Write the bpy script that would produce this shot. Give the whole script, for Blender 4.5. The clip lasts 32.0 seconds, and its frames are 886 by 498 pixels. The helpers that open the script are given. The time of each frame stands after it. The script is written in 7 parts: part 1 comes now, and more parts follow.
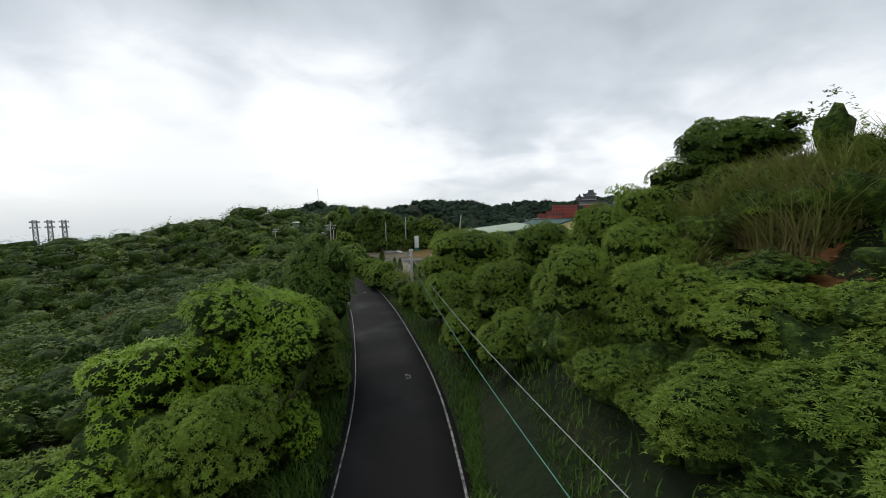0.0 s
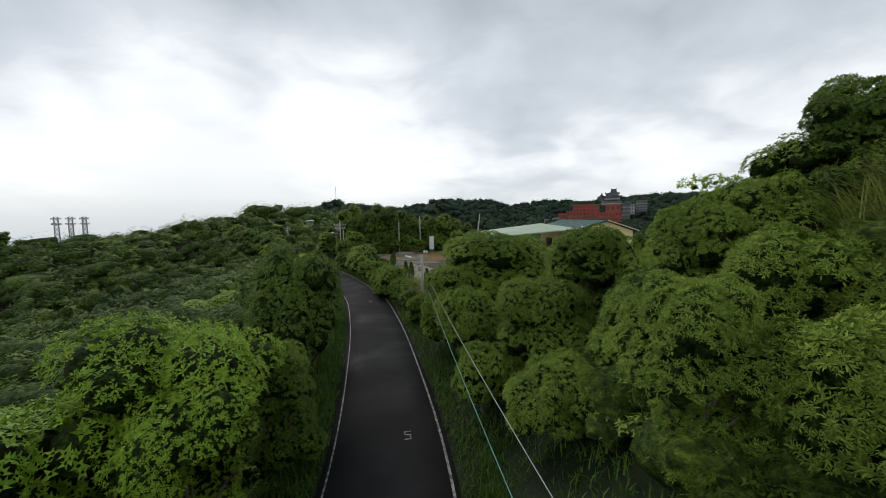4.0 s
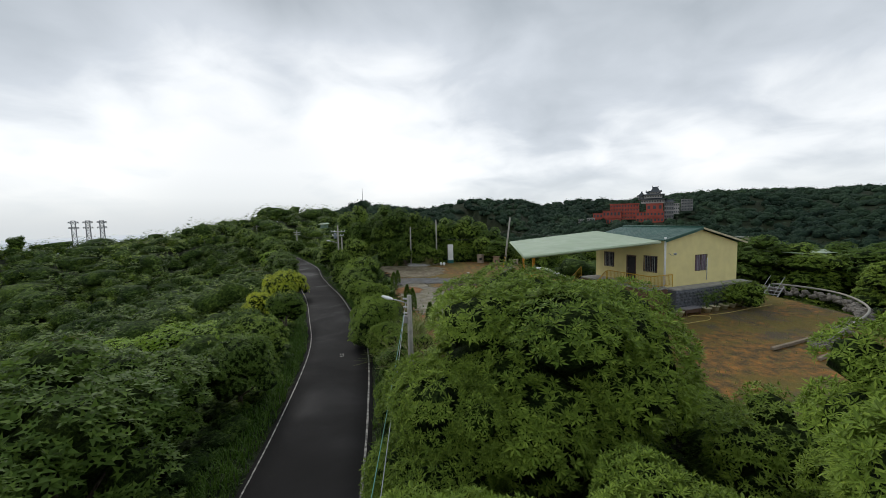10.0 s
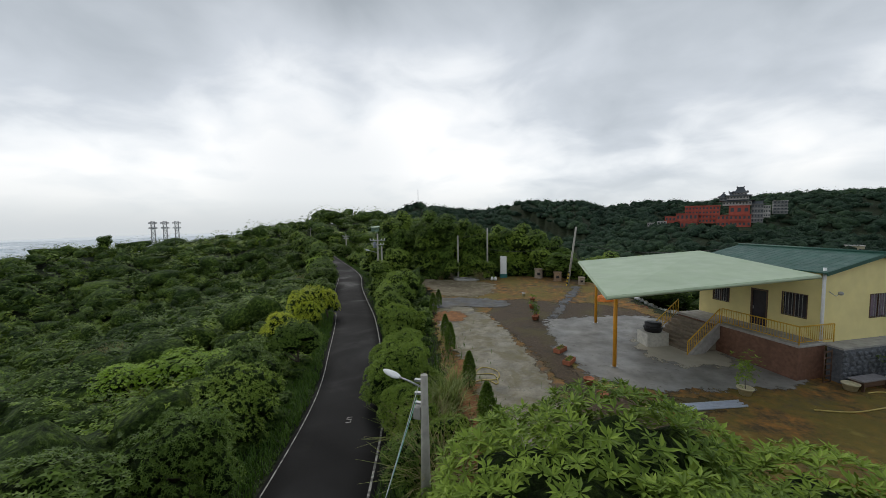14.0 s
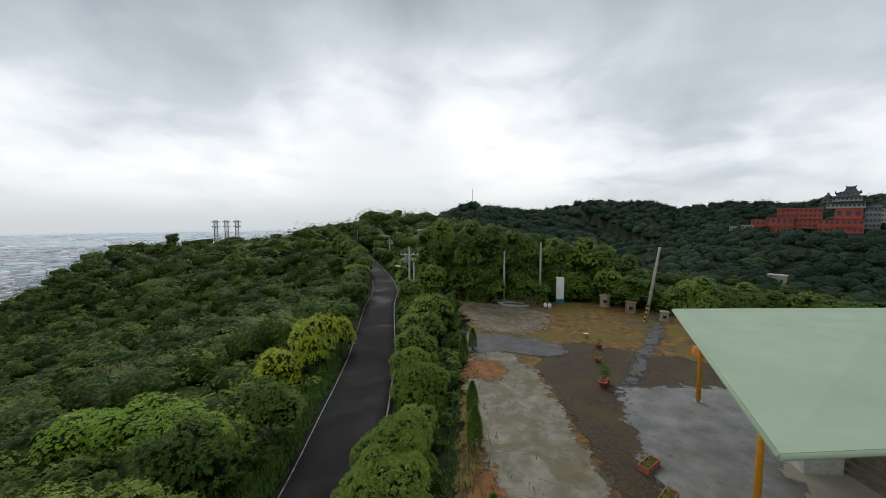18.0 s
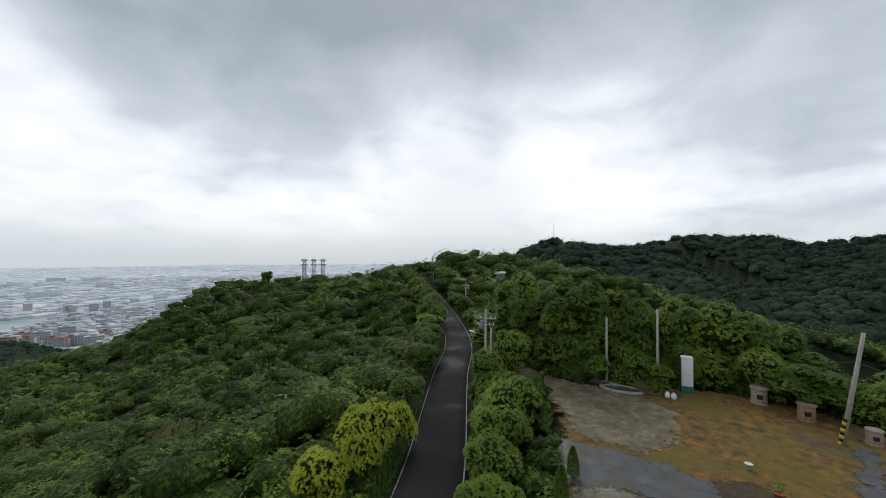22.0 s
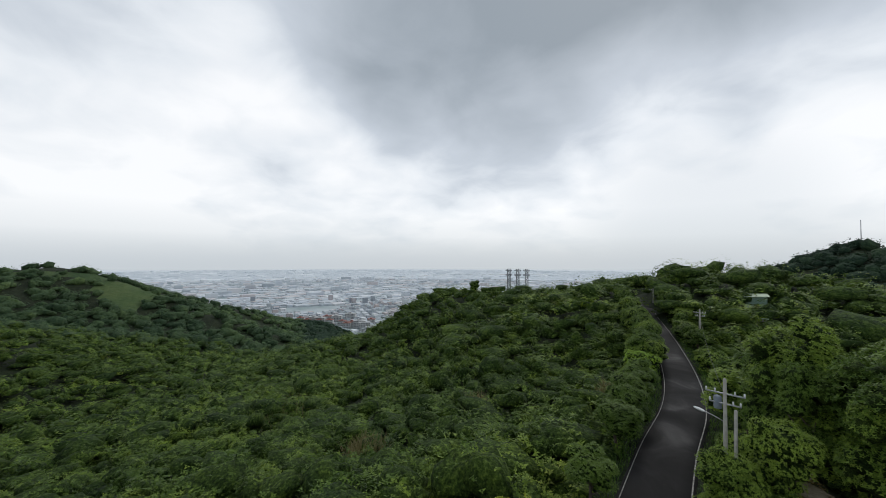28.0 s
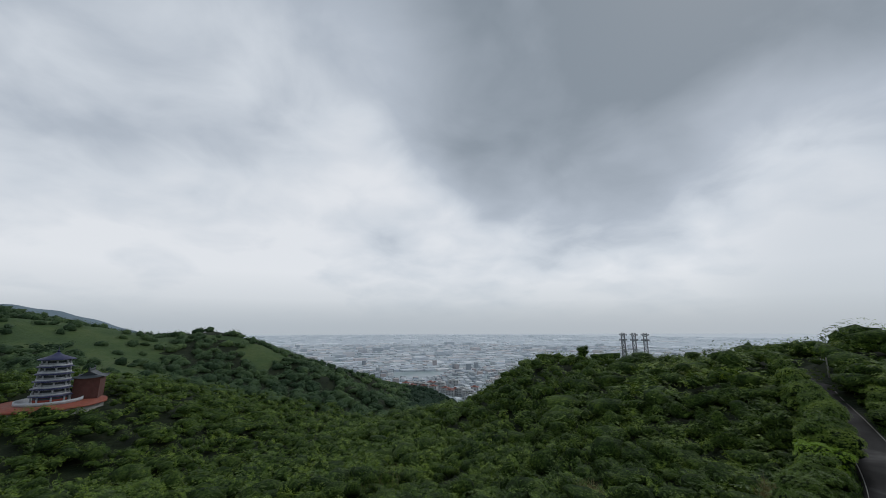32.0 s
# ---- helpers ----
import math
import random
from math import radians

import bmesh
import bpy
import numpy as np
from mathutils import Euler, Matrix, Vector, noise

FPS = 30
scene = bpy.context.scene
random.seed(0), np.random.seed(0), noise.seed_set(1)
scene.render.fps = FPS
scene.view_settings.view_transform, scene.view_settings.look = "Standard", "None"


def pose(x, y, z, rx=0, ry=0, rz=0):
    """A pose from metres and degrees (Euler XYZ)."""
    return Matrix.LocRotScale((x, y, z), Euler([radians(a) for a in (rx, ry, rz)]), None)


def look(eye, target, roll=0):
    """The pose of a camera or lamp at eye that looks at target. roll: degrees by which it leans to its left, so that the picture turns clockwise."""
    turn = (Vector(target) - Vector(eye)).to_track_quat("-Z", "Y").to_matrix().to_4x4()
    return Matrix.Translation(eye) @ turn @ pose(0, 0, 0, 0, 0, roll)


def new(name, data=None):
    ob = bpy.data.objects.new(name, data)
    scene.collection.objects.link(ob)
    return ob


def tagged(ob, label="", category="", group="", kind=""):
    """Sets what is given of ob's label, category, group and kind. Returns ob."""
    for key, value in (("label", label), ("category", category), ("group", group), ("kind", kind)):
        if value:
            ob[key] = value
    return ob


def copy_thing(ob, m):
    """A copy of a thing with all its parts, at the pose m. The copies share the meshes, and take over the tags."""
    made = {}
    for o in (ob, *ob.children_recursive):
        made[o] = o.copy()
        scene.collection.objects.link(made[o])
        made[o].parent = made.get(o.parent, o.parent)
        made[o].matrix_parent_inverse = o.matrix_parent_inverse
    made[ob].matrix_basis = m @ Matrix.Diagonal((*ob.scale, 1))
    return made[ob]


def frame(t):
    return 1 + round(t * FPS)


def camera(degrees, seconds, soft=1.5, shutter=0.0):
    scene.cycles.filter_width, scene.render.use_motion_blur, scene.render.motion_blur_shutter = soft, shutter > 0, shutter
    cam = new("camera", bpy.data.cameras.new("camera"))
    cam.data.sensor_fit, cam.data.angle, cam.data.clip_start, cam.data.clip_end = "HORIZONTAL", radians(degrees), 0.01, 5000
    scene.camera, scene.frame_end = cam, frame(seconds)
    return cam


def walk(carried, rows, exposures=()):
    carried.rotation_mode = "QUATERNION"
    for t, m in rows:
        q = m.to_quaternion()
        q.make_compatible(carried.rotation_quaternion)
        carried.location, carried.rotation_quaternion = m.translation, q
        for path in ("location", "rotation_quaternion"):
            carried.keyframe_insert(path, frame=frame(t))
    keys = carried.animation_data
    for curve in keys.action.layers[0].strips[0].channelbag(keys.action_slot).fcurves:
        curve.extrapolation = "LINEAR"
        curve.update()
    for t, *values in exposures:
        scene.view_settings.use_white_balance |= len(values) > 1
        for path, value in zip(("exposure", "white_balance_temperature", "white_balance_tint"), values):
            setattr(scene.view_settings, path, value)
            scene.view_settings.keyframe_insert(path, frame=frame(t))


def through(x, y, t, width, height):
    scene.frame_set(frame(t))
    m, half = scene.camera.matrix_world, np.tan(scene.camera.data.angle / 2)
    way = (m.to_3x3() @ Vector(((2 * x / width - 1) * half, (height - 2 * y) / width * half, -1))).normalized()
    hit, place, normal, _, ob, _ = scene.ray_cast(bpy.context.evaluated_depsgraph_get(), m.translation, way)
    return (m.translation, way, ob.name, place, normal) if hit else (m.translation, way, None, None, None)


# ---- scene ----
# camera: seconds, place, then yaw to the left, pitch and roll in degrees
cam = camera(99.4, 32.0, soft=0.4)
PATH = [
    (0.0, 0.63, 1.30, 9.05, 1.33, -4.69, -1.37),
    (0.5, 0.48, 1.91, 9.04, 2.23, -4.70, -1.49),
    (1.0, 0.37, 2.54, 9.02, 2.66, -4.66, -1.46),
    (1.5, 0.30, 3.17, 8.99, 1.28, -4.66, -1.73),
    (2.0, 0.29, 3.81, 8.94, 0.79, -4.65, -1.72),
    (2.5, 0.31, 4.47, 8.91, 0.97, -4.61, -1.61),
    (3.0, 0.37, 5.16, 8.94, 1.71, -4.49, -1.53),
    (3.5, 0.49, 5.89, 9.05, 3.17, -4.70, -1.62),
    (4.0, 0.63, 6.58, 9.14, 3.99, -4.80, -1.00),
    (4.5, 0.77, 7.24, 9.18, 3.69, -4.70, -1.31),
    (6.5, 0.76, 11.22, 8.67, 2.99, -4.65, -1.58),
    (7.0, 0.66, 12.77, 8.68, 3.38, -4.72, -1.68),
    (7.5, 0.59, 14.20, 8.73, 3.78, -4.76, -1.74),
    (8.0, 0.61, 15.51, 8.83, 5.50, -4.79, -1.78),
    (8.5, 0.71, 16.73, 8.99, 6.38, -4.65, -1.66),
    (9.0, 0.82, 17.91, 9.21, 6.55, -4.68, -1.29),
    (9.5, 0.90, 19.07, 9.46, 7.24, -4.60, -1.34),
    (10.0, 0.96, 20.21, 9.70, 8.46, -4.66, -1.28),
    (10.5, 0.99, 21.32, 9.90, 9.80, -4.62, -1.10),
    (11.0, 0.98, 22.37, 10.06, 10.86, -4.41, -0.92),
    (11.5, 0.94, 23.32, 10.19, 11.78, -4.35, -0.74),
    (12.0, 0.83, 24.17, 10.33, 12.54, -4.12, -0.53),
    (12.5, 0.67, 24.98, 10.47, 13.51, -4.25, -0.41),
    (13.0, 0.51, 25.74, 10.56, 15.40, -4.32, -0.27),
    (13.5, 0.42, 26.50, 10.61, 15.99, -4.29, -0.54),
    (14.0, 0.43, 27.34, 10.63, 16.90, -4.37, -0.83),
    (14.5, 0.53, 28.29, 10.63, 17.77, -4.30, -0.89),
    (16.5, 0.37, 32.49, 11.54, 21.07, -5.14, -0.72),
    (17.0, 0.14, 33.43, 11.74, 22.37, -4.92, -0.46),
    (17.5, -0.22, 34.49, 11.92, 23.70, -4.68, -0.37),
    (18.0, -0.67, 35.58, 12.16, 25.26, -4.54, -0.07),
    (18.5, -1.02, 36.54, 12.51, 26.48, -4.43, -0.05),
    (19.0, -1.33, 37.35, 12.89, 27.45, -4.53, -0.07),
    (19.5, -1.70, 38.10, 13.21, 28.85, -3.37, 0.34),
    (20.0, -2.13, 38.80, 13.50, 30.10, -2.41, 0.52),
    (20.5, -2.58, 39.44, 13.77, 31.61, -1.47, 0.59),
    (21.0, -3.03, 40.05, 14.00, 33.03, -0.47, 0.33),
    (21.5, -3.48, 40.67, 14.17, 34.77, -0.29, 0.32),
    (22.0, -3.89, 41.37, 14.31, 37.13, 0.69, 0.14),
    (22.5, -4.18, 42.16, 14.42, 39.50, 0.83, 0.05),
    (23.0, -4.28, 43.00, 14.56, 42.11, 0.98, -0.27),
    (23.5, -4.24, 43.90, 14.74, 45.40, 0.78, -0.46),
    (24.0, -4.21, 44.83, 14.92, 49.40, 0.87, -0.47),
    (24.5, -4.23, 45.69, 15.09, 52.89, 0.76, -0.53),
    (25.0, -4.27, 46.43, 15.28, 55.74, 0.90, -0.46),
    (25.5, -4.30, 47.11, 15.51, 57.85, 0.84, -0.38),
    (27.5, -6.91, 48.03, 16.33, 66.85, 0.69, 0.36),
    (28.0, -7.24, 48.34, 16.18, 68.68, 1.50, 0.26),
    (28.5, -7.52, 48.63, 16.21, 70.70, 2.96, 0.49),
    (29.0, -7.75, 48.91, 16.19, 72.77, 4.09, 0.34),
    (29.5, -7.94, 49.15, 16.06, 74.83, 6.23, 0.49),
    (30.0, -8.11, 49.41, 15.95, 76.70, 7.30, 0.25),
    (30.5, -8.29, 49.73, 15.84, 78.92, 9.00, 0.09),
    (31.0, -8.47, 50.10, 15.68, 80.94, 10.02, 0.02),
    (31.5, -8.61, 50.37, 15.59, 82.80, 10.39, -0.12),
    (32.0, -8.72, 50.47, 15.54, 84.10, 11.20, -0.03),
]


def aimed(x, y, z, yaw, pitch, roll):
    """A camera pose from yaw, pitch and roll."""
    a, b = radians(yaw), radians(pitch)
    ahead = (-math.sin(a) * math.cos(b), math.cos(a) * math.cos(b), math.sin(b))
    return look((x, y, z), (x + 10 * ahead[0], y + 10 * ahead[1], z + 10 * ahead[2]), roll)


walk(cam, [(t, aimed(x, y, z, a, b, c)) for t, x, y, z, a, b, c in PATH],
     exposures=[(0.0, 0.23, 6620, 10), (10.0, 0.2, 6600, 10), (13.0, 0.12, 6600, 10), (17.0, 0.1, 6580, 10), (21.0, 0.1, 6470, 10), (24.0, 0.17, 6450, 10), (25.0, 0.15, 6450, 10), (28.0, 0.02, 6450, 10), (30.0, -0.17, 6350, 10), (32.0, -0.34, 6250, 10)])

# world: overcast sky with slow cloud banks over a pale haze
world = bpy.data.worlds.new("overcast_sky")
scene.world = world
world.use_nodes = True
wt = world.node_tree
wt.nodes.clear()


def wn(kind, **values):
    n = wt.nodes.new(kind)
    for key, value in values.items():
        n.inputs[key].default_value = value
    return n


def wmath(op, a, b=0.0, c=None):
    n = wt.nodes.new("ShaderNodeMath")
    n.operation = op
    for i, v in enumerate((a, b) if c is None else (a, b, c)):
        if isinstance(v, (int, float)):
            n.inputs[i].default_value = v
        else:
            wt.links.new(v, n.inputs[i])
    return n.outputs[0]


def wramp(fac, stops):
    n = wt.nodes.new("ShaderNodeValToRGB")
    e = n.color_ramp.elements
    while len(e) < len(stops):
        e.new(0.5)
    for el, (p, c) in zip(e, stops):
        el.position, el.color = p, (*c, 1)
    wt.links.new(fac, n.inputs[0])
    return n.outputs[0]


def wmix(fac, a, b):
    n = wt.nodes.new("ShaderNodeMix")
    n.data_type = "RGBA"
    for v, sock in ((fac, n.inputs[0]), (a, n.inputs[6]), (b, n.inputs[7])):
        if isinstance(v, (int, float)):
            sock.default_value = v
        elif isinstance(v, tuple):
            sock.default_value = (*v, 1)
        else:
            wt.links.new(v, sock)
    return n.outputs[2]


coord = wt.nodes.new("ShaderNodeTexCoord")
split = wt.nodes.new("ShaderNodeSeparateXYZ")
wt.links.new(coord.outputs["Generated"], split.inputs[0])
dx, dy, dz = split.outputs
# directions laid out on a flat cloud deck
up = wmath("MAXIMUM", wmath("ADD", dz, 0.30), 0.08)
deck = wt.nodes.new("ShaderNodeCombineXYZ")
wt.links.new(wmath("DIVIDE", dx, up), deck.inputs[0])
wt.links.new(wmath("DIVIDE", dy, up), deck.inputs[1])


def wnoise(scale, detail, offset, distortion=0.0):
    m = wt.nodes.new("ShaderNodeVectorMath")
    m.operation = "ADD"
    m.inputs[1].default_value = offset
    wt.links.new(deck.outputs[0], m.inputs[0])
    n = wn("ShaderNodeTexNoise", Scale=scale, Detail=detail, Roughness=0.5, Distortion=distortion)
    wt.links.new(m.outputs[0], n.inputs["Vector"])
    return n.outputs[0]


def toward(yaw, pitch, wide):
    """1 towards that direction, fading to 0 over that many degrees."""
    a, b = radians(yaw), radians(pitch)
    v = (-math.sin(a) * math.cos(b), math.cos(a) * math.cos(b), math.sin(b))
    s = wmath("ADD", wmath("ADD", wmath("MULTIPLY", dx, v[0]), wmath("MULTIPLY", dy, v[1])), wmath("MULTIPLY", dz, v[2]))
    lo = math.cos(radians(wide))
    n = wt.nodes.new("ShaderNodeMapRange")
    n.interpolation_type = "SMOOTHSTEP"
    wt.links.new(s, n.inputs[0])
    n.inputs[1].default_value, n.inputs[2].default_value = lo, 1.0
    return n.outputs[0]


big = wnoise(1.0, 3.0, (1.3, 0.4, 0.0), 0.5)
small = wnoise(3.4, 6.0, (4.0, 2.0, 0.0), 0.35)
cover = wmath("ADD", wmath("MULTIPLY", big, 0.62), wmath("MULTIPLY", small, 0.36))
high = wmath("MULTIPLY", wmath("MAXIMUM", wmath("SUBTRACT", dz, 0.12), 0.0), 0.62)
cover = wmath("ADD", cover, high)
# bright breaks and dark banks: yaw to the left, height, width in degrees, share
for yaw, pitch, wide, amount in ((32, 10, 27, -0.22), (10, 16, 20, -0.10), (95, 13, 22, -0.10), (128, 32, 46, -0.16), (40, 42, 24, 0.12), (60, 34, 32, 0.145), (74, 24, 16, 0.05), (27, 23, 14, 0.06), (12, 17, 26, 0.05),
                                 (34, 16, 8, 0.07), (16, 34, 22, 0.12), (-14, 26, 26, 0.07), (-40, 24, 26, -0.02), (104, 30, 24, 0.02), (72, 9, 20, -0.07), (22, 12, 13, 0.07)):
    cover = wmath("ADD", cover, wmath("MULTIPLY", toward(yaw, pitch, wide), amount))
cloud = wramp(cover, [(0.36, (0.98, 0.99, 1.0)), (0.50, (0.80, 0.84, 0.88)), (0.62, (0.58, 0.63, 0.69)), (0.96, (0.30, 0.345, 0.385))])
low = wmath("SUBTRACT", 1.0, wmath("MINIMUM", wmath("MAXIMUM", wmath("MULTIPLY", wmath("ADD", dz, 0.02), 13.0), 0.0), 1.0))
haze = wmath("SUBTRACT", 1.0, wmath("MINIMUM", wmath("MAXIMUM", wmath("MULTIPLY", wmath("ADD", dz, 0.02), 7.0), 0.0), 1.0))
cloud = wmix(haze, cloud, (0.64, 0.69, 0.73))
cloud = wmix(low, cloud, (0.575, 0.625, 0.665))
cloud = wmix(wmath("MULTIPLY", toward(34, 3, 17), 0.4), cloud, (0.54, 0.60, 0.655))
ground_glow = wmath("MINIMUM", wmath("MAXIMUM", wmath("MULTIPLY", wmath("ADD", dz, 0.055), -12.0), 0.0), 1.0)
cloud = wmix(ground_glow, cloud, (0.20, 0.24, 0.24))
blue = wt.nodes.new("ShaderNodeTexSky")
blue.sky_type, blue.sun_disc = "NISHITA", False
blue.sun_elevation, blue.sun_rotation = radians(48), radians(-40)
bg_cloud, bg_blue = wn("ShaderNodeBackground", Strength=0.95), wn("ShaderNodeBackground", Strength=0.006)
wt.links.new(cloud, bg_cloud.inputs[0])
wt.links.new(blue.outputs[0], bg_blue.inputs[0])
both = wt.nodes.new("ShaderNodeAddShader")
wt.links.new(bg_cloud.outputs[0], both.inputs[0])
wt.links.new(bg_blue.outputs[0], both.inputs[1])
wt.links.new(both.outputs[0], wt.nodes.new("ShaderNodeOutputWorld").inputs[0])

sun_data = bpy.data.lights.new("sun", "SUN")
sun_data.energy, sun_data.angle, sun_data.color = 0.9, radians(25), (1.0, 0.97, 0.92)
sun = new("sun", sun_data)
sun.matrix_world = look((-40, 50, 60), (0, 0, 0))

# ---------------------------------------------------------------- materials


class Nodes:
    """A small builder of node materials."""

    def __init__(self, name, rough=0.7, metal=0.0, spec=0.4):
        self.mat = bpy.data.materials.new(name)
        self.mat.use_nodes = True
        self.t = self.mat.node_tree
        self.b = self.t.nodes["Principled BSDF"]
        self.b.inputs["Roughness"].default_value, self.b.inputs["Metallic"].default_value = rough, metal
        self.b.inputs["Specular IOR Level"].default_value = spec
        self.co = self.t.nodes.new("ShaderNodeTexCoord").outputs["Object"]
        self.geo = self.t.nodes.new("ShaderNodeNewGeometry")

    def put(self, v, sock):
        if isinstance(v, (int, float)):
            sock.default_value = v
        elif isinstance(v, tuple):
            sock.default_value = (*v, 1) if len(sock.default_value) == 4 and len(v) == 3 else v
        else:
            self.t.links.new(v, sock)

    def noise(self, scale, detail=4.0, rough=0.55, co=None, distortion=0.0):
        n = self.t.nodes.new("ShaderNodeTexNoise")
        n.inputs["Scale"].default_value, n.inputs["Detail"].default_value = scale, detail
        n.inputs["Roughness"].default_value, n.inputs["Distortion"].default_value = rough, distortion
        self.t.links.new(co or self.co, n.inputs["Vector"])
        return n.outputs[0]

    def scaled(self, v):
        n = self.t.nodes.new("ShaderNodeMapping")
        n.inputs["Scale"].default_value = v
        self.t.links.new(self.co, n.inputs["Vector"])
        return n.outputs[0]

    def place(self):
        return self.geo.outputs["Position"]

    def ramp(self, fac, stops):
        n = self.t.nodes.new("ShaderNodeValToRGB")
        e = n.color_ramp.elements
        while len(e) < len(stops):
            e.new(0.5)
        for el, (p, c) in zip(e, stops):
            el.position, el.color = p, (*((c, c, c) if isinstance(c, (int, float)) else c), 1)
        self.t.links.new(fac, n.inputs[0])
        return n.outputs[0]

    def mix(self, fac, a, b, blend="MIX"):
        n = self.t.nodes.new("ShaderNodeMix")
        n.data_type, n.blend_type = "RGBA", blend
        for v, s in ((fac, n.inputs[0]), (a, n.inputs[6]), (b, n.inputs[7])):
            self.put(v, s)
        return n.outputs[2]

    def math(self, op, a, b=0.0):
        n = self.t.nodes.new("ShaderNodeMath")
        n.operation = op
        for v, s in ((a, n.inputs[0]), (b, n.inputs[1])):
            self.put(v, s)
        return n.outputs[0]

    def island(self):
        return self.geo.outputs["Random Per Island"]

    def each(self):
        return self.t.nodes.new("ShaderNodeObjectInfo").outputs["Random"]

    def color(self, v):
        self.put(v, self.b.inputs["Base Color"])
        return self

    def rough(self, v):
        self.put(v, self.b.inputs["Roughness"])
        return self

    def bump(self, height, strength=0.3, distance=0.02):
        n = self.t.nodes.new("ShaderNodeBump")
        n.inputs["Strength"].default_value, n.inputs["Distance"].default_value = strength, distance
        self.t.links.new(height, n.inputs["Height"])
        self.t.links.new(n.outputs[0], self.b.inputs["Normal"])
        return self


def plain(name, c, rough=0.6, metal=0.0, scale=6.0, spread=0.18, bump=0.15, spec=0.4, grime=None):
    """A painted or moulded surface with grain, stains and slight relief."""
    m = Nodes(name, rough, metal, spec)
    lo, hi = tuple(v * (1 - spread) for v in c), tuple(min(1, v * (1 + spread)) for v in c)
    col = m.ramp(m.noise(scale), [(0.3, lo), (0.7, hi)])
    dirt = grime or tuple(v * 0.6 for v in c)
    col = m.mix(m.ramp(m.noise(scale * 0.23, 5), [(0.5, 0.0), (0.75, 0.55)]), col, dirt)
    m.color(col).rough(m.ramp(m.noise(scale * 2.1), [(0.3, max(0.05, rough - 0.1)), (0.7, min(1, rough + 0.12))]))
    return m.bump(m.noise(scale * 9), bump, 0.01).mat


def leafy(name, dark, mid, light, scale=0.25, rough=0.5, through=0.22, spec=0.3, crowns=0.0, dry=None):
    """Leaves: every leaf a shade of its own, patches over the crown, some light let through."""
    m = Nodes(name, rough, 0.0, spec)
    own = m.ramp(m.island(), [(0.0, dark), (0.55, mid), (1.0, light)])
    patch = m.ramp(m.noise(scale, 3, co=m.place()), [(0.35, dark), (0.65, light)])
    thing = m.ramp(m.each(), [(0.0, tuple(v * 0.75 for v in mid)), (1.0, tuple(v * 1.2 for v in mid))])
    col = m.mix(0.4, own, patch)
    col = m.mix(0.3, col, thing)
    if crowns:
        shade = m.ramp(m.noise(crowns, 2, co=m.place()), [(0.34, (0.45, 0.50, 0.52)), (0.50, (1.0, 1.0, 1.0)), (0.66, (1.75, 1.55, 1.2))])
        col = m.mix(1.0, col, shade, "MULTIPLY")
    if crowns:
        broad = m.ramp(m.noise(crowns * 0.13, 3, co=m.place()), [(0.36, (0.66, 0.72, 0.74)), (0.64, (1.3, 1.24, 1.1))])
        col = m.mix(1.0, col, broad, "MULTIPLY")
    if dry:
        col = m.mix(m.ramp(m.noise(0.055, 5, 0.6, co=m.place()), [(0.64, 0.0), (0.72, 0.55)]), col, dry)
    m.color(col)
    if through:
        tr = m.t.nodes.new("ShaderNodeBsdfTranslucent")
        m.t.links.new(col, tr.inputs[0])
        mx = m.t.nodes.new("ShaderNodeMixShader")
        mx.inputs[0].default_value = through
        m.t.links.new(m.b.outputs[0], mx.inputs[1])
        m.t.links.new(tr.outputs[0], mx.inputs[2])
        m.t.links.new(mx.outputs[0], m.t.nodes["Material Output"].inputs[0])
    return m.mat


LEAF = leafy("leaf_mid_green", (0.038, 0.070, 0.013), (0.168, 0.270, 0.036), (0.390, 0.510, 0.076), spec=0.15)
LEAF_DARK = leafy("leaf_dark_green", (0.028, 0.056, 0.010), (0.094, 0.166, 0.026), (0.215, 0.318, 0.050), spec=0.15)
LEAF_LIGHT = leafy("leaf_light_green", (0.110, 0.215, 0.012), (0.250, 0.410, 0.024), (0.380, 0.550, 0.040))
LEAF_YELLOW = leafy("leaf_yellow_flush", (0.15, 0.23, 0.02), (0.42, 0.50, 0.032), (0.74, 0.75, 0.05), through=0.3)
LEAF_WOOD = leafy("wood_canopy", (0.036, 0.072, 0.015), (0.104, 0.178, 0.031), (0.215, 0.312, 0.054), scale=0.07, spec=0.10, through=0.13, crowns=0.42, dry=(0.24, 0.20, 0.075))
# distant canopy: a bluish tint in the base colour stands for haze
LEAF_FAR = leafy("haze_tinted_far_canopy", (0.030, 0.058, 0.039), (0.044, 0.080, 0.050), (0.062, 0.102, 0.057), scale=0.012, rough=0.8, through=0.0, spec=0.1)


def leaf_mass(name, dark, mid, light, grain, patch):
    """The closed leafy mass of a crown: small leaves in light and dark, gaps painted dark as shade, rough relief."""
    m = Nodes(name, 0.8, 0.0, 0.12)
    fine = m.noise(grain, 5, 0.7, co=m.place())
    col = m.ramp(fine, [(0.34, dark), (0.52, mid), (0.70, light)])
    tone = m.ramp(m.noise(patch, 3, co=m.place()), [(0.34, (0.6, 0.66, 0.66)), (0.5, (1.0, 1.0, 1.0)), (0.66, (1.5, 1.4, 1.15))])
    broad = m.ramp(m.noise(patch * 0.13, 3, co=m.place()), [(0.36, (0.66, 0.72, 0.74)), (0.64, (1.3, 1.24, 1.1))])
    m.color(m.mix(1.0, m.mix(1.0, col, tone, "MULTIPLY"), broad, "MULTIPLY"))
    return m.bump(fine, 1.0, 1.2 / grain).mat


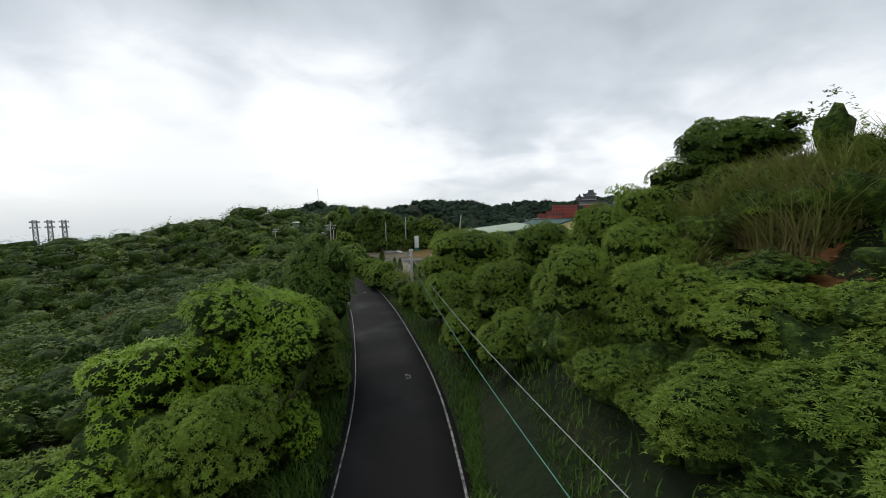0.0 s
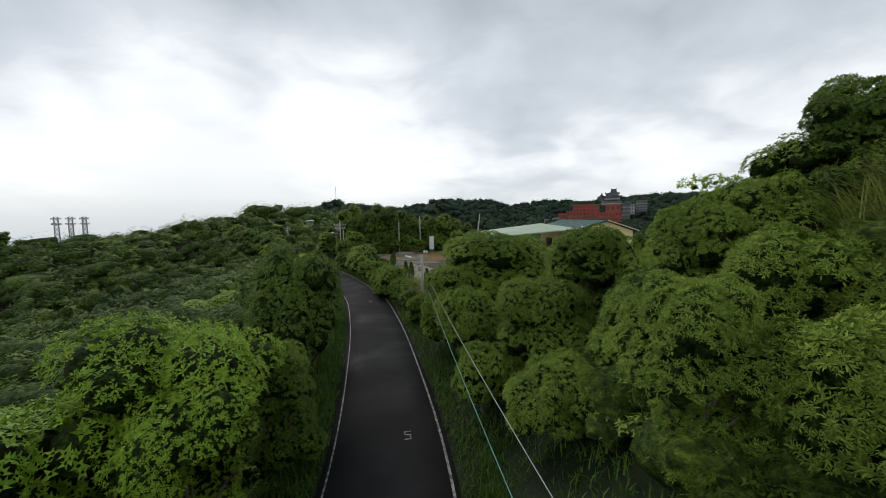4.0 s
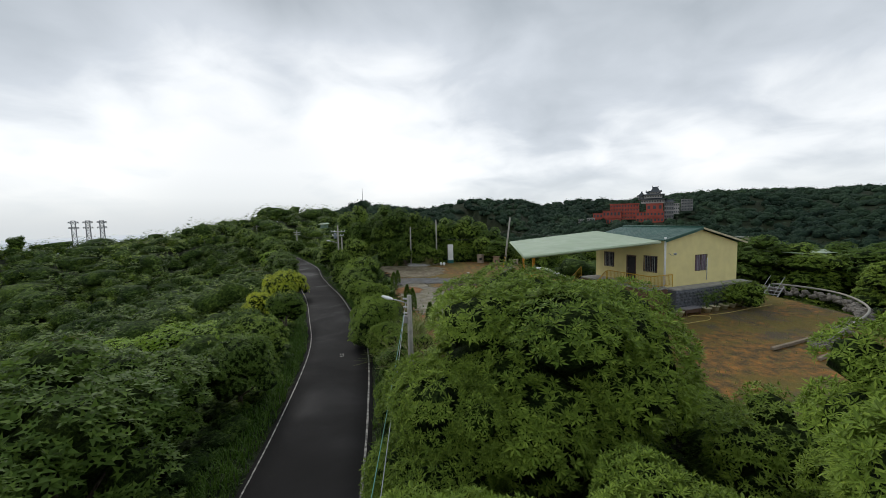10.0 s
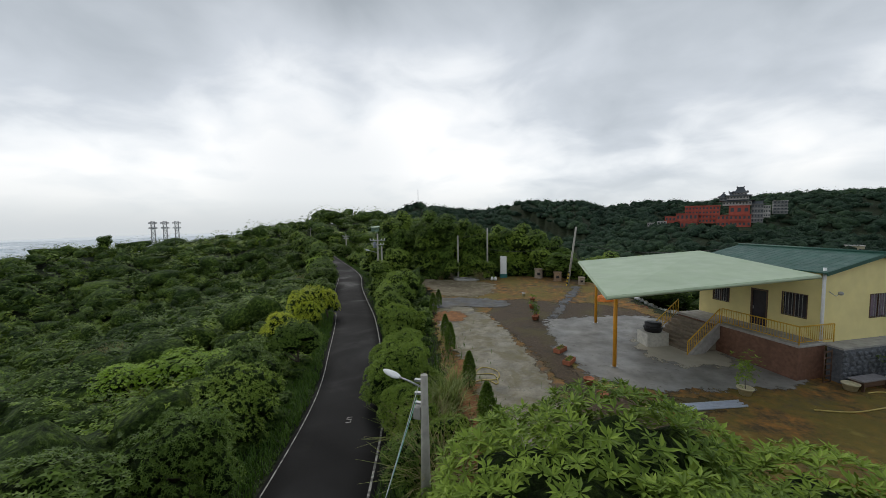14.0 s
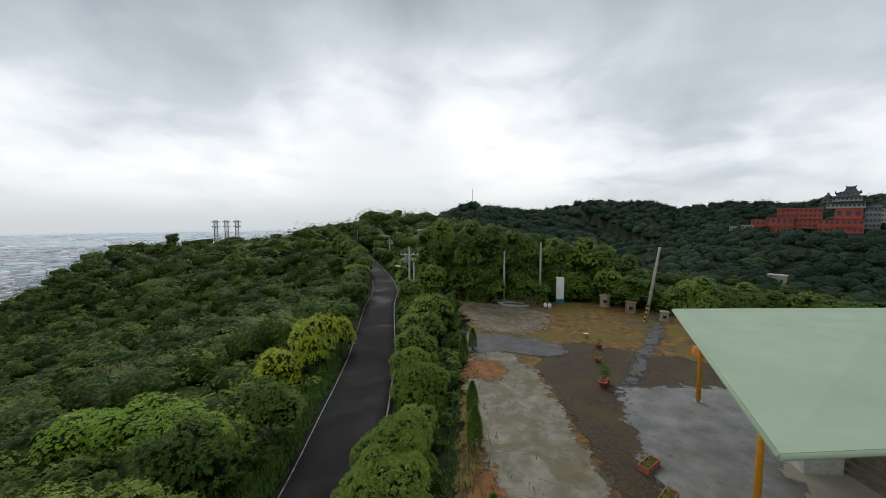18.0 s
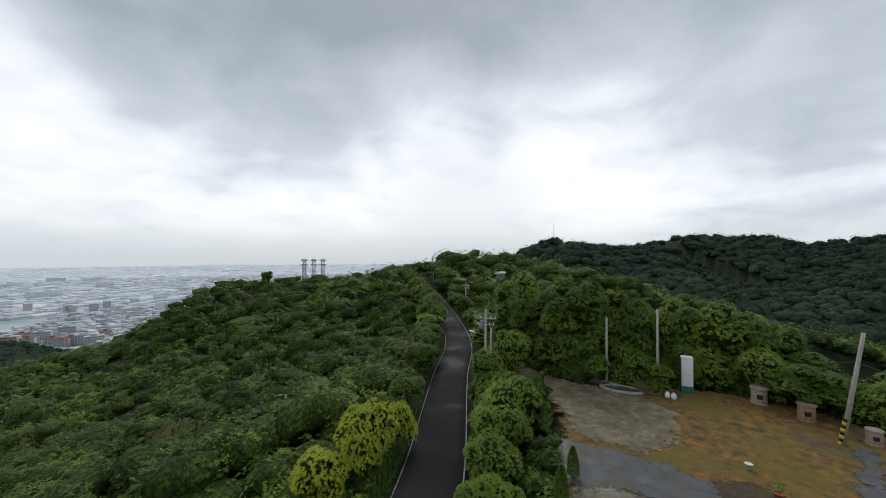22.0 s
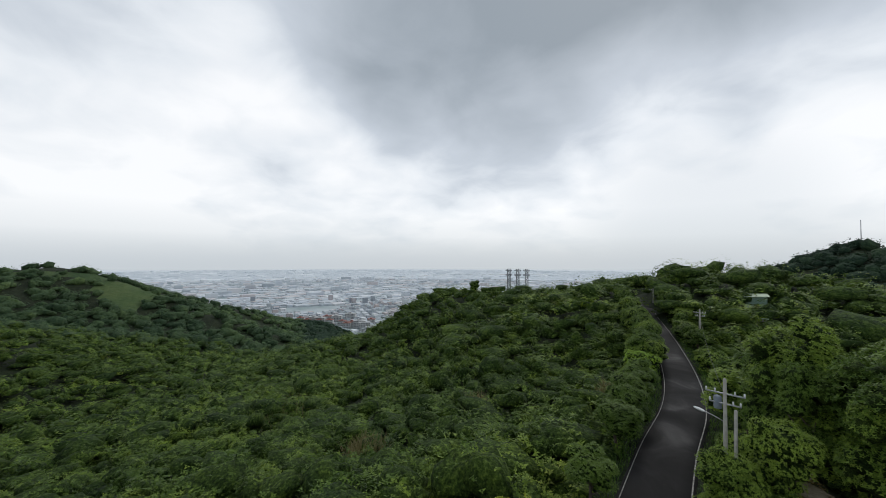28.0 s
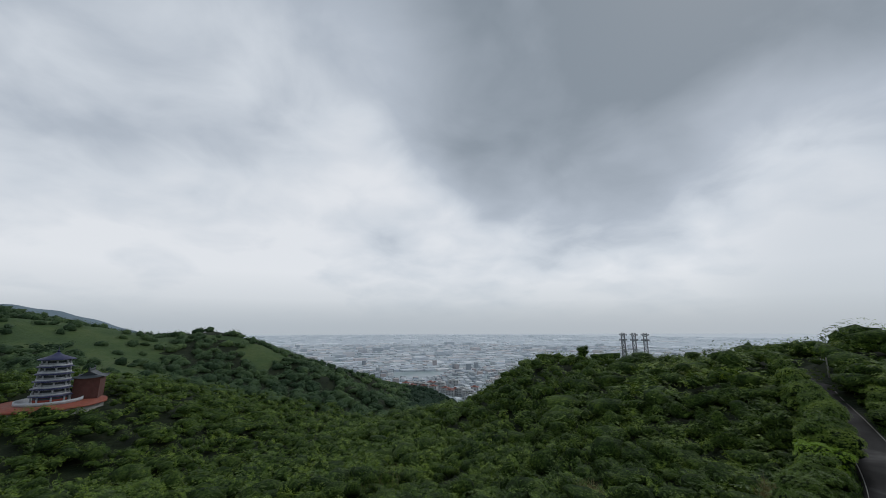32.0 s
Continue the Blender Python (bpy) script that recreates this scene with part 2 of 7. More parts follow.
# dark colours here paint in the shade deep inside the crowns
INNER = leaf_mass("shaded_inner_leaves", (0.006, 0.012, 0.003), (0.025, 0.046, 0.010), (0.075, 0.125, 0.024), 8.0, 0.8)
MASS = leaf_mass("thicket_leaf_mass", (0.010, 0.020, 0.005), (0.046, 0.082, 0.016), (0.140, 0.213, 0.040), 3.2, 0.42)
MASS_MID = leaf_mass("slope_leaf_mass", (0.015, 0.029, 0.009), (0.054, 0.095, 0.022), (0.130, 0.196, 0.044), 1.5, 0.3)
# hill across the valley: lighter copies of the canopy colours, with haze painted in
MASS_HILL = leaf_mass("haze_paled_leaf_mass", (0.042, 0.076, 0.040), (0.078, 0.128, 0.062), (0.118, 0.174, 0.078), 0.6, 0.04)
LEAF_HILL = leafy("haze_paled_canopy", (0.055, 0.098, 0.050), (0.088, 0.142, 0.066), (0.125, 0.185, 0.080), scale=0.02, rough=0.8, through=0.0, spec=0.1)
# same bluish haze tint for the distant crowns' inner mass
MASS_FAR = leaf_mass("haze_tinted_leaf_mass", (0.020, 0.040, 0.029), (0.036, 0.068, 0.043), (0.056, 0.094, 0.052), 0.5, 0.03)
GRASS = leafy("tall_grass", (0.09, 0.145, 0.024), (0.215, 0.27, 0.052), (0.39, 0.39, 0.135), scale=0.4)
DRY = leafy("dry_grass", (0.12, 0.11, 0.04), (0.235, 0.20, 0.08), (0.36, 0.31, 0.14), scale=0.4)
VERGE = leafy("verge_grass", (0.034, 0.078, 0.010), (0.072, 0.148, 0.018), (0.130, 0.225, 0.030), scale=0.5)

m = Nodes("bark", 0.85)
m.color(m.ramp(m.noise(14, 5, co=m.scaled((1, 1, 0.25))), [(0.3, (0.05, 0.038, 0.028)), (0.7, (0.17, 0.14, 0.11))]))
BARK = m.bump(m.noise(22, 4, co=m.scaled((1, 1, 0.2))), 0.6, 0.02).mat

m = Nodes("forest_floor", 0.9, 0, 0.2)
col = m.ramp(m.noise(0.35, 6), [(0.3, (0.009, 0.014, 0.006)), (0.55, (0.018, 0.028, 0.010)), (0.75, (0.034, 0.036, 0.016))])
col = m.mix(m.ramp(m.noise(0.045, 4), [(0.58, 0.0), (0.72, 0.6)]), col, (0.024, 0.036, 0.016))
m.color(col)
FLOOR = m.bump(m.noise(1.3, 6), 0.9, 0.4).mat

m = Nodes("wet_asphalt", 0.7, 0, 0.10)
fine = m.noise(55, 3)
col = m.ramp(fine, [(0.3, (0.009, 0.0086, 0.0088)), (0.7, (0.020, 0.019, 0.019))])
damp = m.noise(0.22, 4, distortion=0.6)
col = m.mix(m.ramp(damp, [(0.45, 0.0), (0.7, 0.5)]), col, (0.024, 0.024, 0.026))
col = m.mix(m.ramp(m.noise(2.2, 6), [(0.6, 0.0), (0.8, 0.4)]), col, (0.012, 0.012, 0.011))
col = m.mix(m.ramp(m.noise(0.9, 6, 0.7), [(0.62, 0.0), (0.74, 0.5)]), col, (0.030, 0.034, 0.020))
m.color(col).rough(m.ramp(damp, [(0.35, 0.80), (0.55, 0.70), (0.70, 0.52)]))
ASPHALT = m.bump(fine, 0.3, 0.01).mat

m = Nodes("road_paint", 0.6)
col = m.ramp(m.noise(30, 4), [(0.3, (0.20, 0.20, 0.18)), (0.6, (0.38, 0.37, 0.33))])
PAINT = m.color(m.mix(m.ramp(m.noise(5, 6), [(0.42, 0.0), (0.58, 0.92)]), col, (0.05, 0.05, 0.046))).mat

m = Nodes("yard_concrete", 0.5)
col = m.ramp(m.noise(1.2, 7, 0.65), [(0.3, (0.110, 0.094, 0.062)), (0.7, (0.31, 0.28, 0.205))])
col = m.mix(m.ramp(m.noise(0.42, 6, 0.65, distortion=1.2), [(0.46, 0.0), (0.58, 0.75)]), col, (0.130, 0.105, 0.036))
col = m.mix(m.ramp(m.noise(0.30, 5, 0.6, distortion=0.8), [(0.56, 0.0), (0.68, 0.6)]), col, (0.055, 0.060, 0.065))
col = m.mix(m.ramp(m.noise(3.5, 7, 0.75), [(0.56, 0.0), (0.68, 0.75)]), col, (0.045, 0.040, 0.030))
m.color(col).rough(m.ramp(m.noise(0.5, 4), [(0.4, 0.65), (0.65, 0.3)]))
CONCRETE = m.bump(m.noise(9, 5), 0.5, 0.03).mat

m = Nodes("wet_grey_concrete", 0.3)
col = m.ramp(m.noise(0.8, 6), [(0.3, (0.130, 0.126, 0.116)), (0.7, (0.285, 0.276, 0.256))])
col = m.mix(m.ramp(m.noise(2.6, 7, 0.75), [(0.56, 0.0), (0.68, 0.7)]), col, (0.060, 0.052, 0.040))
m.color(col).rough(m.ramp(m.noise(0.7, 4), [(0.4, 0.6), (0.65, 0.3)]))
PATIO = m.bump(m.noise(14, 4), 0.15, 0.01).mat

m = Nodes("wet_mud", 0.4)
col = m.ramp(m.noise(0.9, 7, 0.7), [(0.3, (0.048, 0.050, 0.053)), (0.7, (0.125, 0.127, 0.132))])
col = m.mix(m.ramp(m.noise(0.5, 6, 0.7), [(0.5, 0.0), (0.64, 0.7)]), col, (0.095, 0.075, 0.035))
m.color(col).rough(m.ramp(m.noise(0.7, 4), [(0.4, 0.65), (0.65, 0.35)]))
MUD = m.bump(m.noise(12, 5), 0.4, 0.02).mat

m = Nodes("pale_trodden_mud", 0.75)
col = m.ramp(m.noise(1.1, 8, 0.7), [(0.3, (0.085, 0.064, 0.036)), (0.5, (0.185, 0.148, 0.092)), (0.7, (0.33, 0.29, 0.21))])
col = m.mix(m.ramp(m.noise(0.5, 6, 0.65, distortion=0.8), [(0.52, 0.0), (0.64, 0.7)]), col, (0.10, 0.085, 0.03))
col = m.mix(m.ramp(m.noise(4, 7, 0.7), [(0.58, 0.0), (0.7, 0.6)]), col, (0.04, 0.034, 0.022))
PALEMUD = m.color(col).bump(m.noise(9, 6), 0.6, 0.04).mat

m = Nodes("yard_gravel", 0.8)
col = m.ramp(m.noise(7, 8, 0.7), [(0.3, (0.026, 0.017, 0.009)), (0.52, (0.070, 0.046, 0.025)), (0.66, (0.120, 0.082, 0.048)), (0.76, (0.32, 0.27, 0.20))])
col = m.mix(m.ramp(m.noise(0.3, 5, distortion=0.8), [(0.48, 0.0), (0.62, 0.75)]), col, (0.085, 0.068, 0.020))
col = m.mix(m.ramp(m.noise(0.6, 6, 0.65), [(0.56, 0.0), (0.68, 0.7)]), col, (0.030, 0.025, 0.021))
GRAVEL = m.color(col).bump(m.noise(18, 6), 0.8, 0.05).mat

m = Nodes("mossy_soil", 0.85)
col = m.ramp(m.noise(1.6, 8, 0.72), [(0.32, (0.030, 0.025, 0.013)), (0.46, (0.125, 0.078, 0.024)), (0.58, (0.27, 0.125, 0.026)), (0.72, (0.46, 0.20, 0.036))])
col = m.mix(m.ramp(m.noise(0.28, 6, 0.65), [(0.45, 0.0), (0.58, 0.8)]), col, (0.150, 0.120, 0.018))
col = m.mix(m.ramp(m.noise(0.21, 6, 0.65), [(0.53, 0.0), (0.62, 0.8)]), col, (0.085, 0.068, 0.048))
col = m.mix(m.ramp(m.noise(0.9, 7, 0.7), [(0.60, 0.0), (0.68, 0.75)]), col, (0.26, 0.20, 0.045))
col = m.mix(m.ramp(m.noise(5, 7, 0.7), [(0.60, 0.0), (0.72, 0.7)]), col, (0.022, 0.020, 0.011))
SOIL = m.color(col).bump(m.noise(11, 6), 0.8, 0.06).mat

m = Nodes("red_earth", 0.85)
col = m.ramp(m.noise(2.5, 6), [(0.3, (0.14, 0.055, 0.018)), (0.7, (0.33, 0.15, 0.05))])
EARTH = m.color(col).bump(m.noise(8, 6), 0.7, 0.05).mat

# ---------------------------------------------------------------- builders of meshes


def mesh_of(name, verts, faces, mats, smooth=False, index=None):
    """A mesh from arrays of corners and of faces (all of one corner count, or a list of such arrays)."""
    me = bpy.data.meshes.new(name)
    groups = faces if isinstance(faces, list) else [faces]
    groups = [np.asarray(g, np.int32) for g in groups if len(g)]
    verts = np.asarray(verts, np.float32)
    me.vertices.add(len(verts))
    me.vertices.foreach_set("co", verts.ravel())
    loops = np.concatenate([g.ravel() for g in groups])
    sizes = np.concatenate([np.full(len(g), g.shape[1], np.int32) for g in groups])
    me.loops.add(len(loops))
    me.loops.foreach_set("vertex_index", loops)
    me.polygons.add(len(sizes))
    me.polygons.foreach_set("loop_start", np.concatenate([[0], np.cumsum(sizes)[:-1]]).astype(np.int32))
    if index is not None:
        me.polygons.foreach_set("material_index", np.asarray(index, np.int32))
    me.polygons.foreach_set("use_smooth", np.broadcast_to(np.asarray(smooth, bool), len(sizes)).copy())
    for mat in mats if isinstance(mats, (list, tuple)) else [mats]:
        me.materials.append(mat)
    me.update(calc_edges=True)
    return me


def part(name, bm, mat=None, parent=None, label=""):
    """Links a bmesh, or a finished mesh, as one object under a thing or a part."""
    if isinstance(bm, bmesh.types.BMesh):
        me = bpy.data.meshes.new(name)
        bm.normal_update()
        bm.to_mesh(me)
        bm.free()
        for one in mat if isinstance(mat, (list, tuple)) else [mat]:
            me.materials.append(one)
    else:
        me = bm
    ob = new(name, me)
    ob.parent = parent
    if label:
        ob["label"] = label
    return ob


def thing(name, place=(0, 0, 0), turn=0.0, label="", category="", group="", kind=""):
    """An Empty at a thing's base; turn is degrees about z."""
    ob = new(name)
    ob.empty_display_size = 0.2
    ob.matrix_basis = pose(*place, 0, 0, turn)
    return tagged(ob, label, category, group, kind)


# ---------------------------------------------------------------- the lie of the land
# the road's middle line, and its surface's height
ROAD = [(3.2, -60), (1.8, -30), (0.4, -5), (-0.4, 5), (-1.1, 12), (-2.15, 18.5), (-4.2, 26.5), (-6.9, 35.5), (-10.4, 45), (-14.7, 53), (-19.3, 61), (-24.5, 69),
        (-29.6, 77), (-34.5, 85.5), (-40.5, 93.5), (-48, 101.8), (-58, 111.5), (-69, 121.5), (-79, 131.5), (-95, 146)]
ROAD_Z = [2.6, 1.9, 1.3, 1.15, 1.0, 0.95, 0.85, 0.8, 0.8, 0.75, 0.65, 0.55, 0.55, 0.7, 0.8, 1.2, 2.3, 3.5, 4.4, 4.6]
YARD = [(-3.2, 38.5), (-5.6, 46), (-9.0, 56), (-12.3, 65), (-14.8, 70), (-21.0, 75.2), (-24.6, 79.0), (-22.8, 80.6), (-18, 77.4), (-12.5, 77.6), (-7, 81.2), (1, 81.8), (6.0, 77), (9, 66), (12.5, 62.5), (20, 66.5),
        (26, 57), (27.5, 44), (22, 35), (12, 31.5), (6, 34.5), (1.5, 37)]


def smooth_line(pts, n):
    """Points evenly along a Catmull-Rom curve."""
    p = np.asarray(pts, float)
    q = np.concatenate([[2 * p[0] - p[1]], p, [2 * p[-1] - p[-2]]])
    out = []
    for i in range(len(p) - 1):
        a, b, c, d = q[i:i + 4]
        for t in np.linspace(0, 1, 24, endpoint=False):
            out.append(0.5 * (2 * b + (c - a) * t + (2 * a - 5 * b + 4 * c - d) * t ** 2 + (3 * b - a - 3 * c + d) * t ** 3))
    out = np.array(out + [p[-1]])
    s = np.concatenate([[0], np.cumsum(np.linalg.norm(np.diff(out, axis=0), axis=1))])
    at = np.linspace(0, s[-1], n)
    return np.stack([np.interp(at, s, out[:, k]) for k in range(out.shape[1])], 1)


ROAD_LINE = smooth_line([(x, y, z) for (x, y), z in zip(ROAD, ROAD_Z)], 260)
_dir = np.gradient(ROAD_LINE[:, :2], axis=0)
_dir /= np.linalg.norm(_dir, axis=1, keepdims=True)
ROAD_SIDE = np.stack([_dir[:, 1], -_dir[:, 0]], 1)          # to the right


def near_line(x, y, line):
    """Distance to a line of points, its height there, and the signed side (right positive)."""
    x, y = np.broadcast_arrays(np.asarray(x, float), np.asarray(y, float))
    shape, x, y = x.shape, x.ravel(), y.ravel()
    best, zz = np.full(x.shape, 1e9), np.zeros(x.shape)
    for a, b in zip(line[:-1], line[1:]):
        ab = b[:2] - a[:2]
        t = np.clip(((x - a[0]) * ab[0] + (y - a[1]) * ab[1]) / (ab @ ab + 1e-9), 0, 1)
        d = np.hypot(x - a[0] - t * ab[0], y - a[1] - t * ab[1])
        zz = np.where(d < best, a[2] + t * (b[2] - a[2]), zz)
        best = np.minimum(best, d)
    return best.reshape(shape), zz.reshape(shape)


def road_frame(x, y):
    """Signed distance to the road's middle (right positive) and its height there."""
    x, y = np.atleast_1d(np.asarray(x, float)), np.atleast_1d(np.asarray(y, float))
    best, side, zz = np.full(x.shape, 1e9), np.zeros(x.shape), np.zeros(x.shape)
    for p, r in zip(ROAD_LINE[::2], ROAD_SIDE[::2]):
        d = np.hypot(x - p[0], y - p[1])
        s = (x - p[0]) * r[0] + (y - p[1]) * r[1]
        near = d < best
        side, zz, best = np.where(near, np.where(s >= 0, 1.0, -1.0), side), np.where(near, p[2], zz), np.minimum(best, d)
    return best * side, zz


def inside(x, y, poly):
    """Signed distance to a polygon's edge, positive within."""
    x, y = np.atleast_1d(np.asarray(x, float)), np.atleast_1d(np.asarray(y, float))
    ins, d = np.zeros(x.shape, bool), np.full(x.shape, 1e9)
    n = len(poly)
    for i in range(n):
        (x0, y0), (x1, y1) = poly[i], poly[(i + 1) % n]
        cross = ((y0 > y) != (y1 > y)) & (x < (x1 - x0) * (y - y0) / (y1 - y0 + 1e-12) + x0)
        ins ^= cross
        t = np.clip(((x - x0) * (x1 - x0) + (y - y0) * (y1 - y0)) / ((x1 - x0) ** 2 + (y1 - y0) ** 2), 0, 1)
        d = np.minimum(d, np.hypot(x - x0 - t * (x1 - x0), y - y0 - t * (y1 - y0)))
    return np.where(ins, d, -d)


# ridges: crest points, slope of the flanks, width of the rounded crest
PLAIN = -120.0
RIDGES = [
    ([(5, -140, 3), (2, -40, 1.5), (-2, 15, 0.6), (-9, 42, 0.5), (-20, 62, 0.4), (-32, 82, 0.2), (-47, 102, 0.5), (-60, 122, 2.5), (-77, 146, 8.5), (-79, 168, 12), (-84, 190, 9), (-95, 225, -10), (-105, 260, -40)], 0.26, 14),
    ([(-77, 146, 8), (-112, 154, 6.5), (-140, 138, 4.2), (-154, 120, 3), (-162, 108, 2.5), (-169, 98, -3), (-174, 84, -15), (-178, 62, -44)], 0.34, 10),
    ([(40, -60, 22), (24, -14, 14), (17, 8, 11.6), (13.8, 17.5, 10.2), (11.8, 24.5, 5.0)], 0.80, 3.5),
    ([(8, 40, 1.6), (16, 52, 1.8), (4, 70, 2.2)], 0.30, 26),
    ([(-176, -84, -15), (-260, -170, -2), (-345, -262, 20), (-420, -420, 40)], 0.25, 40),
    ([(-345, -262, 20), (-382, -170, 1), (-436, -152, 10), (-510, -98, -18), (-566, 5, -58), (-590, 50, -95)], 0.29, 40),
    ([(-148, 422, 28), (-132, 470, 22), (-118, 560, 20)], 0.50, 14),
    ([(-118, 560, 20), (-82, 620, 27), (-48, 624, 35), (36, 625, 36), (62, 623, 25), (138, 610, 30), (196, 593, 22), (270, 562, 36), (338, 523, 28), (420, 430, 18), (560, 300, 8), (640, 40, 0)], 0.28, 50),
    ([(110, 452, 2), (160, 440, 2), (200, 500, 10)], 0.22, 40),
    ([(330, 800, 44), (520, 740, 46), (760, 560, 34), (950, 300, 30)], 0.22, 90),
    ([(300, -200, 20), (250, -60, 8), (120, -40, 12)], 0.22, 40),
]


def land(x, y):
    """Ground height."""
    x, y = np.asarray(x, float), np.asarray(y, float)
    shape = x.shape
    x, y = x.ravel(), y.ravel()
    soft = 3.0
    vals = [np.full(x.shape, PLAIN)]
    for pts, slope, wide in RIDGES:
        d, z = near_line(x, y, np.asarray(pts, float))
        vals.append(z - slope * d * d / (d + wide))
    vals = np.array(vals)
    top = vals.max(0)
    z = top + soft * np.log(np.exp((vals - top) / soft).sum(0))
    z = np.maximum(z, PLAIN)
    z -= np.minimum(soft * 0.6, np.maximum(z - PLAIN, 0))
    far = np.hypot(x + 10, y - 45)
    wave = np.sin(x / 31 + 1.3 * np.sin(y / 47)) * np.sin(y / 37 + 0.8) * 0.06 * np.minimum(far, 60)
    z += wave * np.clip((z - PLAIN) / 30, 0, 1) * 0.6
    # the yard is levelled, the road benched in
    k = np.clip(inside(x, y, YARD) / 3.0 + 1.0, 0, 1)
    yard = 1.75 + (y - 42) * 0.019
    z = z * (1 - k) + yard * k
    flat = np.clip(inside(x, y, YARD) / 0.8 + 1.0, 0, 1)
    d, rz = road_frame(x, y)
    k = np.clip((6.0 - np.abs(d)) / 3.2, 0, 1)
    k = k * k * (3 - 2 * k) * (1 - flat)
    return (z * (1 - k) + (rz - 0.06) * k).reshape(shape)


def hill_grass(x, y):
    """Where the far hill beyond the pagoda is under grass."""
    return (y < -75 - 0.25 * (x + 300)) & (x < -215) & (x > -416) & (np.sin(x / 26 + 2 * np.sin(y / 41)) + np.sin(y / 33 + x / 80) > -0.75)


def spread(reach, fine, n):
    """Evenly spaced near the middle, ever wider outwards."""
    u = np.linspace(-1, 1, n)
    a = math.asinh(reach / fine / n * 6)
    return np.sinh(u * a) / math.sinh(a) * reach


gx, gy = np.meshgrid(spread(4900, 1.2, 300) - 10, spread(4900, 1.2, 300) + 45, indexing="ij")
gz = land(gx, gy)
n = 300
ii = (np.arange(n - 1)[:, None] * n + np.arange(n - 1)[None, :]).ravel()
quads = np.stack([ii, ii + n, ii + n + 1, ii + 1], 1)
mid = gz.ravel()[quads].mean(1)
# distance haze is put into the plain's base colour
m = Nodes("haze_tinted_plain", 0.9, 0, 0.2)
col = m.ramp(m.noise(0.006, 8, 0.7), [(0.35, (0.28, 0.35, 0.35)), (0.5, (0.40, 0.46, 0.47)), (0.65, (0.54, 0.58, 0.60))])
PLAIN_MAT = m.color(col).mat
m = Nodes("haze_paled_outer_plain", 0.9, 0, 0.2)
GRASSY_M = Nodes("hill_grass", 0.9, 0, 0.15)
GRASSY_C = GRASSY_M.ramp(GRASSY_M.noise(0.03, 7, 0.65), [(0.32, (0.048, 0.085, 0.034)), (0.52, (0.076, 0.118, 0.042)), (0.70, (0.108, 0.142, 0.052))])
GRASSY = GRASSY_M.color(GRASSY_M.mix(GRASSY_M.ramp(GRASSY_M.noise(0.25, 5, 0.7), [(0.5, 0.0), (0.7, 0.6)]), GRASSY_C, (0.045, 0.078, 0.032))).bump(GRASSY_M.noise(0.4, 6), 0.8, 1.5).mat
# further out the base colour is paled almost to the haze above
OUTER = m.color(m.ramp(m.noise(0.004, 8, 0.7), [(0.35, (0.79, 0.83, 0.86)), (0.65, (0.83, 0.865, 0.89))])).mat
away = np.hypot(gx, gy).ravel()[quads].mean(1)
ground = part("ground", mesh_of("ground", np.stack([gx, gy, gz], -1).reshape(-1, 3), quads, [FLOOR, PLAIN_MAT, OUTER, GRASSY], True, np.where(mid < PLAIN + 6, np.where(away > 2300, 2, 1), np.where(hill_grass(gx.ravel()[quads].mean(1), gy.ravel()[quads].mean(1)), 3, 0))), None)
tagged(ground, "wooded ridge falling to a wide hazy plain", "ground", kind="structure")


def strip(name, line, side, offsets, lift, mat, parent=None):
    """A ribbon along a line: cross-section offsets to the right and heights above it."""
    k = len(offsets)
    v = np.concatenate([np.concatenate([line[:, :2] + side * o, line[:, 2:3] + h], 1)[:, None] for o, h in zip(offsets, lift)], 1).reshape(-1, 3)
    a = (np.arange(len(line) - 1)[:, None] * k + np.arange(k - 1)[None]).ravel()
    return part(name, mesh_of(name, v, np.stack([a, a + k, a + k + 1, a + 1], 1)[:, ::-1], mat, True), None, parent)


road = strip("road", ROAD_LINE, ROAD_SIDE, [-2.2, -2.1, -1, 0, 1, 2.1, 2.2], [-0.1, 0.05, 0.075, 0.085, 0.075, 0.05, -0.1], ASPHALT)
tagged(road, "narrow damp asphalt road with white edge lines", "road", kind="structure")
for name, o, half in (("edge_line", -1.94, 0.03), ("edge_line", 1.93, 0.045)):
    strip(name, ROAD_LINE, ROAD_SIDE, [o - half, o + half], [0.064, 0.062] if o > 0 else [0.062, 0.064], PAINT, road)


def digit_five(x, y, z, turn):
    """The painted figure on the road, from strokes."""
    bm = bmesh.new()
    for (a, b, c, d) in ((-0.22, 0.30, 0.22, 0.40), (-0.22, 0.0, -0.12, 0.40), (-0.22, 0.0, 0.22, 0.10), (0.12, -0.40, 0.22, 0.10), (-0.22, -0.40, 0.22, -0.30)):
        bm.faces.new([bm.verts.new((u, v, 0)) for u, v in ((a * 0.62, b * 0.7), (c * 0.62, b * 0.7), (c * 0.62, d * 0.7), (a * 0.62, d * 0.7))])
    ob = part("painted_number", bm, PAINT, road, "white figure painted on the asphalt")
    ob.matrix_basis = pose(x, y, z, 0, 0, turn)


digit_five(-1.75, 19.9, 1.03, 12)
digit_five(-9.3, 43.0, 0.90, 22)

# ---------------------------------------------------------------- leaves


def turned(normal, spin):
    """Frames (n, 3, 3) whose third axis is the normal."""
    n = normal / np.linalg.norm(normal, axis=1, keepdims=True)
    a = np.where(np.abs(n[:, 2:3]) < 0.9, [[0, 0, 1.0]], [[1.0, 0, 0]])
    u = np.cross(a, n)
    u /= np.linalg.norm(u, axis=1, keepdims=True)
    w = np.cross(n, u)
    c, s = np.cos(spin)[:, None], np.sin(spin)[:, None]
    return np.stack([u * c + w * s, w * c - u * s, n], 2)


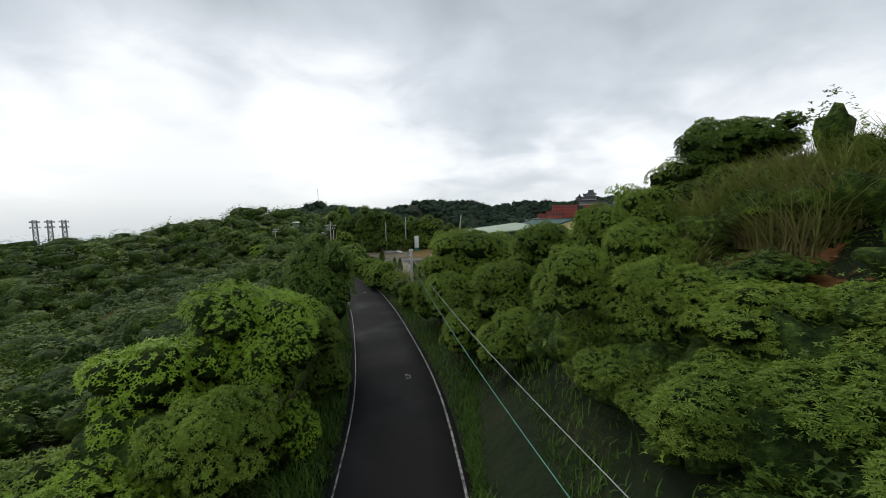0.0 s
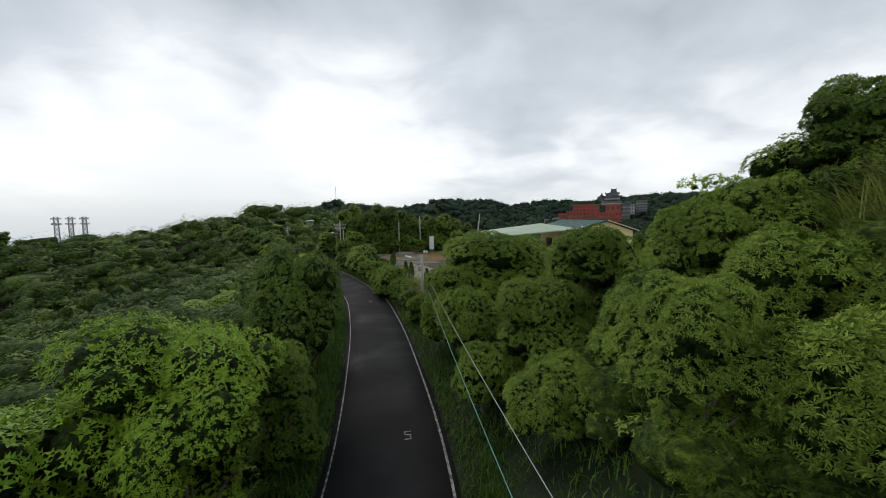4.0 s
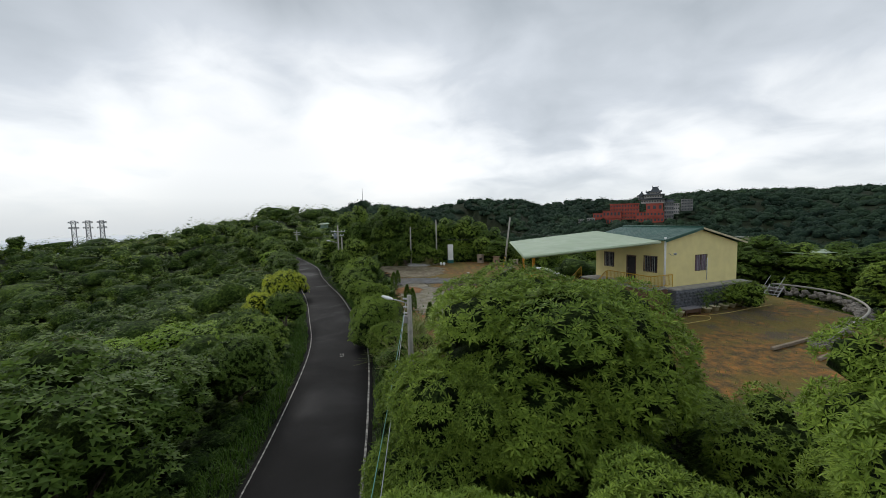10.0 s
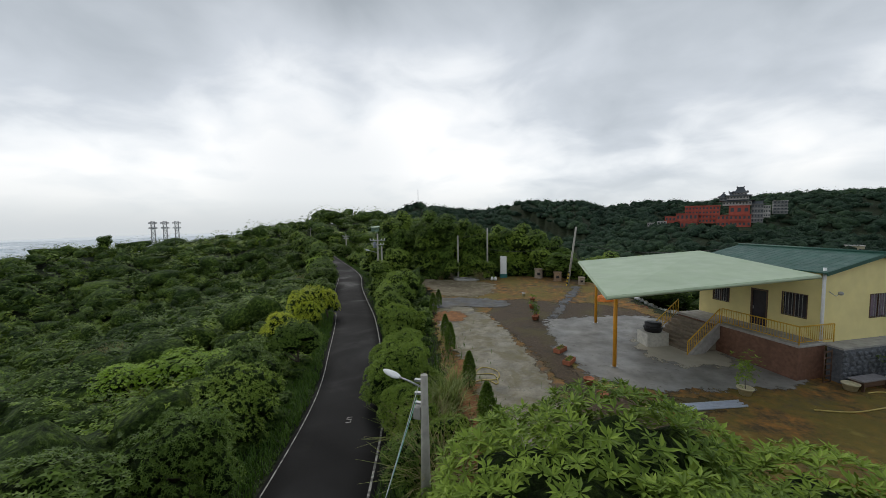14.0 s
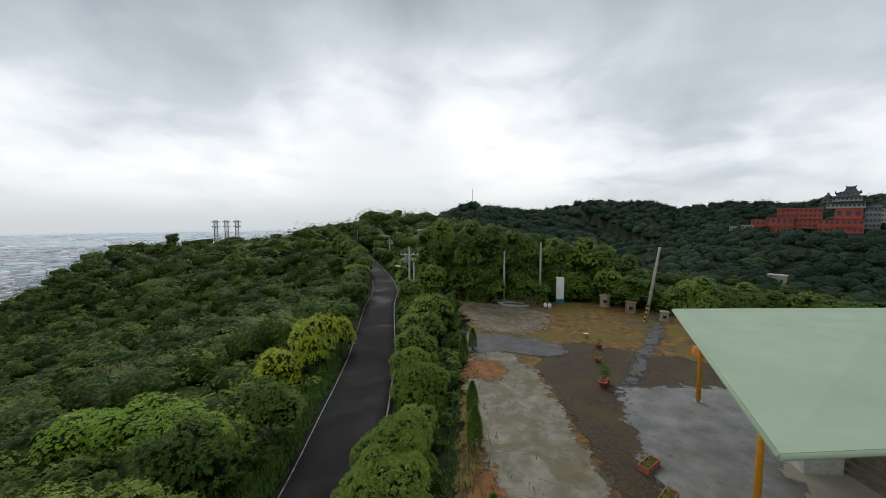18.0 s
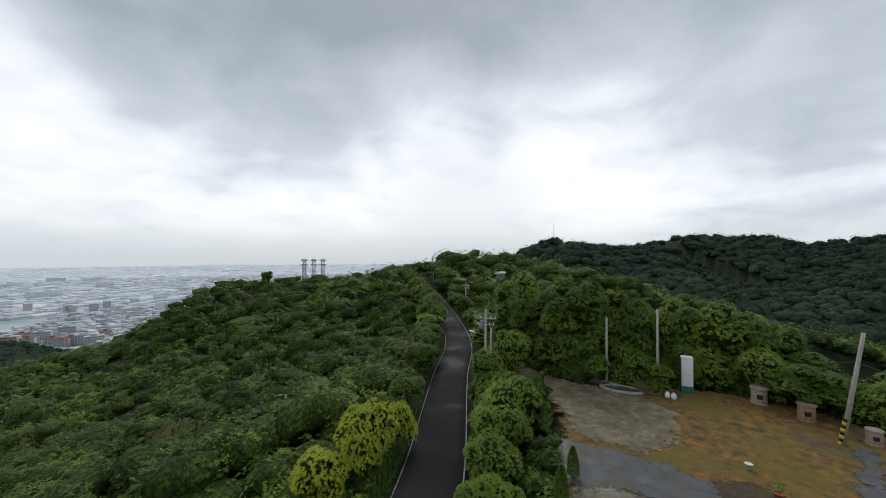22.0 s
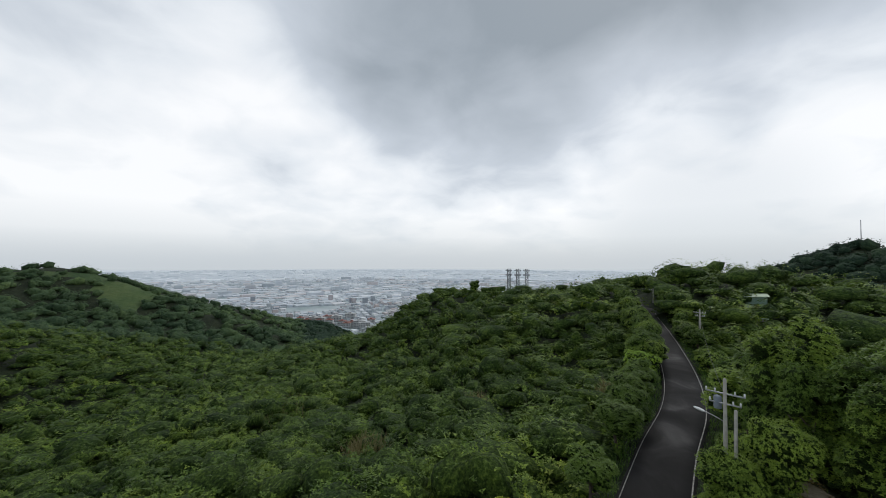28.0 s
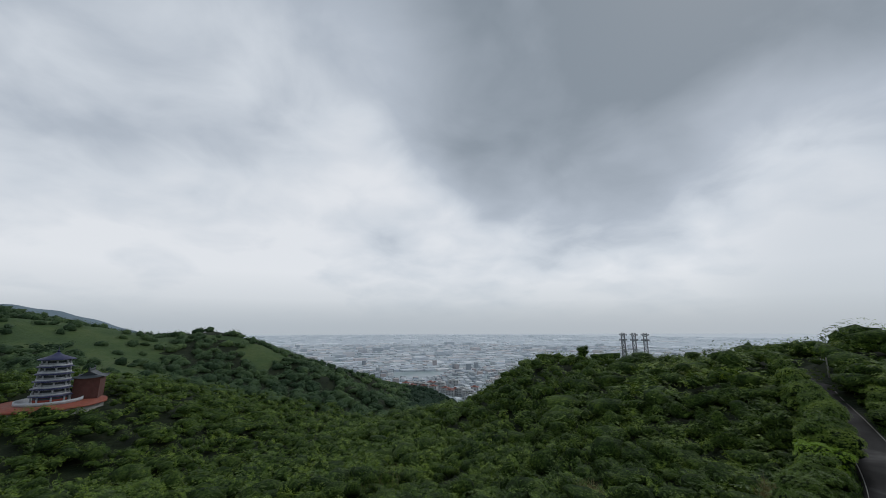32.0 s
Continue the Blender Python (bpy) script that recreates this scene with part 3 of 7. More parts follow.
def rosettes(place, normal, size, leaves, gen, wide=0.28, lift=0.42, three=False):
    """Whorls of pointed leaves, bent over a midrib: corners and faces."""
    k = len(place)
    fr = turned(normal, gen.uniform(0, 6.28, k))
    ang = np.arange(leaves) / leaves * 2 * np.pi
    ang = ang[None] + gen.normal(0, 0.18, (k, leaves))
    ln = size[:, None] * gen.uniform(0.7, 1.15, (k, leaves))
    up = gen.normal(lift, 0.25, (k, leaves))
    d = np.stack([np.cos(ang) * np.cos(up), np.sin(ang) * np.cos(up), np.sin(up)], -1)
    s = np.stack([-np.sin(ang), np.cos(ang), np.zeros_like(ang)], -1)
    base = d * (ln * 0.08)[..., None]
    left = d * (ln * 0.5)[..., None] + s * (ln * wide * 0.5)[..., None]
    right = d * (ln * 0.5)[..., None] - s * (ln * wide * 0.5)[..., None]
    tip = d * ln[..., None] - np.array([0, 0, 0.10]) * ln[..., None]
    c = 3 if three else 4
    v = np.stack([right - d * (ln * 0.3)[..., None], tip, left - d * (ln * 0.3)[..., None]] if three else [base, right, tip, left], 2).reshape(k, leaves * c, 3)
    v = np.einsum("kij,klj->kli", fr, v) + place[:, None]
    q = np.arange(k * leaves)[:, None] * c + np.arange(c)[None]
    return v.reshape(-1, 3), q


def ball(level):
    bm = bmesh.new()
    bmesh.ops.create_icosphere(bm, subdivisions=level, radius=1)
    v = np.array([p.co for p in bm.verts])
    f = np.array([[p.index for p in q.verts] for q in bm.faces])
    bm.free()
    return v, f


BALL1, BALL2 = ball(1), ball(2)


def lobes(radius, height, count, gen, flat=0.75):
    """The lobes of a crown: centres and radii, on a dome of that radius and height above z = 0."""
    a, u = gen.uniform(0, 6.28, count), gen.uniform(0.0, 1, count)
    r = radius * 0.68 * np.sqrt(gen.uniform(0.05, 1, count))
    h = height * (0.28 + 0.5 * u * (1 - 0.45 * (r / radius) ** 2))
    c = np.stack([np.cos(a) * r, np.sin(a) * r, h], 1)
    rad = radius * gen.uniform(0.22, 0.40, count)
    c = np.concatenate([[[0, 0, height * 0.55]], c])
    rad = np.concatenate([[radius * 0.6], rad])
    rad = np.minimum(rad, np.maximum(height - c[:, 2], 0.15) / flat)
    return c, rad


def crown_mesh(name, radius, height, count, whorls, size, leaves, mat, seed, wide=0.28, flat=0.75, hull=0.74, three=True):
    """A crown: lobes covered by leaf whorls, round a lumpy inside painted dark as shade, so that it isn't hollow."""
    gen = np.random.default_rng(seed)
    c, rad = lobes(radius, height, count, gen, flat)
    which = gen.choice(len(c), whorls * 2, p=rad ** 2 / (rad ** 2).sum())
    n = gen.normal(0, 1, (whorls * 2, 3))
    n[:, 2] = np.abs(n[:, 2]) * 0.9 - 0.25 * gen.uniform(0, 1, whorls * 2)
    n /= np.linalg.norm(n, axis=1, keepdims=True)
    p = c[which] + n * rad[which, None] * np.array([1, 1, flat]) * gen.uniform(0.9, 1.06, (whorls * 2, 1))
    # leave out what lies deep inside another lobe
    deep = np.zeros(len(p), bool)
    for cc, rr in zip(c, rad):
        deep |= (((p - cc) / [1, 1, flat]) ** 2).sum(1) < (rr * 0.86) ** 2
    keep = np.flatnonzero(~deep & (p[:, 2] > 0.05))[:whorls]
    p, n = p[keep], n[keep]
    n = n + [0, 0, 0.9]
    # brought to the full height and width that the crown is asked for
    tall, broad = height / np.percentile(p[:, 2], 99.5), radius / np.percentile(np.hypot(p[:, 0], p[:, 1]), 97)
    grow = np.array([broad, broad, tall])
    p = p * grow
    v, q = rosettes(p, n, size * gen.uniform(0.75, 1.3, len(p)), leaves, gen, wide, three=three)
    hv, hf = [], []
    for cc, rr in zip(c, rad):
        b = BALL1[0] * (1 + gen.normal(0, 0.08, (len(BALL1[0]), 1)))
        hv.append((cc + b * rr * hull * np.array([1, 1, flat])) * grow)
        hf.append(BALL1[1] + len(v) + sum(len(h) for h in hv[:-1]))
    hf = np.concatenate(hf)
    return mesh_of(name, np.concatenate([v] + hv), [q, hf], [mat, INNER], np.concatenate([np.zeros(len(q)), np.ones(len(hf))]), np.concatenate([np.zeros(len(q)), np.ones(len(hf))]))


def trunk_mesh(name, height, radius, spread_, limbs, seed):
    """A tapered, slightly bent trunk with limbs."""
    gen = np.random.default_rng(seed)
    verts, faces = [], []

    def tube(pts, radii, sides=7):
        start = len(verts)
        for i, (p, r) in enumerate(zip(pts, radii)):
            d = pts[min(i + 1, len(pts) - 1)] - pts[max(i - 1, 0)]
            fr = turned(d[None], np.zeros(1))[0]
            for k in range(sides):
                a = k / sides * 6.283
                verts.append(p + fr[:, 0] * math.cos(a) * r + fr[:, 1] * math.sin(a) * r)
        for i in range(len(pts) - 1):
            for k in range(sides):
                faces.append((start + i * sides + k, start + i * sides + (k + 1) % sides, start + (i + 1) * sides + (k + 1) % sides, start + (i + 1) * sides + k))

    bend = gen.normal(0, 0.06 * height, (2,))
    t = np.linspace(0, 1, 6)
    main = np.stack([bend[0] * t ** 2, bend[1] * t ** 2, t * height * 0.8 - 0.3], 1)
    tube(main, radius * (1.25 - t))
    for _ in range(limbs):
        k = gen.uniform(0.3, 0.85)
        a = gen.uniform(0, 6.28)
        st = np.array([bend[0] * k * k, bend[1] * k * k, k * height * 0.8 - 0.3])
        en = st + [math.cos(a) * spread_ * 0.6, math.sin(a) * spread_ * 0.6, height * gen.uniform(0.12, 0.3)]
        tube(np.array([st, (st + en) / 2 + [0, 0, -0.03 * height], en]), [radius * 0.5, radius * 0.32, radius * 0.12], 5)
    return mesh_of(name, verts, np.array(faces), BARK, True)


# prototypes: crown radius, height, lobes, whorls, leaf length, leaves, leaf material
KINDS = {
    "broad": [crown_mesh("crown", 2.0, 3.2, 36, 5200, 0.112, 8, LEAF, s, 0.25, hull=0.74, three=False) for s in (11, 12)],
    "bright": [crown_mesh("crown", 2.0, 3.0, 34, 3800, 0.085, 6, LEAF_LIGHT, s, 0.36, three=False) for s in (21, 22)],
    "dark": [crown_mesh("crown", 1.7, 4.0, 36, 4000, 0.092, 6, LEAF_DARK, s, 0.40, 0.85, three=False) for s in (31, 32)],
    "yellow": [crown_mesh("crown", 1.8, 2.4, 26, 1900, 0.115, 6, LEAF_YELLOW, 41, 0.42, hull=0.6)],
    "tall": [crown_mesh("crown", 2.6, 8.0, 44, 4200, 0.17, 6, LEAF_DARK if s == 81 else LEAF, s, 0.5, 0.85) for s in (81, 82)],
    "grand": [crown_mesh("crown", 3.8, 7.4, 96, 16500, 0.185, 9, LEAF, 91, 0.25, hull=0.74, three=False)],
    "crest": [crown_mesh("crown", 1.5, 2.8, 24, 2400, 0.13, 6, LEAF_DARK, s, 0.42, 0.7, 0.6) for s in (73, 74, 75)],
    "airy": [crown_mesh("crown", 2.0, 3.0, 9, 260, 0.2, 6, LEAF_LIGHT, s, 0.45, 0.5, 0.2) for s in (71, 72)],
    "small": [crown_mesh("crown", 2.0, 2.6, 22, 1700, 0.145, 6, LEAF, s, 0.34) for s in (51, 52)],
    "shade": [crown_mesh("crown", 2.0, 3.2, 24, 1700, 0.145, 6, LEAF_DARK, s, 0.34) for s in (61, 62)],
}
# lighter crowns for what the flight stays away from
KINDS_AWAY = {
    "broad": [crown_mesh("crown", 2.0, 3.2, 28, 2200, 0.125, 5, LEAF, s, 0.45) for s in (13, 14)],
    "bright": [crown_mesh("crown", 2.0, 3.0, 28, 1900, 0.13, 5, LEAF_LIGHT, s, 0.5) for s in (23, 24)],
    "dark": [crown_mesh("crown", 1.7, 4.0, 28, 1900, 0.135, 5, LEAF_DARK, s, 0.5, 0.85) for s in (33, 34)],
    "tall": [crown_mesh("crown", 2.6, 8.0, 44, 2600, 0.20, 5, LEAF_DARK if s == 83 else LEAF, s, 0.5, 0.85) for s in (83, 84)],
}
TRUNKS = [trunk_mesh("trunk", 3.0, 0.13, 1.6, 6, s) for s in (1, 2, 3)]
WORDS = {"broad": ("rounded broadleaf shrub with whorls of long green leaves", "shrub"), "bright": ("light green bushy tree beside the road", "tree"),
         "dark": ("dark green dense tree beside the road", "tree"), "tall": ("tall dense dark green tree behind the yard", "tree"), "grand": ("large dense tree with whorls of oblong leaves", "tree"), "crest": ("dark tree with layered open foliage on the crest of the bank", "tree"), "airy": ("thin-stemmed tree with an open airy crown on the bank", "tree"), "yellow": ("tree with a flush of yellow young leaves", "tree"),
         "small": ("mid-green shrub on the slope", "shrub"), "shade": ("dark green shrub in the roadside thicket", "shrub")}
planted = 0
EYES = np.array([row[1:4] for row in PATH])


def plant(kind, x, y, wide, high, sink=0.25, turn=None):
    """A tree or shrub of that crown radius and height, unless the camera's way is too near."""
    global planted
    planted += 1
    z = float(land(np.array([x]), np.array([y]))[0])
    d = np.hypot(EYES[:, 0] - x, EYES[:, 1] - y)
    near = d < wide + 1.0
    if near.any():
        high = min(high, EYES[near, 2].min() - 1.3 - z)
        if high < 0.6:
            return None
    words, category = WORDS[kind]
    name = "tree" if category == "tree" else "shrub"
    root = thing(name, (x, y, z - sink), (planted * 67.0) % 360 if turn is None else turn, words, category, "roadside " + category + "s")
    i = planted
    stock = KINDS_AWAY if kind in KINDS_AWAY and d.min() > 9.5 else KINDS
    crown = part("crown", stock[kind][i % len(stock[kind])], None, root)
    base = {"broad": 3.2, "bright": 3.0, "dark": 4.0, "yellow": 2.4, "airy": 3.0, "crest": 2.8, "grand": 7.4, "tall": 8.0, "small": 2.6, "shade": 3.2}[kind]
    rad = {"broad": 2.0, "bright": 2.0, "dark": 1.7, "yellow": 1.8, "airy": 2.0, "crest": 1.5, "grand": 3.8, "tall": 2.6, "small": 2.0, "shade": 2.0}[kind]
    lift = (-0.10 if category == "shrub" else 0.0 if kind == "grand" else 0.45 if kind in ("crest", "airy") else 0.10) * high
    deep = high - lift
    if kind in ("broad", "bright", "small", "shade"):
        deep = min(deep, 1.25 * base * wide / rad)
    crown.matrix_basis = Matrix.LocRotScale((0, 0, high - deep), None, (wide / rad, wide / rad, deep / base))
    if high - deep > 1.0:
        skirt = part("crown", stock[kind][(i + 1) % len(stock[kind])], None, root)
        skirt.matrix_basis = Matrix.LocRotScale((0.25 * wide, -0.2 * wide, (high - deep) * 0.1 - 0.2), Euler((0, 0, 2.0)), (0.85 * wide / rad, 0.85 * wide / rad, 0.9 * deep / base))
    stem = part("trunk", TRUNKS[i % 3], None, root)
    stem.matrix_basis = Matrix.LocRotScale(None, None, (wide / 1.8, wide / 1.8, high / 3.4))
    return root

# ---------------------------------------------------------------- woods: joined crowns, coarser with distance


def free(x, y):
    """Where woods may stand: off the road, the yard and the terraces."""
    d, _ = road_frame(x, y)
    ok = (np.abs(d) > np.where(y > 64, 3.6, 4.2)) & (inside(x, y, YARD) < -1.5)
    ok &= np.hypot(x + 178, y + 84) > 18.5
    ok &= ((x - 155) / 42) ** 2 + ((y - 440) / 22) ** 2 > 1
    return ok


def seen(x, y):
    """Within the sector that the flight looks over."""
    a = np.degrees(np.arctan2(-(x + 6), y - 30))
    b = np.degrees(np.arctan2(-(x - 0), y + 12))
    return ((a > -60) & (a < 142)) | ((b > -60) & (b < 75))


def wood(name, x, y, wide, high, sprays, size, mat, leaves, seed, label, thick=0.3, core=MASS, full=0.8):
    """One joined mesh of many umbrella-shaped crowns: leafy sprays over a lumpy hull, thick being the crown's share of the height."""
    gen = np.random.default_rng(seed)
    z = land(x, y)
    d = np.hypot(EYES[:, 0][None] - x[:, None], EYES[:, 1][None] - y[:, None])
    room = np.where(d < wide[:, None] + 2.5, EYES[:, 2][None] - 1.6, 1e9).min(1) - z
    good = room > 0.9
    x, y, z, wide, high = x[good], y[good], z[good], wide[good], np.minimum(high, room)[good]
    k = len(x)
    mid = np.stack([x, y, z + high * (1 - thick)], 1)
    size3 = np.stack([wide, wide * gen.uniform(0.75, 1.25, k), high * thick], 1)
    spin = gen.uniform(0, 3.14, k)
    c, s = np.cos(spin)[:, None], np.sin(spin)[:, None]
    tilt = gen.normal(0, 0.12, (k, 2))

    def set_down(p):
        q = p * size3[:, None]
        q = np.stack([q[..., 0] * c - q[..., 1] * s, q[..., 0] * s + q[..., 1] * c, q[..., 2]], -1)
        q[..., 2] += q[..., 0] * tilt[:, :1] + q[..., 1] * tilt[:, 1:]
        return q + mid[:, None]

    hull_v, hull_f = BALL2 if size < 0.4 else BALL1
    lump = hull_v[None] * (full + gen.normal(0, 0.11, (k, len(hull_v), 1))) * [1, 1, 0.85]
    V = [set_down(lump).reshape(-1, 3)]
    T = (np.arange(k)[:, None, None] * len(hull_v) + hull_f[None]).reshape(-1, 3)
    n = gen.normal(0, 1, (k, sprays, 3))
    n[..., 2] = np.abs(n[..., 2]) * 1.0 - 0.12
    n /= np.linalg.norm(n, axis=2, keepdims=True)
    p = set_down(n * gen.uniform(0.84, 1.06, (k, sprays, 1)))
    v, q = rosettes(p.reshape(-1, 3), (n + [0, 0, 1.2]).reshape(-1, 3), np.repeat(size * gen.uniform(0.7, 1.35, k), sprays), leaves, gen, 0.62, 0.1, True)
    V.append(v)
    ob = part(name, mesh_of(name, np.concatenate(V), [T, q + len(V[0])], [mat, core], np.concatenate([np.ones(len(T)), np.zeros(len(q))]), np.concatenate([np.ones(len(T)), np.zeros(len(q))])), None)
    return tagged(ob, label, "woodland", kind="stuff")


def scatter(count, r0, r1, seed, cx=-15.0, cy=50.0, power=1.0):
    """Random places in a ring, evenly over its area (power 1) or denser inwards."""
    gen = np.random.default_rng(seed)
    r = (r0 ** (2 * power) + gen.uniform(0, 1, count) * (r1 ** (2 * power) - r0 ** (2 * power))) ** (0.5 / power)
    a = gen.uniform(0, 6.283, count)
    return cx + r * np.sin(a), cy + r * np.cos(a), r, gen


# under the trees along the road
gen = np.random.default_rng(17)
at, off = gen.integers(50, 235, 3600), np.where(gen.uniform(0, 1, 3600) < 0.5, -1, 1) * gen.uniform(3.3, 9.5, 3600)
xy = ROAD_LINE[at, :2] + ROAD_SIDE[at] * off[:, None] + gen.normal(0, 0.4, (3600, 2))
x, y = xy[:, 0], xy[:, 1]
ok = (np.abs(road_frame(x, y)[0]) > np.where(y < 34, np.where(off > 0, 5.6, 4.0), 3.5)) & (inside(x, y, YARD) < -0.5) & seen(x, y)
x, y, edge = x[ok], y[ok], np.abs(off[ok])
wood("undergrowth", x, y, gen.uniform(0.35, 0.8, len(x)), gen.uniform(0.5, 1.2, len(x)) * np.clip(edge / 6, 0.5, 1.3), 22, 0.15, LEAF_WOOD, 4, 8, "low leafy undergrowth along the road", 0.5)
gen = np.random.default_rng(18)
x, y = gen.uniform(3.6, 16, 620), gen.uniform(0, 31, 620)
ok = (road_frame(x, y)[0] > 5.8) & (np.hypot(x - 9.6, y - 12.1) > 2.2)
x, y = x[ok], y[ok]
# dark leaf colour stands in for the shade under the bank's bushes
wood("bank_shrubs", x, y, gen.uniform(0.5, 1.3, len(x)), gen.uniform(0.7, 2.0, len(x)), 100, 0.10, LEAF_DARK, 4, 9, "low shrubs covering the roadside bank", 0.6)
x, y, r, gen = scatter(7600, 0, 92, 3, power=0.9)
near_road = np.abs(road_frame(x, y)[0])
ok = free(x, y) & seen(x, y) & (near_road > 6.5) & ~((x > 0) & (y < 36) & (x < 14)) & ~((x > 6) & (y < 70) & (y > 20) & (x < 26))
x, y = x[ok], y[ok]
low = np.sin(x / 9 + 1) * np.sin(y / 11) > 0.55
big_one = gen.choice([0.75, 1.0, 1.5, 2.1], len(x), p=[0.35, 0.4, 0.2, 0.05])
wide, high = gen.uniform(0.8, 2.0, len(x)) * big_one, gen.uniform(1.3, 3.6, len(x)) * (0.5 + 0.5 * big_one) * np.where(low, 0.6, 1.0)
close = np.hypot(x + 4, (y - 25) * 0.75) < 34
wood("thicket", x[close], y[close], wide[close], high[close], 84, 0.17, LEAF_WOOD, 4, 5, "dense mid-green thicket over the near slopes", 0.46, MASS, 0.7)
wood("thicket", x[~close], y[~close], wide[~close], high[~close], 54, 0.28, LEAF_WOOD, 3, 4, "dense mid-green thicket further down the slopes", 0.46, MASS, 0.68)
x, y, r, gen = scatter(14500, 84, 275, 13, power=0.68)
ok = free(x, y) & seen(x, y)
x, y = x[ok], y[ok]
big_one = gen.choice([0.75, 1.0, 1.55, 2.2], len(x), p=[0.3, 0.42, 0.22, 0.06])
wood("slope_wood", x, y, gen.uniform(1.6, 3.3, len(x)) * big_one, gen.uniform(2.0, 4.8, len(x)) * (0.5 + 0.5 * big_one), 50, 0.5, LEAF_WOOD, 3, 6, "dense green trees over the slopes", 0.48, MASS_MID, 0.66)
x, y, r, gen = scatter(25000, 258, 950, 23, power=0.55)
ok = free(x, y) & (land(x, y) > PLAIN + 10) & seen(x, y) & (~hill_grass(x, y) | (gen.uniform(0, 1, len(x)) < 0.26))
x, y = x[ok], y[ok]
wide, high, west = gen.uniform(4.2, 8.4, len(x)), gen.uniform(4.0, 9.0, len(x)), (x < -150) & (y < 60)
wood("far_wood", x[~west], y[~west], wide[~west], high[~west], 18, 1.25, LEAF_FAR, 3, 7, "dark wooded hills in the distance, tinted blue for haze", 0.75, MASS_FAR, 0.78)
wood("hill_wood", x[west], y[west], wide[west] * 0.8, high[west] * 0.8, 20, 1.05, LEAF_HILL, 3, 17, "green wooded hill across the valley, paled for haze", 0.75, MASS_HILL, 0.82)

# ---------------------------------------------------------------- trees and shrubs by the road
# left of the road
for kind, x, y, wide, high in (("broad", -6.4, 11.2, 1.9, 4.6), ("bright", -7.8, 8.6, 2.2, 4.4), ("bright", -7.2, 15.8, 2.6, 7.2), ("bright", -9.4, 13.4, 2.3, 6.4), ("bright", -5.6, 14.2, 1.5, 5.4), ("broad", -11.0, 10.5, 2.4, 4.6), ("broad", -5.6, 17.8, 1.4, 4.6), ("dark", -6.6, 21.8, 2.0, 7.6),
                               ("dark", -10.0, 27.5, 2.8, 6.8), ("dark", -9.0, 24.0, 2.0, 6.2), ("dark", -12.6, 32.5, 2.4, 5.4), ("dark", -12.8, 28.5, 2.2, 5.0), ("shade", -11.8, 36.5, 1.9, 4.0),
                               ("broad", -13.8, 41.0, 2.0, 4.0), ("shade", -17.4, 45.0, 2.2, 4.0), ("dark", -16.5, 48.5, 1.6, 3.8), ("yellow", -23.2, 54.8, 1.9, 3.6), ("yellow", -21.9, 56.8, 1.3, 3.4), ("yellow", -22.9, 58.2, 2.2, 4.5), ("yellow", -22.4, 60.8, 1.3, 3.3),
                               ("bright", -23.0, 47.6, 2.2, 3.0), ("bright", -26.4, 47.4, 2.4, 3.4), ("bright", -29.6, 46.0, 2.4, 3.4), ("bright", -20.0, 47.0, 1.8, 3.0), ("dark", -27.0, 66.5, 1.8, 3.6), ("dark", -31.5, 73.5, 2.0, 4.2), ("shade", -33.5, 77.0, 2.0, 4.4),
                               ("bright", -9.5, 4.0, 2.4, 3.8), ("shade", -6.5, 2.5, 2.0, 3.2), ("broad", -12.0, 19.0, 2.2, 3.4), ("small", -14.5, 26.0, 2.2, 3.0)):
    plant(kind, x, y, wide, high)
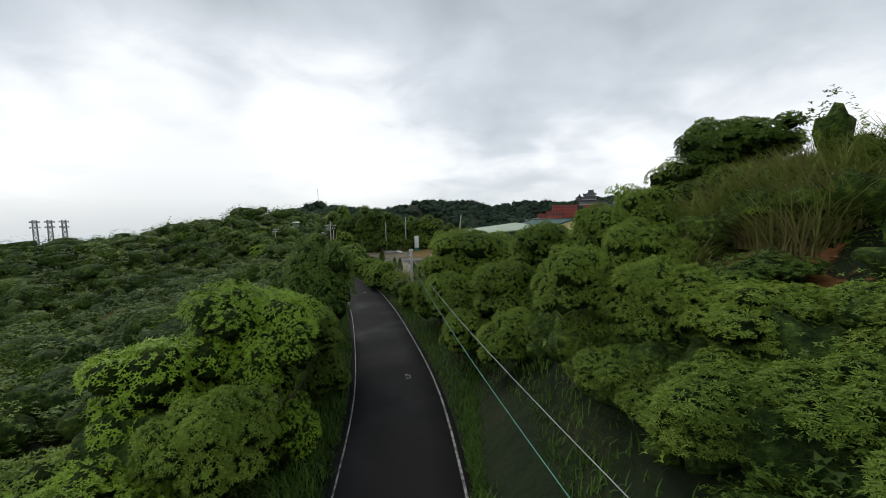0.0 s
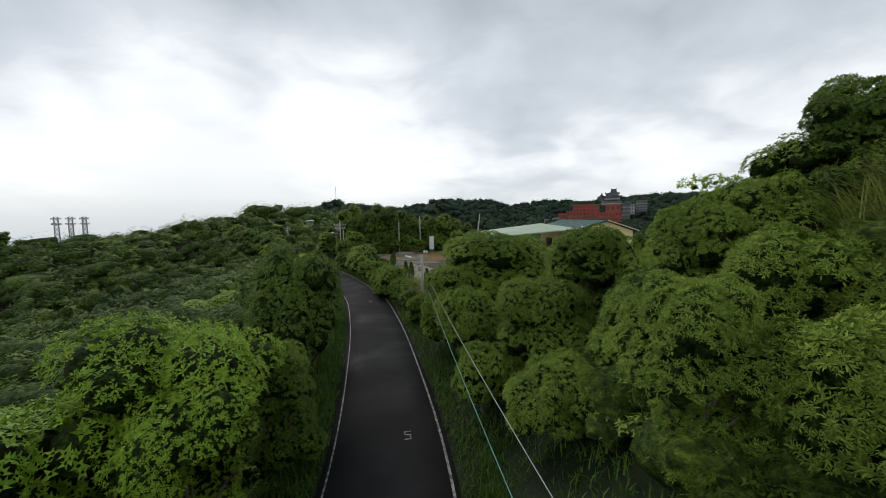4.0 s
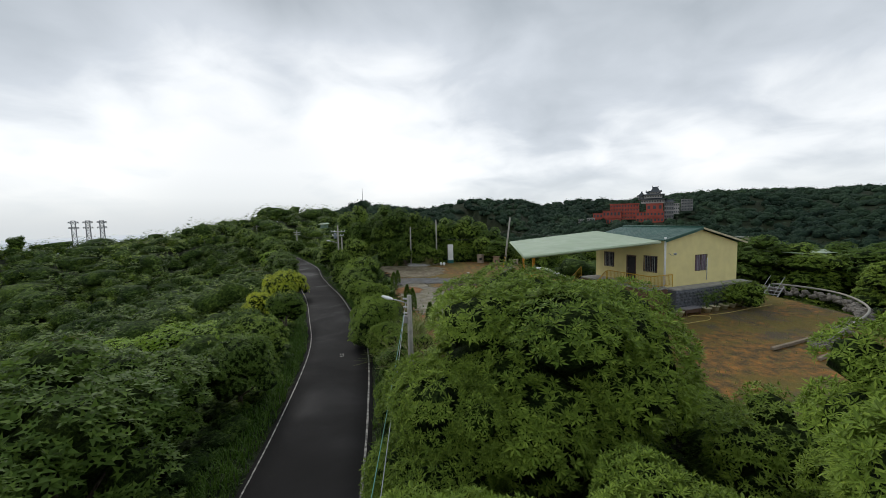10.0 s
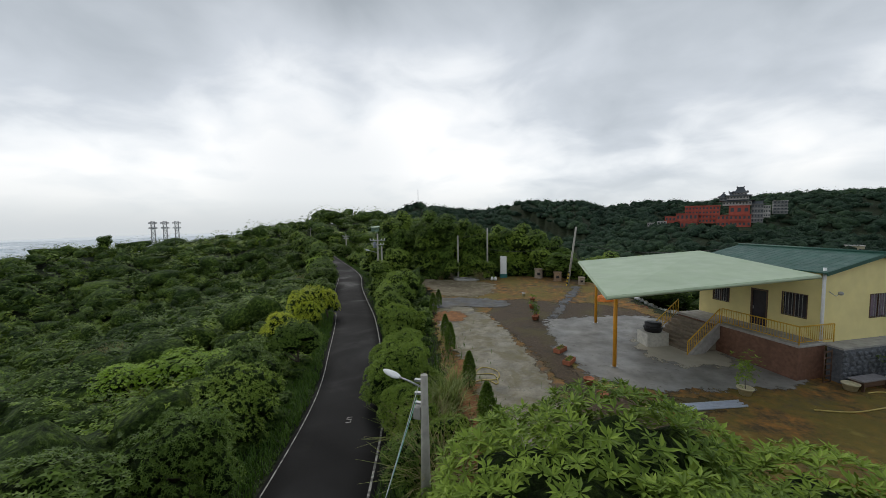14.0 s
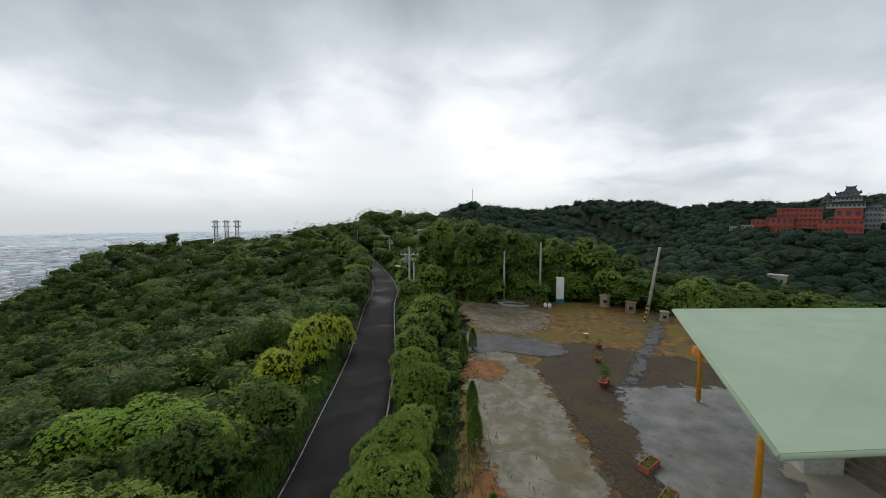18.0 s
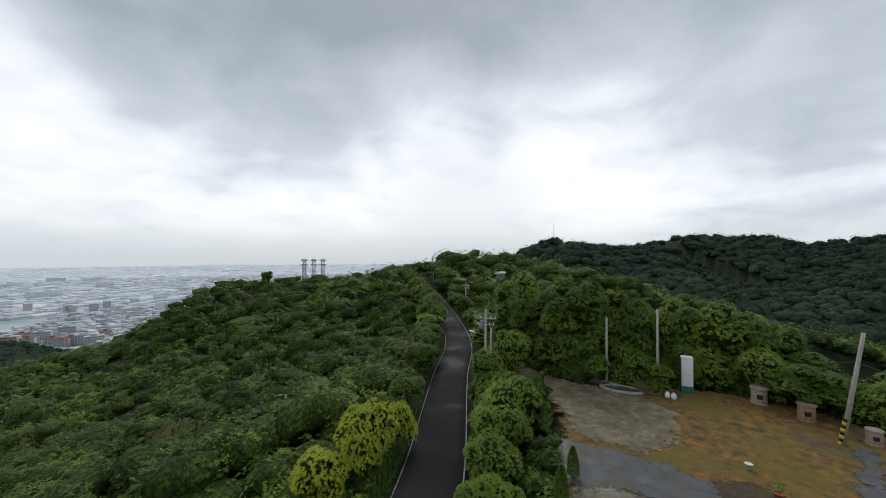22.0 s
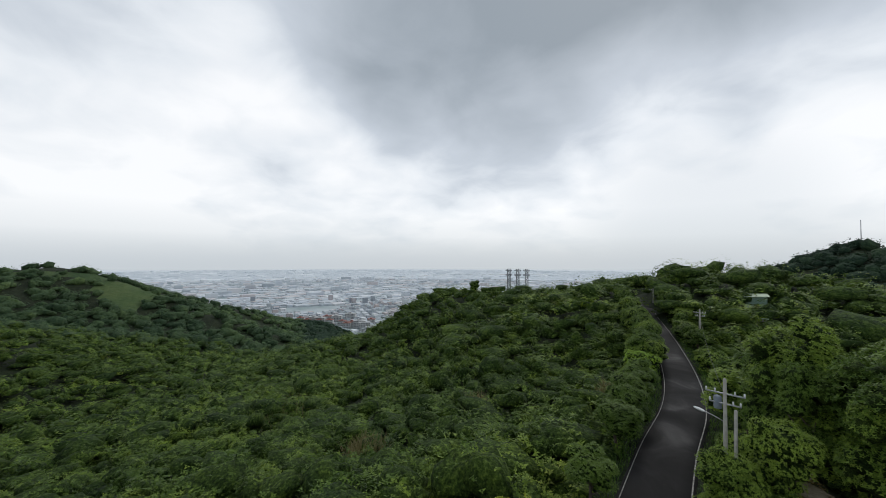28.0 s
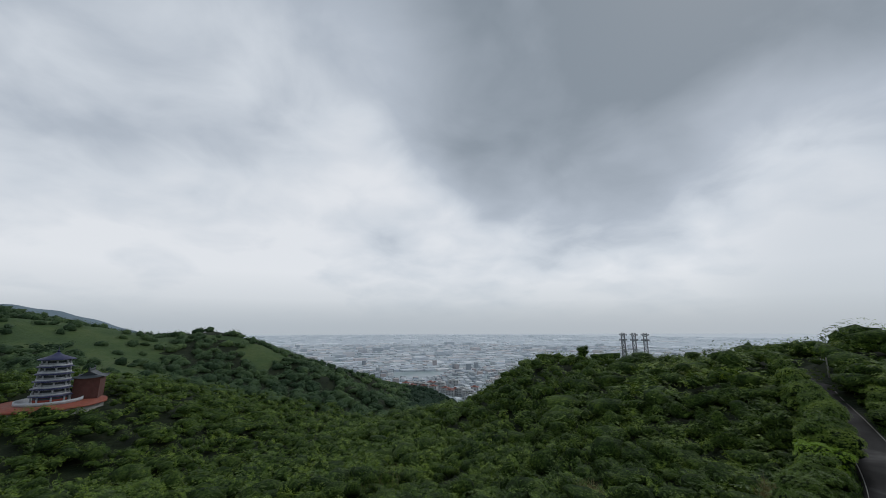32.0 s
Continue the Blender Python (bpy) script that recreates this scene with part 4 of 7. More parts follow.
# right of the road, up the bank, and the thicket before the house
for kind, x, y, wide, high in (("broad", 6.2, 8.4, 1.8, 1.9), ("broad", 7.6, 6.8, 1.9, 1.9), ("broad", 7.8, 10.0, 1.8, 2.0), ("broad", 5.2, 10.6, 1.4, 1.8), ("broad", 9.0, 7.6, 1.7, 1.8), ("broad", 6.2, 12.0, 1.7, 3.2), ("broad", 4.5, 13.2, 1.3, 4.4),
                               ("broad", 3.4, 17.6, 1.7, 2.6), ("broad", 5.8, 17.4, 1.7, 3.0), ("broad", 7.6, 15.0, 1.7, 3.0), ("shade", 7.2, 19.4, 2.0, 3.4), ("broad", 8.2, 21.4, 2.1, 4.0), ("broad", 10.3, 20.2, 1.9, 3.5), ("broad", 12.7, 17.8, 1.5, 2.5), ("broad", 11.8, 21.4, 1.7, 3.6),
                               ("broad", 1.2, 21.4, 1.6, 3.4), ("broad", 3.6, 21.2, 1.9, 4.8), ("broad", 5.7, 23.2, 1.8, 6.2), ("broad", 6.9, 25.4, 1.9, 5.4), ("broad", 0.8, 25.0, 2.0, 4.6), ("broad", 3.4, 25.2, 2.0, 4.2), ("broad", 5.6, 33.0, 1.9, 3.6), ("grand", 2.2, 31.4, 3.8, 6.7),
                               ("broad", 10.4, 26.0, 2.0, 3.6), ("broad", 12.8, 27.6, 2.4, 4.0), ("broad", 14.5, 24.6, 2.0, 3.0), ("broad", -0.4, 29.0, 2.1, 5.4), ("small", 7.4, 29.4, 2.0, 2.8), ("broad", 8.0, 26.4, 2.0, 3.0),
                               ("broad", 6.2, 35.0, 1.8, 1.9), ("broad", 4.0, 36.2, 1.4, 1.5), ("broad", 8.4, 35.0, 1.6, 1.7), ("shade", 9.0, 11.8, 1.5, 1.6), ("broad", 7.0, 4.5, 1.8, 2.6), ("broad", 10.6, 30.2, 2.4, 2.6), ("small", 14.0, 29.0, 2.6, 3.2), ("small", 18.0, 31.0, 2.6, 3.0),
                               ("crest", 12.2, 19.5, 1.15, 5.2), ("crest", 13.4, 19.4, 1.35, 5.0), ("crest", 14.6, 18.9, 1.5, 5.0), ("crest", 15.8, 19.3, 1.3, 4.9), ("airy", 11.2, 23.2, 1.5, 5.6), ("airy", 9.9, 22.6, 1.1, 4.2), ("broad", 12.6, 21.2, 1.7, 5.2), ("broad", 14.4, 21.6, 1.8, 5.4), ("crest", 13.8, 20.2, 1.5, 6.2), ("broad", 9.1, 18.2, 1.6, 4.1), ("bright", 10.6, 17.6, 1.3, 1.8),
                               ("bright", 12.0, 22.0, 1.8, 3.0), ("bright", 9.4, 23.4, 1.7, 2.8), ("bright", 11.2, 13.8, 1.2, 1.2), ("broad", 7.6, 24.6, 2.0, 3.0), ("dark", 11.6, 18.2, 1.1, 2.6), ("broad", 7.0, 17.8, 1.5, 4.8)):
    plant(kind, x, y, wide, high)
# between the road and the yard
for kind, x, y, wide, high in (("broad", -3.0, 35.4, 1.4, 2.6), ("shade", -4.5, 39.4, 1.2, 2.3), ("broad", -2.5, 37.0, 1.1, 2.0), ("small", -3.4, 40.8, 0.9, 1.7), ("broad", -5.0, 41.4, 1.2, 2.4), ("broad", -6.2, 42.6, 1.5, 2.8), ("broad", -7.5, 45.4, 2.1, 3.6), ("broad", -8.7, 48.2, 1.9, 3.3), ("broad", -11.2, 54.5, 1.8, 3.2), ("broad", -13.0, 57.5, 1.8, 3.0),
                               ("broad", -14.9, 61.0, 2.0, 3.4), ("broad", -16.2, 64.0, 2.2, 3.9), ("broad", -17.2, 67.0, 2.8, 4.9), ("broad", -19.6, 69.4, 2.3, 4.4), ("shade", -20.0, 72.0, 1.8, 3.2), ("small", -9.6, 51.0, 1.6, 2.6), ("broad", 20.4, 53.2, 1.5, 2.5), ("dark", -34.2, 77.6, 2.0, 4.6), ("dark", -37.6, 82.0, 2.2, 5.0), ("dark", -40.9, 86.6, 2.2, 5.2), ("bright", -45.6, 92.6, 2.4, 4.4), ("bright", -48.4, 95.6, 2.2, 4.0), ("shade", -52.0, 99.5, 2.2, 4.4), ("broad", -21.4, 71.4, 1.7, 4.7), ("broad", -22.9, 75.2, 1.5, 4.4), ("broad", -20.2, 74.0, 1.8, 5.2), ("shade", -24.6, 77.4, 1.3, 3.4), ("shade", -14.4, 78.3, 1.8, 4.0), ("broad", -13.4, 77.0, 1.2, 3.0), ("small", -8.4, 78.0, 1.1, 2.8), ("broad", -20.9, 70.4, 1.5, 5.6), ("broad", -10.9, 79.8, 1.8, 4.4), ("broad", -16.6, 78.6, 1.9, 4.4)):
    plant(kind, x, y, wide, high)
# behind the yard
gen = np.random.default_rng(99)
for i in range(34):
    t = i / 33
    x, y = -22 + 32 * t + gen.normal(0, 1.0), 80.5 + 3.5 * math.sin(t * 3.0) + gen.normal(0, 1.4)
    plant(("shade", "small", "dark", "broad")[i % 4], x, y, gen.uniform(1.7, 2.7), gen.uniform(3.4, 5.2) + (2.0 if x < -7 else 0.0))
for kind, x, y, wide, high in (("shade", -14.5, 79.0, 1.8, 3.6), ("broad", -11.5, 79.2, 1.6, 3.0), ("shade", -9.8, 80.5, 1.6, 3.6), ("small", -17.5, 79.4, 1.9, 3.4), ("shade", -20.6, 72.8, 1.8, 3.0), ("shade", -22.0, 73.5, 1.6, 2.6), ("broad", -18.4, 70.4, 1.6, 2.8)):
    plant(kind, x, y, wide, high)
for i in range(24):
    t = i / 23
    x, y = -34 + 31 * t + gen.normal(0, 0.8), 83.5 + 3.0 * math.sin(t * 9) + gen.normal(0, 1.0)
    if abs(float(road_frame(x, y)[0][0])) > 5:
        plant("tall", x, y, gen.uniform(2.4, 3.6), gen.uniform(9.0, 12.5) * (0.75 if t < 0.3 else 1.0))
for i in range(10):
    x, y = -3 + i * 2.4 + gen.normal(0, 0.6), 84 + gen.normal(0, 1.2)
    plant("tall", x, y, gen.uniform(2.2, 3.2), gen.uniform(5.0, 7.0))
for x, y, wide, high in ((25, 68.5, 3.0, 7.5), (28.5, 65.5, 3.2, 8.5), (32, 63, 3.2, 8.0), (36, 60, 3.4, 8.5), (31, 69, 3.4, 9.0), (40, 56, 3.4, 8.0), (21.5, 71.5, 3.0, 7.0), (35.5, 66, 3.4, 9.0), (33, 55, 2.8, 6.5), (32, 48, 2.6, 6.0)):
    plant("tall", x, y, wide, high)
# hugging the road further on
for i in range(44):
    k = 175 + int(i * 1.75)
    side = -1 if i % 2 else 1
    q = ROAD_LINE[min(k, 255), :2] + ROAD_SIDE[min(k, 255)] * side * gen.uniform(4.0, 5.2)
    if float(inside(q[0], q[1], YARD)[0]) < -1.5:
        plant(("shade", "small", "broad", "shade")[i % 4], float(q[0]), float(q[1]), gen.uniform(1.4, 2.2), gen.uniform(2.4, 4.4))
# arching over the left edge past the bend
for i in range(15):
    k = 182 + int(i * 2.9)
    q = ROAD_LINE[k, :2] - ROAD_SIDE[k] * gen.uniform(3.0, 3.8)
    plant(("broad", "shade", "dark", "shade")[i % 4], float(q[0]), float(q[1]), gen.uniform(1.8, 2.6), gen.uniform(4.4, 5.6))

# ---------------------------------------------------------------- shapes


def add_box(bm, lo, hi, bevel=0.0):
    vs = [bm.verts.new((lo[0] if i & 1 == 0 else hi[0], lo[1] if i & 2 == 0 else hi[1], lo[2] if i & 4 == 0 else hi[2])) for i in range(8)]
    fs = [bm.faces.new([vs[k] for k in f]) for f in ((0, 2, 3, 1), (4, 5, 7, 6), (0, 1, 5, 4), (2, 6, 7, 3), (0, 4, 6, 2), (1, 3, 7, 5))]
    if bevel:
        es = list({e for f in fs for e in f.edges})
        bmesh.ops.bevel(bm, geom=es, offset=bevel, segments=1, affect="EDGES")
    return vs


def boxed(lo, hi, bevel=0.0):
    bm = bmesh.new()
    add_box(bm, lo, hi, bevel)
    return bm


def add_tube(bm, pts, radius, sides=8, caps=True):
    """A tube along points; radius may be one number or one for each point."""
    pts = [Vector(p) for p in pts]
    radii = [radius] * len(pts) if isinstance(radius, (int, float)) else radius
    rings = []
    for i, (p, r) in enumerate(zip(pts, radii)):
        d = (pts[min(i + 1, len(pts) - 1)] - pts[max(i - 1, 0)]).normalized()
        a = Vector((0, 0, 1)) if abs(d.z) < 0.9 else Vector((1, 0, 0))
        u = a.cross(d).normalized()
        w = d.cross(u)
        rings.append([bm.verts.new(p + (u * math.cos(k / sides * 6.2832) + w * math.sin(k / sides * 6.2832)) * r) for k in range(sides)])
    for a, b in zip(rings[:-1], rings[1:]):
        for k in range(sides):
            bm.faces.new((a[k], a[(k + 1) % sides], b[(k + 1) % sides], b[k])).smooth = True
    if caps:
        bm.faces.new(rings[0][::-1])
        bm.faces.new(rings[-1])


def tube(pts, radius, sides=8):
    bm = bmesh.new()
    add_tube(bm, pts, radius, sides)
    return bm


def lathe(profile, sides=20):
    """A turned shape from (radius, height) pairs."""
    bm = bmesh.new()
    rings = []
    for r, z in profile:
        rings.append([bm.verts.new((math.cos(k / sides * 6.2832) * r, math.sin(k / sides * 6.2832) * r, z)) for k in range(sides)])
    for a, b in zip(rings[:-1], rings[1:]):
        for k in range(sides):
            bm.faces.new((a[k], a[(k + 1) % sides], b[(k + 1) % sides], b[k])).smooth = True
    bm.faces.new(rings[0][::-1])
    bm.faces.new(rings[-1])
    return bm


def slab(poly, thick):
    """A plate under a polygon of 3D corners."""
    bm = bmesh.new()
    top = [bm.verts.new(p) for p in poly]
    low = [bm.verts.new((p[0], p[1], p[2] - thick)) for p in poly]
    bm.faces.new(top)
    bm.faces.new(low[::-1])
    for i in range(len(poly)):
        j = (i + 1) % len(poly)
        bm.faces.new((top[i], low[i], low[j], top[j]))
    return bm


def frayed(mat):
    """The same covering, crumbling away towards its outline."""
    mat = mat.copy()
    t = mat.node_tree
    out = t.nodes["Material Output"]
    edge = t.nodes.new("ShaderNodeAttribute")
    edge.attribute_name = "edge"
    co = t.nodes.new("ShaderNodeTexCoord")
    noise = t.nodes.new("ShaderNodeTexNoise")
    noise.inputs["Scale"].default_value, noise.inputs["Detail"].default_value, noise.inputs["Roughness"].default_value = 1.1, 8.0, 0.72
    t.links.new(co.outputs["Object"], noise.inputs["Vector"])
    n1 = t.nodes.new("ShaderNodeMath")
    n1.operation = "MULTIPLY_ADD"
    t.links.new(noise.outputs[0], n1.inputs[0])
    n1.inputs[1].default_value, n1.inputs[2].default_value = 5.2, -2.6
    n2 = t.nodes.new("ShaderNodeMath")
    n2.operation = "MULTIPLY_ADD"
    t.links.new(edge.outputs["Fac"], n2.inputs[0])
    n2.inputs[1].default_value = 1.5
    t.links.new(n1.outputs[0], n2.inputs[2])
    n3 = t.nodes.new("ShaderNodeMapRange")
    t.links.new(n2.outputs[0], n3.inputs[0])
    n3.inputs[1].default_value, n3.inputs[2].default_value = -0.1, 0.25
    clear, mx = t.nodes.new("ShaderNodeBsdfTransparent"), t.nodes.new("ShaderNodeMixShader")
    t.links.new(n3.outputs[0], mx.inputs[0])
    t.links.new(clear.outputs[0], mx.inputs[1])
    t.links.new(t.nodes["Principled BSDF"].outputs[0], mx.inputs[2])
    t.links.new(mx.outputs[0], out.inputs[0])
    return mat


FRAYED = {}


def wavy_patch(name, poly, lift, mat, label, parent, seed, rough_edge=0.35, step=0.45):
    """A ground covering with an uneven, crumbling outline that lies on the yard."""
    if mat.name not in FRAYED:
        FRAYED[mat.name] = frayed(mat)
    poly = [tuple(p) for p in smooth_line([(*p, 0) for p in poly + poly[:1]], 90)[:-1, :2]]
    px, py = [p[0] for p in poly], [p[1] for p in poly]
    xs, ys = np.arange(min(px) - 0.9, max(px) + 0.9, step), np.arange(min(py) - 0.9, max(py) + 0.9, step)
    x, y = np.meshgrid(xs, ys, indexing="ij")
    x, y = x.ravel(), y.ravel()
    d = inside(x, y, poly)
    n = len(ys)
    i = (np.arange(len(xs) - 1)[:, None] * n + np.arange(n - 1)[None]).ravel()
    q = np.stack([i, i + n, i + n + 1, i + 1], 1)
    q = q[(d[q] > -0.85).any(1)]
    me = mesh_of(name, np.stack([x, y, land(x, y) + lift], 1), q, FRAYED[mat.name], True)
    me.attributes.new("edge", "FLOAT", "POINT").data.foreach_set("value", d.astype(np.float32))
    bm = bmesh.new()
    bm.from_mesh(me)
    bmesh.ops.delete(bm, geom=[v for v in bm.verts if not v.link_faces], context="VERTS")
    bm.to_mesh(me)
    bm.free()
    return part(name, me, None, parent, label)


YELLOW = plain("yellow_wall_paint", (0.80, 0.70, 0.33), 0.6, scale=1.1, spread=0.06, bump=0.08, grime=(0.62, 0.53, 0.25))
ROOF_GREEN = plain("dark_green_sheet_roof", (0.022, 0.085, 0.062), 0.45, scale=0.8, spread=0.15, bump=0.05)
CANOPY = plain("pale_green_sheet_roof", (0.36, 0.45, 0.31), 0.5, scale=0.5, spread=0.06, bump=0.04, grime=(0.30, 0.38, 0.26))
ORANGE = plain("orange_yellow_paint", (0.62, 0.27, 0.015), 0.5, scale=5, spread=0.12)
RAIL = plain("yellow_rail_paint", (0.60, 0.36, 0.02), 0.5, scale=6, spread=0.15)
STEEL = plain("galvanised_steel", (0.42, 0.43, 0.44), 0.45, 0.6, scale=8)
WHITE = plain("white_plastic", (0.74, 0.75, 0.74), 0.5, scale=5, spread=0.05)
DARKWIN = plain("dark_window_glass", (0.035, 0.032, 0.045), 0.15, scale=3, bump=0.02, spec=0.5)
CURTAIN = plain("mauve_curtain", (0.20, 0.15, 0.20), 0.8, scale=9)
BROWN = plain("brown_door_frame", (0.10, 0.055, 0.035), 0.5, scale=7)
BRICKRED = plain("brown_tiled_wall", (0.17, 0.085, 0.055), 0.6, scale=5, spread=0.3)
GREYCON = plain("grey_concrete", (0.34, 0.33, 0.31), 0.8, scale=3, spread=0.2, bump=0.3)
POLECON = plain("pole_concrete", (0.36, 0.345, 0.305), 0.8, scale=4, spread=0.15, bump=0.3)
PALECON = plain("pale_concrete", (0.42, 0.385, 0.31), 0.75, scale=0.8, spread=0.12, bump=0.2, grime=(0.30, 0.27, 0.20))
STONE = plain("blue_grey_stone", (0.11, 0.12, 0.135), 0.65, scale=6, spread=0.4, bump=0.5)
RUBBLE = plain("grey_rubble", (0.22, 0.20, 0.175), 0.85, scale=5, spread=0.35, bump=0.5)
TERRA = plain("terracotta", (0.38, 0.13, 0.065), 0.7, scale=8)
BLACK = plain("black_rubber", (0.018, 0.018, 0.02), 0.5, scale=8)
TARP = plain("orange_tarpaulin", (0.70, 0.20, 0.03), 0.5, scale=5)
REDBRICK = plain("red_brick", (0.27, 0.085, 0.05), 0.8, scale=7, spread=0.3)
WOODOLD = plain("weathered_wood", (0.26, 0.21, 0.15), 0.8, scale=6, spread=0.3, bump=0.4)
HOSE = plain("yellow_hose", (0.52, 0.40, 0.12), 0.5, scale=8)
TEAL = plain("teal_paint", (0.03, 0.16, 0.15), 0.5, scale=5)
IVORY = plain("ivory_planter", (0.55, 0.50, 0.33), 0.6, scale=7)

# ---------------------------------------------------------------- the yard's coverings
wavy_patch("yard_soil", [(-3.4, 39), (-5.6, 46.5), (-9.0, 56), (-12.2, 65), (-14.4, 70), (-20.5, 75.5), (-24.0, 78.8), (-22.6, 80.0), (-18, 76.8), (-12.5, 77.0), (-7, 80.6), (1, 81.0), (5.4, 76.5), (8.6, 65.6), (12, 61.5), (19.5, 65.5), (25.5, 57), (26.8, 44.5), (21.5, 35.8), (12, 32.4), (6, 35.4), (1.5, 37.6)],
           0.03, SOIL, "mossy soil with rust-coloured patches", ground, 1, 0.5)
wavy_patch("gravel_drive", [(-0.4, 40.6), (1.2, 45.5), (-1.2, 52), (-3.8, 57), (-5.5, 61), (-4.6, 66), (-0.4, 66.5), (6.2, 65.5), (9, 60), (6, 56), (1.6, 50.5), (2.4, 47.8), (4.8, 47.2), (7.5, 47.6), (6.5, 45), (3.6, 41.4)],
           0.045, GRAVEL, "damp brown gravel drive", ground, 2, 0.6)
wavy_patch("yard_slab", [(-0.9, 39.6), (2.4, 40.4), (1.0, 45.4), (-1.4, 52), (-3.6, 56.8), (-5.6, 60.2), (-8.6, 63), (-10.6, 62.2), (-9.4, 58), (-6.0, 50.5), (-3.2, 44)], 0.06, CONCRETE, "worn concrete slab with mossy stains", ground, 3, 0.5)
wavy_patch("wet_slab", [(-12.8, 65.5), (-12.2, 62.8), (-10.6, 61.2), (-7.5, 62.6), (-4.2, 63), (-4.6, 65.6), (-8, 66.4)], 0.075, MUD, "wet blue-grey muddy patch", ground, 4, 0.6)
wavy_patch("earth_heap", [(-10.2, 57.2), (-7.2, 57.6), (-7.4, 59.8), (-9.6, 60.2)], 0.09, EARTH, "heap of rust-coloured earth", ground, 5, 0.7)
wavy_patch("bank_earth", [(-5.6, 47.2), (-4.0, 44), (-2.2, 39.5), (-1.6, 40), (-3.0, 44.8), (-5.2, 50)], 0.085, EARTH, "bare rust-coloured earth along the slab", ground, 6, 0.4)
wavy_patch("patio", [(-0.6, 59.8), (0.6, 53), (2.0, 49.2), (4.8, 47.9), (10.6, 49.4), (13.0, 51.2), (10, 58.5), (7.2, 62.6)], 0.07, PATIO, "wet grey concrete patio under the carport", ground, 7, 0.25)
wavy_patch("garden_path", [(-0.4, 60.2), (0.4, 60.0), (1.6, 66), (3.4, 75), (2.5, 75.2), (0.9, 67)], 0.08, MUD, "grey muddy garden path", ground, 8, 0.2)
wavy_patch("apron", [(5.5, 55.5), (5.7, 53.3), (7.2, 51.8), (10.4, 52.4), (10.6, 54.2), (8.8, 56.6), (6.5, 57)], 0.085, PALECON, "pale smooth concrete apron before the steps", ground, 9, 0.2)
wavy_patch("track", [(-12.4, 67.0), (-14.4, 70.4), (-20.6, 76.0), (-23.8, 79.0), (-22.6, 79.8), (-18, 76.6), (-13, 76.6), (-8, 75.5), (-6.5, 71), (-8, 67)], 0.05, PALEMUD, "pale trodden mud with grey patches where the track enters", ground, 12, 0.4)
wavy_patch("bare_bank", [(8.2, 10.4), (9.9, 10.2), (11.2, 12.4), (10.4, 13.9), (8.5, 13.4)], 0.06, EARTH, "bare orange earth of a slipped bank", ground, 10, 0.6)

# ---------------------------------------------------------------- the house (local u along the gable, v back from it)
HX, HY, HT = 14.0, 52.0, 29.5
house = thing("house", (HX, HY, 0), HT, "single-storey pale yellow house with a dark green sheet roof", "house")
FZ, EZL, EZR, AZ = 3.9, 7.6, 7.15, 8.45
LEN, WID, AU = 7.4, 8.7, 3.75


def gable_wall(v, t, holes):
    """A gable wall with window holes through it."""
    bm = bmesh.new()
    us = sorted({0, WID, AU, *[h[0] for h in holes], *[h[1] for h in holes]})
    zs = sorted({FZ - 0.3, EZR - 0.1, *[h[2] for h in holes], *[h[3] for h in holes]})
    for a, b in zip(us[:-1], us[1:]):
        for c, d in zip(zs[:-1], zs[1:]):
            if not any(h[0] <= a and b <= h[1] and h[2] <= c and d <= h[3] for h in holes):
                add_box(bm, (a, v, c), (b, v + t, d))
    zt = EZR - 0.1
    low, back = [], []
    for y in (v, v + t):
        row = [bm.verts.new((u, y, z)) for u, z in ((0, zt), (WID, zt), (AU, AZ - 0.06), (0, EZL - 0.05))]
        (low if y == v else back).extend(row)
    bm.faces.new(low)
    bm.faces.new(back[::-1])
    for i in range(4):
        bm.faces.new((low[i], back[i], back[(i + 1) % 4], low[(i + 1) % 4]))
    bmesh.ops.remove_doubles(bm, verts=bm.verts, dist=0.001)
    return bm


def side_wall(u, t, top, holes):
    bm = bmesh.new()
    vs = sorted({0.15, LEN - 0.15, *[h[0] for h in holes], *[h[1] for h in holes]})
    zs = sorted({FZ - 0.3, top, *[h[2] for h in holes], *[h[3] for h in holes]})
    for a, b in zip(vs[:-1], vs[1:]):
        for c, d in zip(zs[:-1], zs[1:]):
            if not any(h[0] <= a and b <= h[1] and h[2] <= c and d <= h[3] for h in holes):
                add_box(bm, (u, a, c), (u + t, b, d))
    bmesh.ops.remove_doubles(bm, verts=bm.verts[:], dist=0.0005)
    return bm


GWIN = (3.45, 4.8, 4.95, 6.2)
DOORS = [(2.75, 3.75, FZ, 6.15)]
PWINS = [(0.75, 1.95, 4.95, 6.2), (5.2, 6.3, 4.95, 6.2)]
part("gable_wall", gable_wall(0, 0.15, [GWIN]), YELLOW, house)
part("back_wall", gable_wall(LEN - 0.15, 0.15, []), YELLOW, house)
part("porch_wall", side_wall(0, 0.15, EZL - 0.06, DOORS + PWINS), YELLOW, house)
part("side_wall", side_wall(WID - 0.15, 0.15, EZR - 0.1, []), YELLOW, house)
part("floor_slab", boxed((0.16, 0.16, FZ - 0.12), (WID - 0.16, LEN - 0.16, FZ)), GREYCON, house)
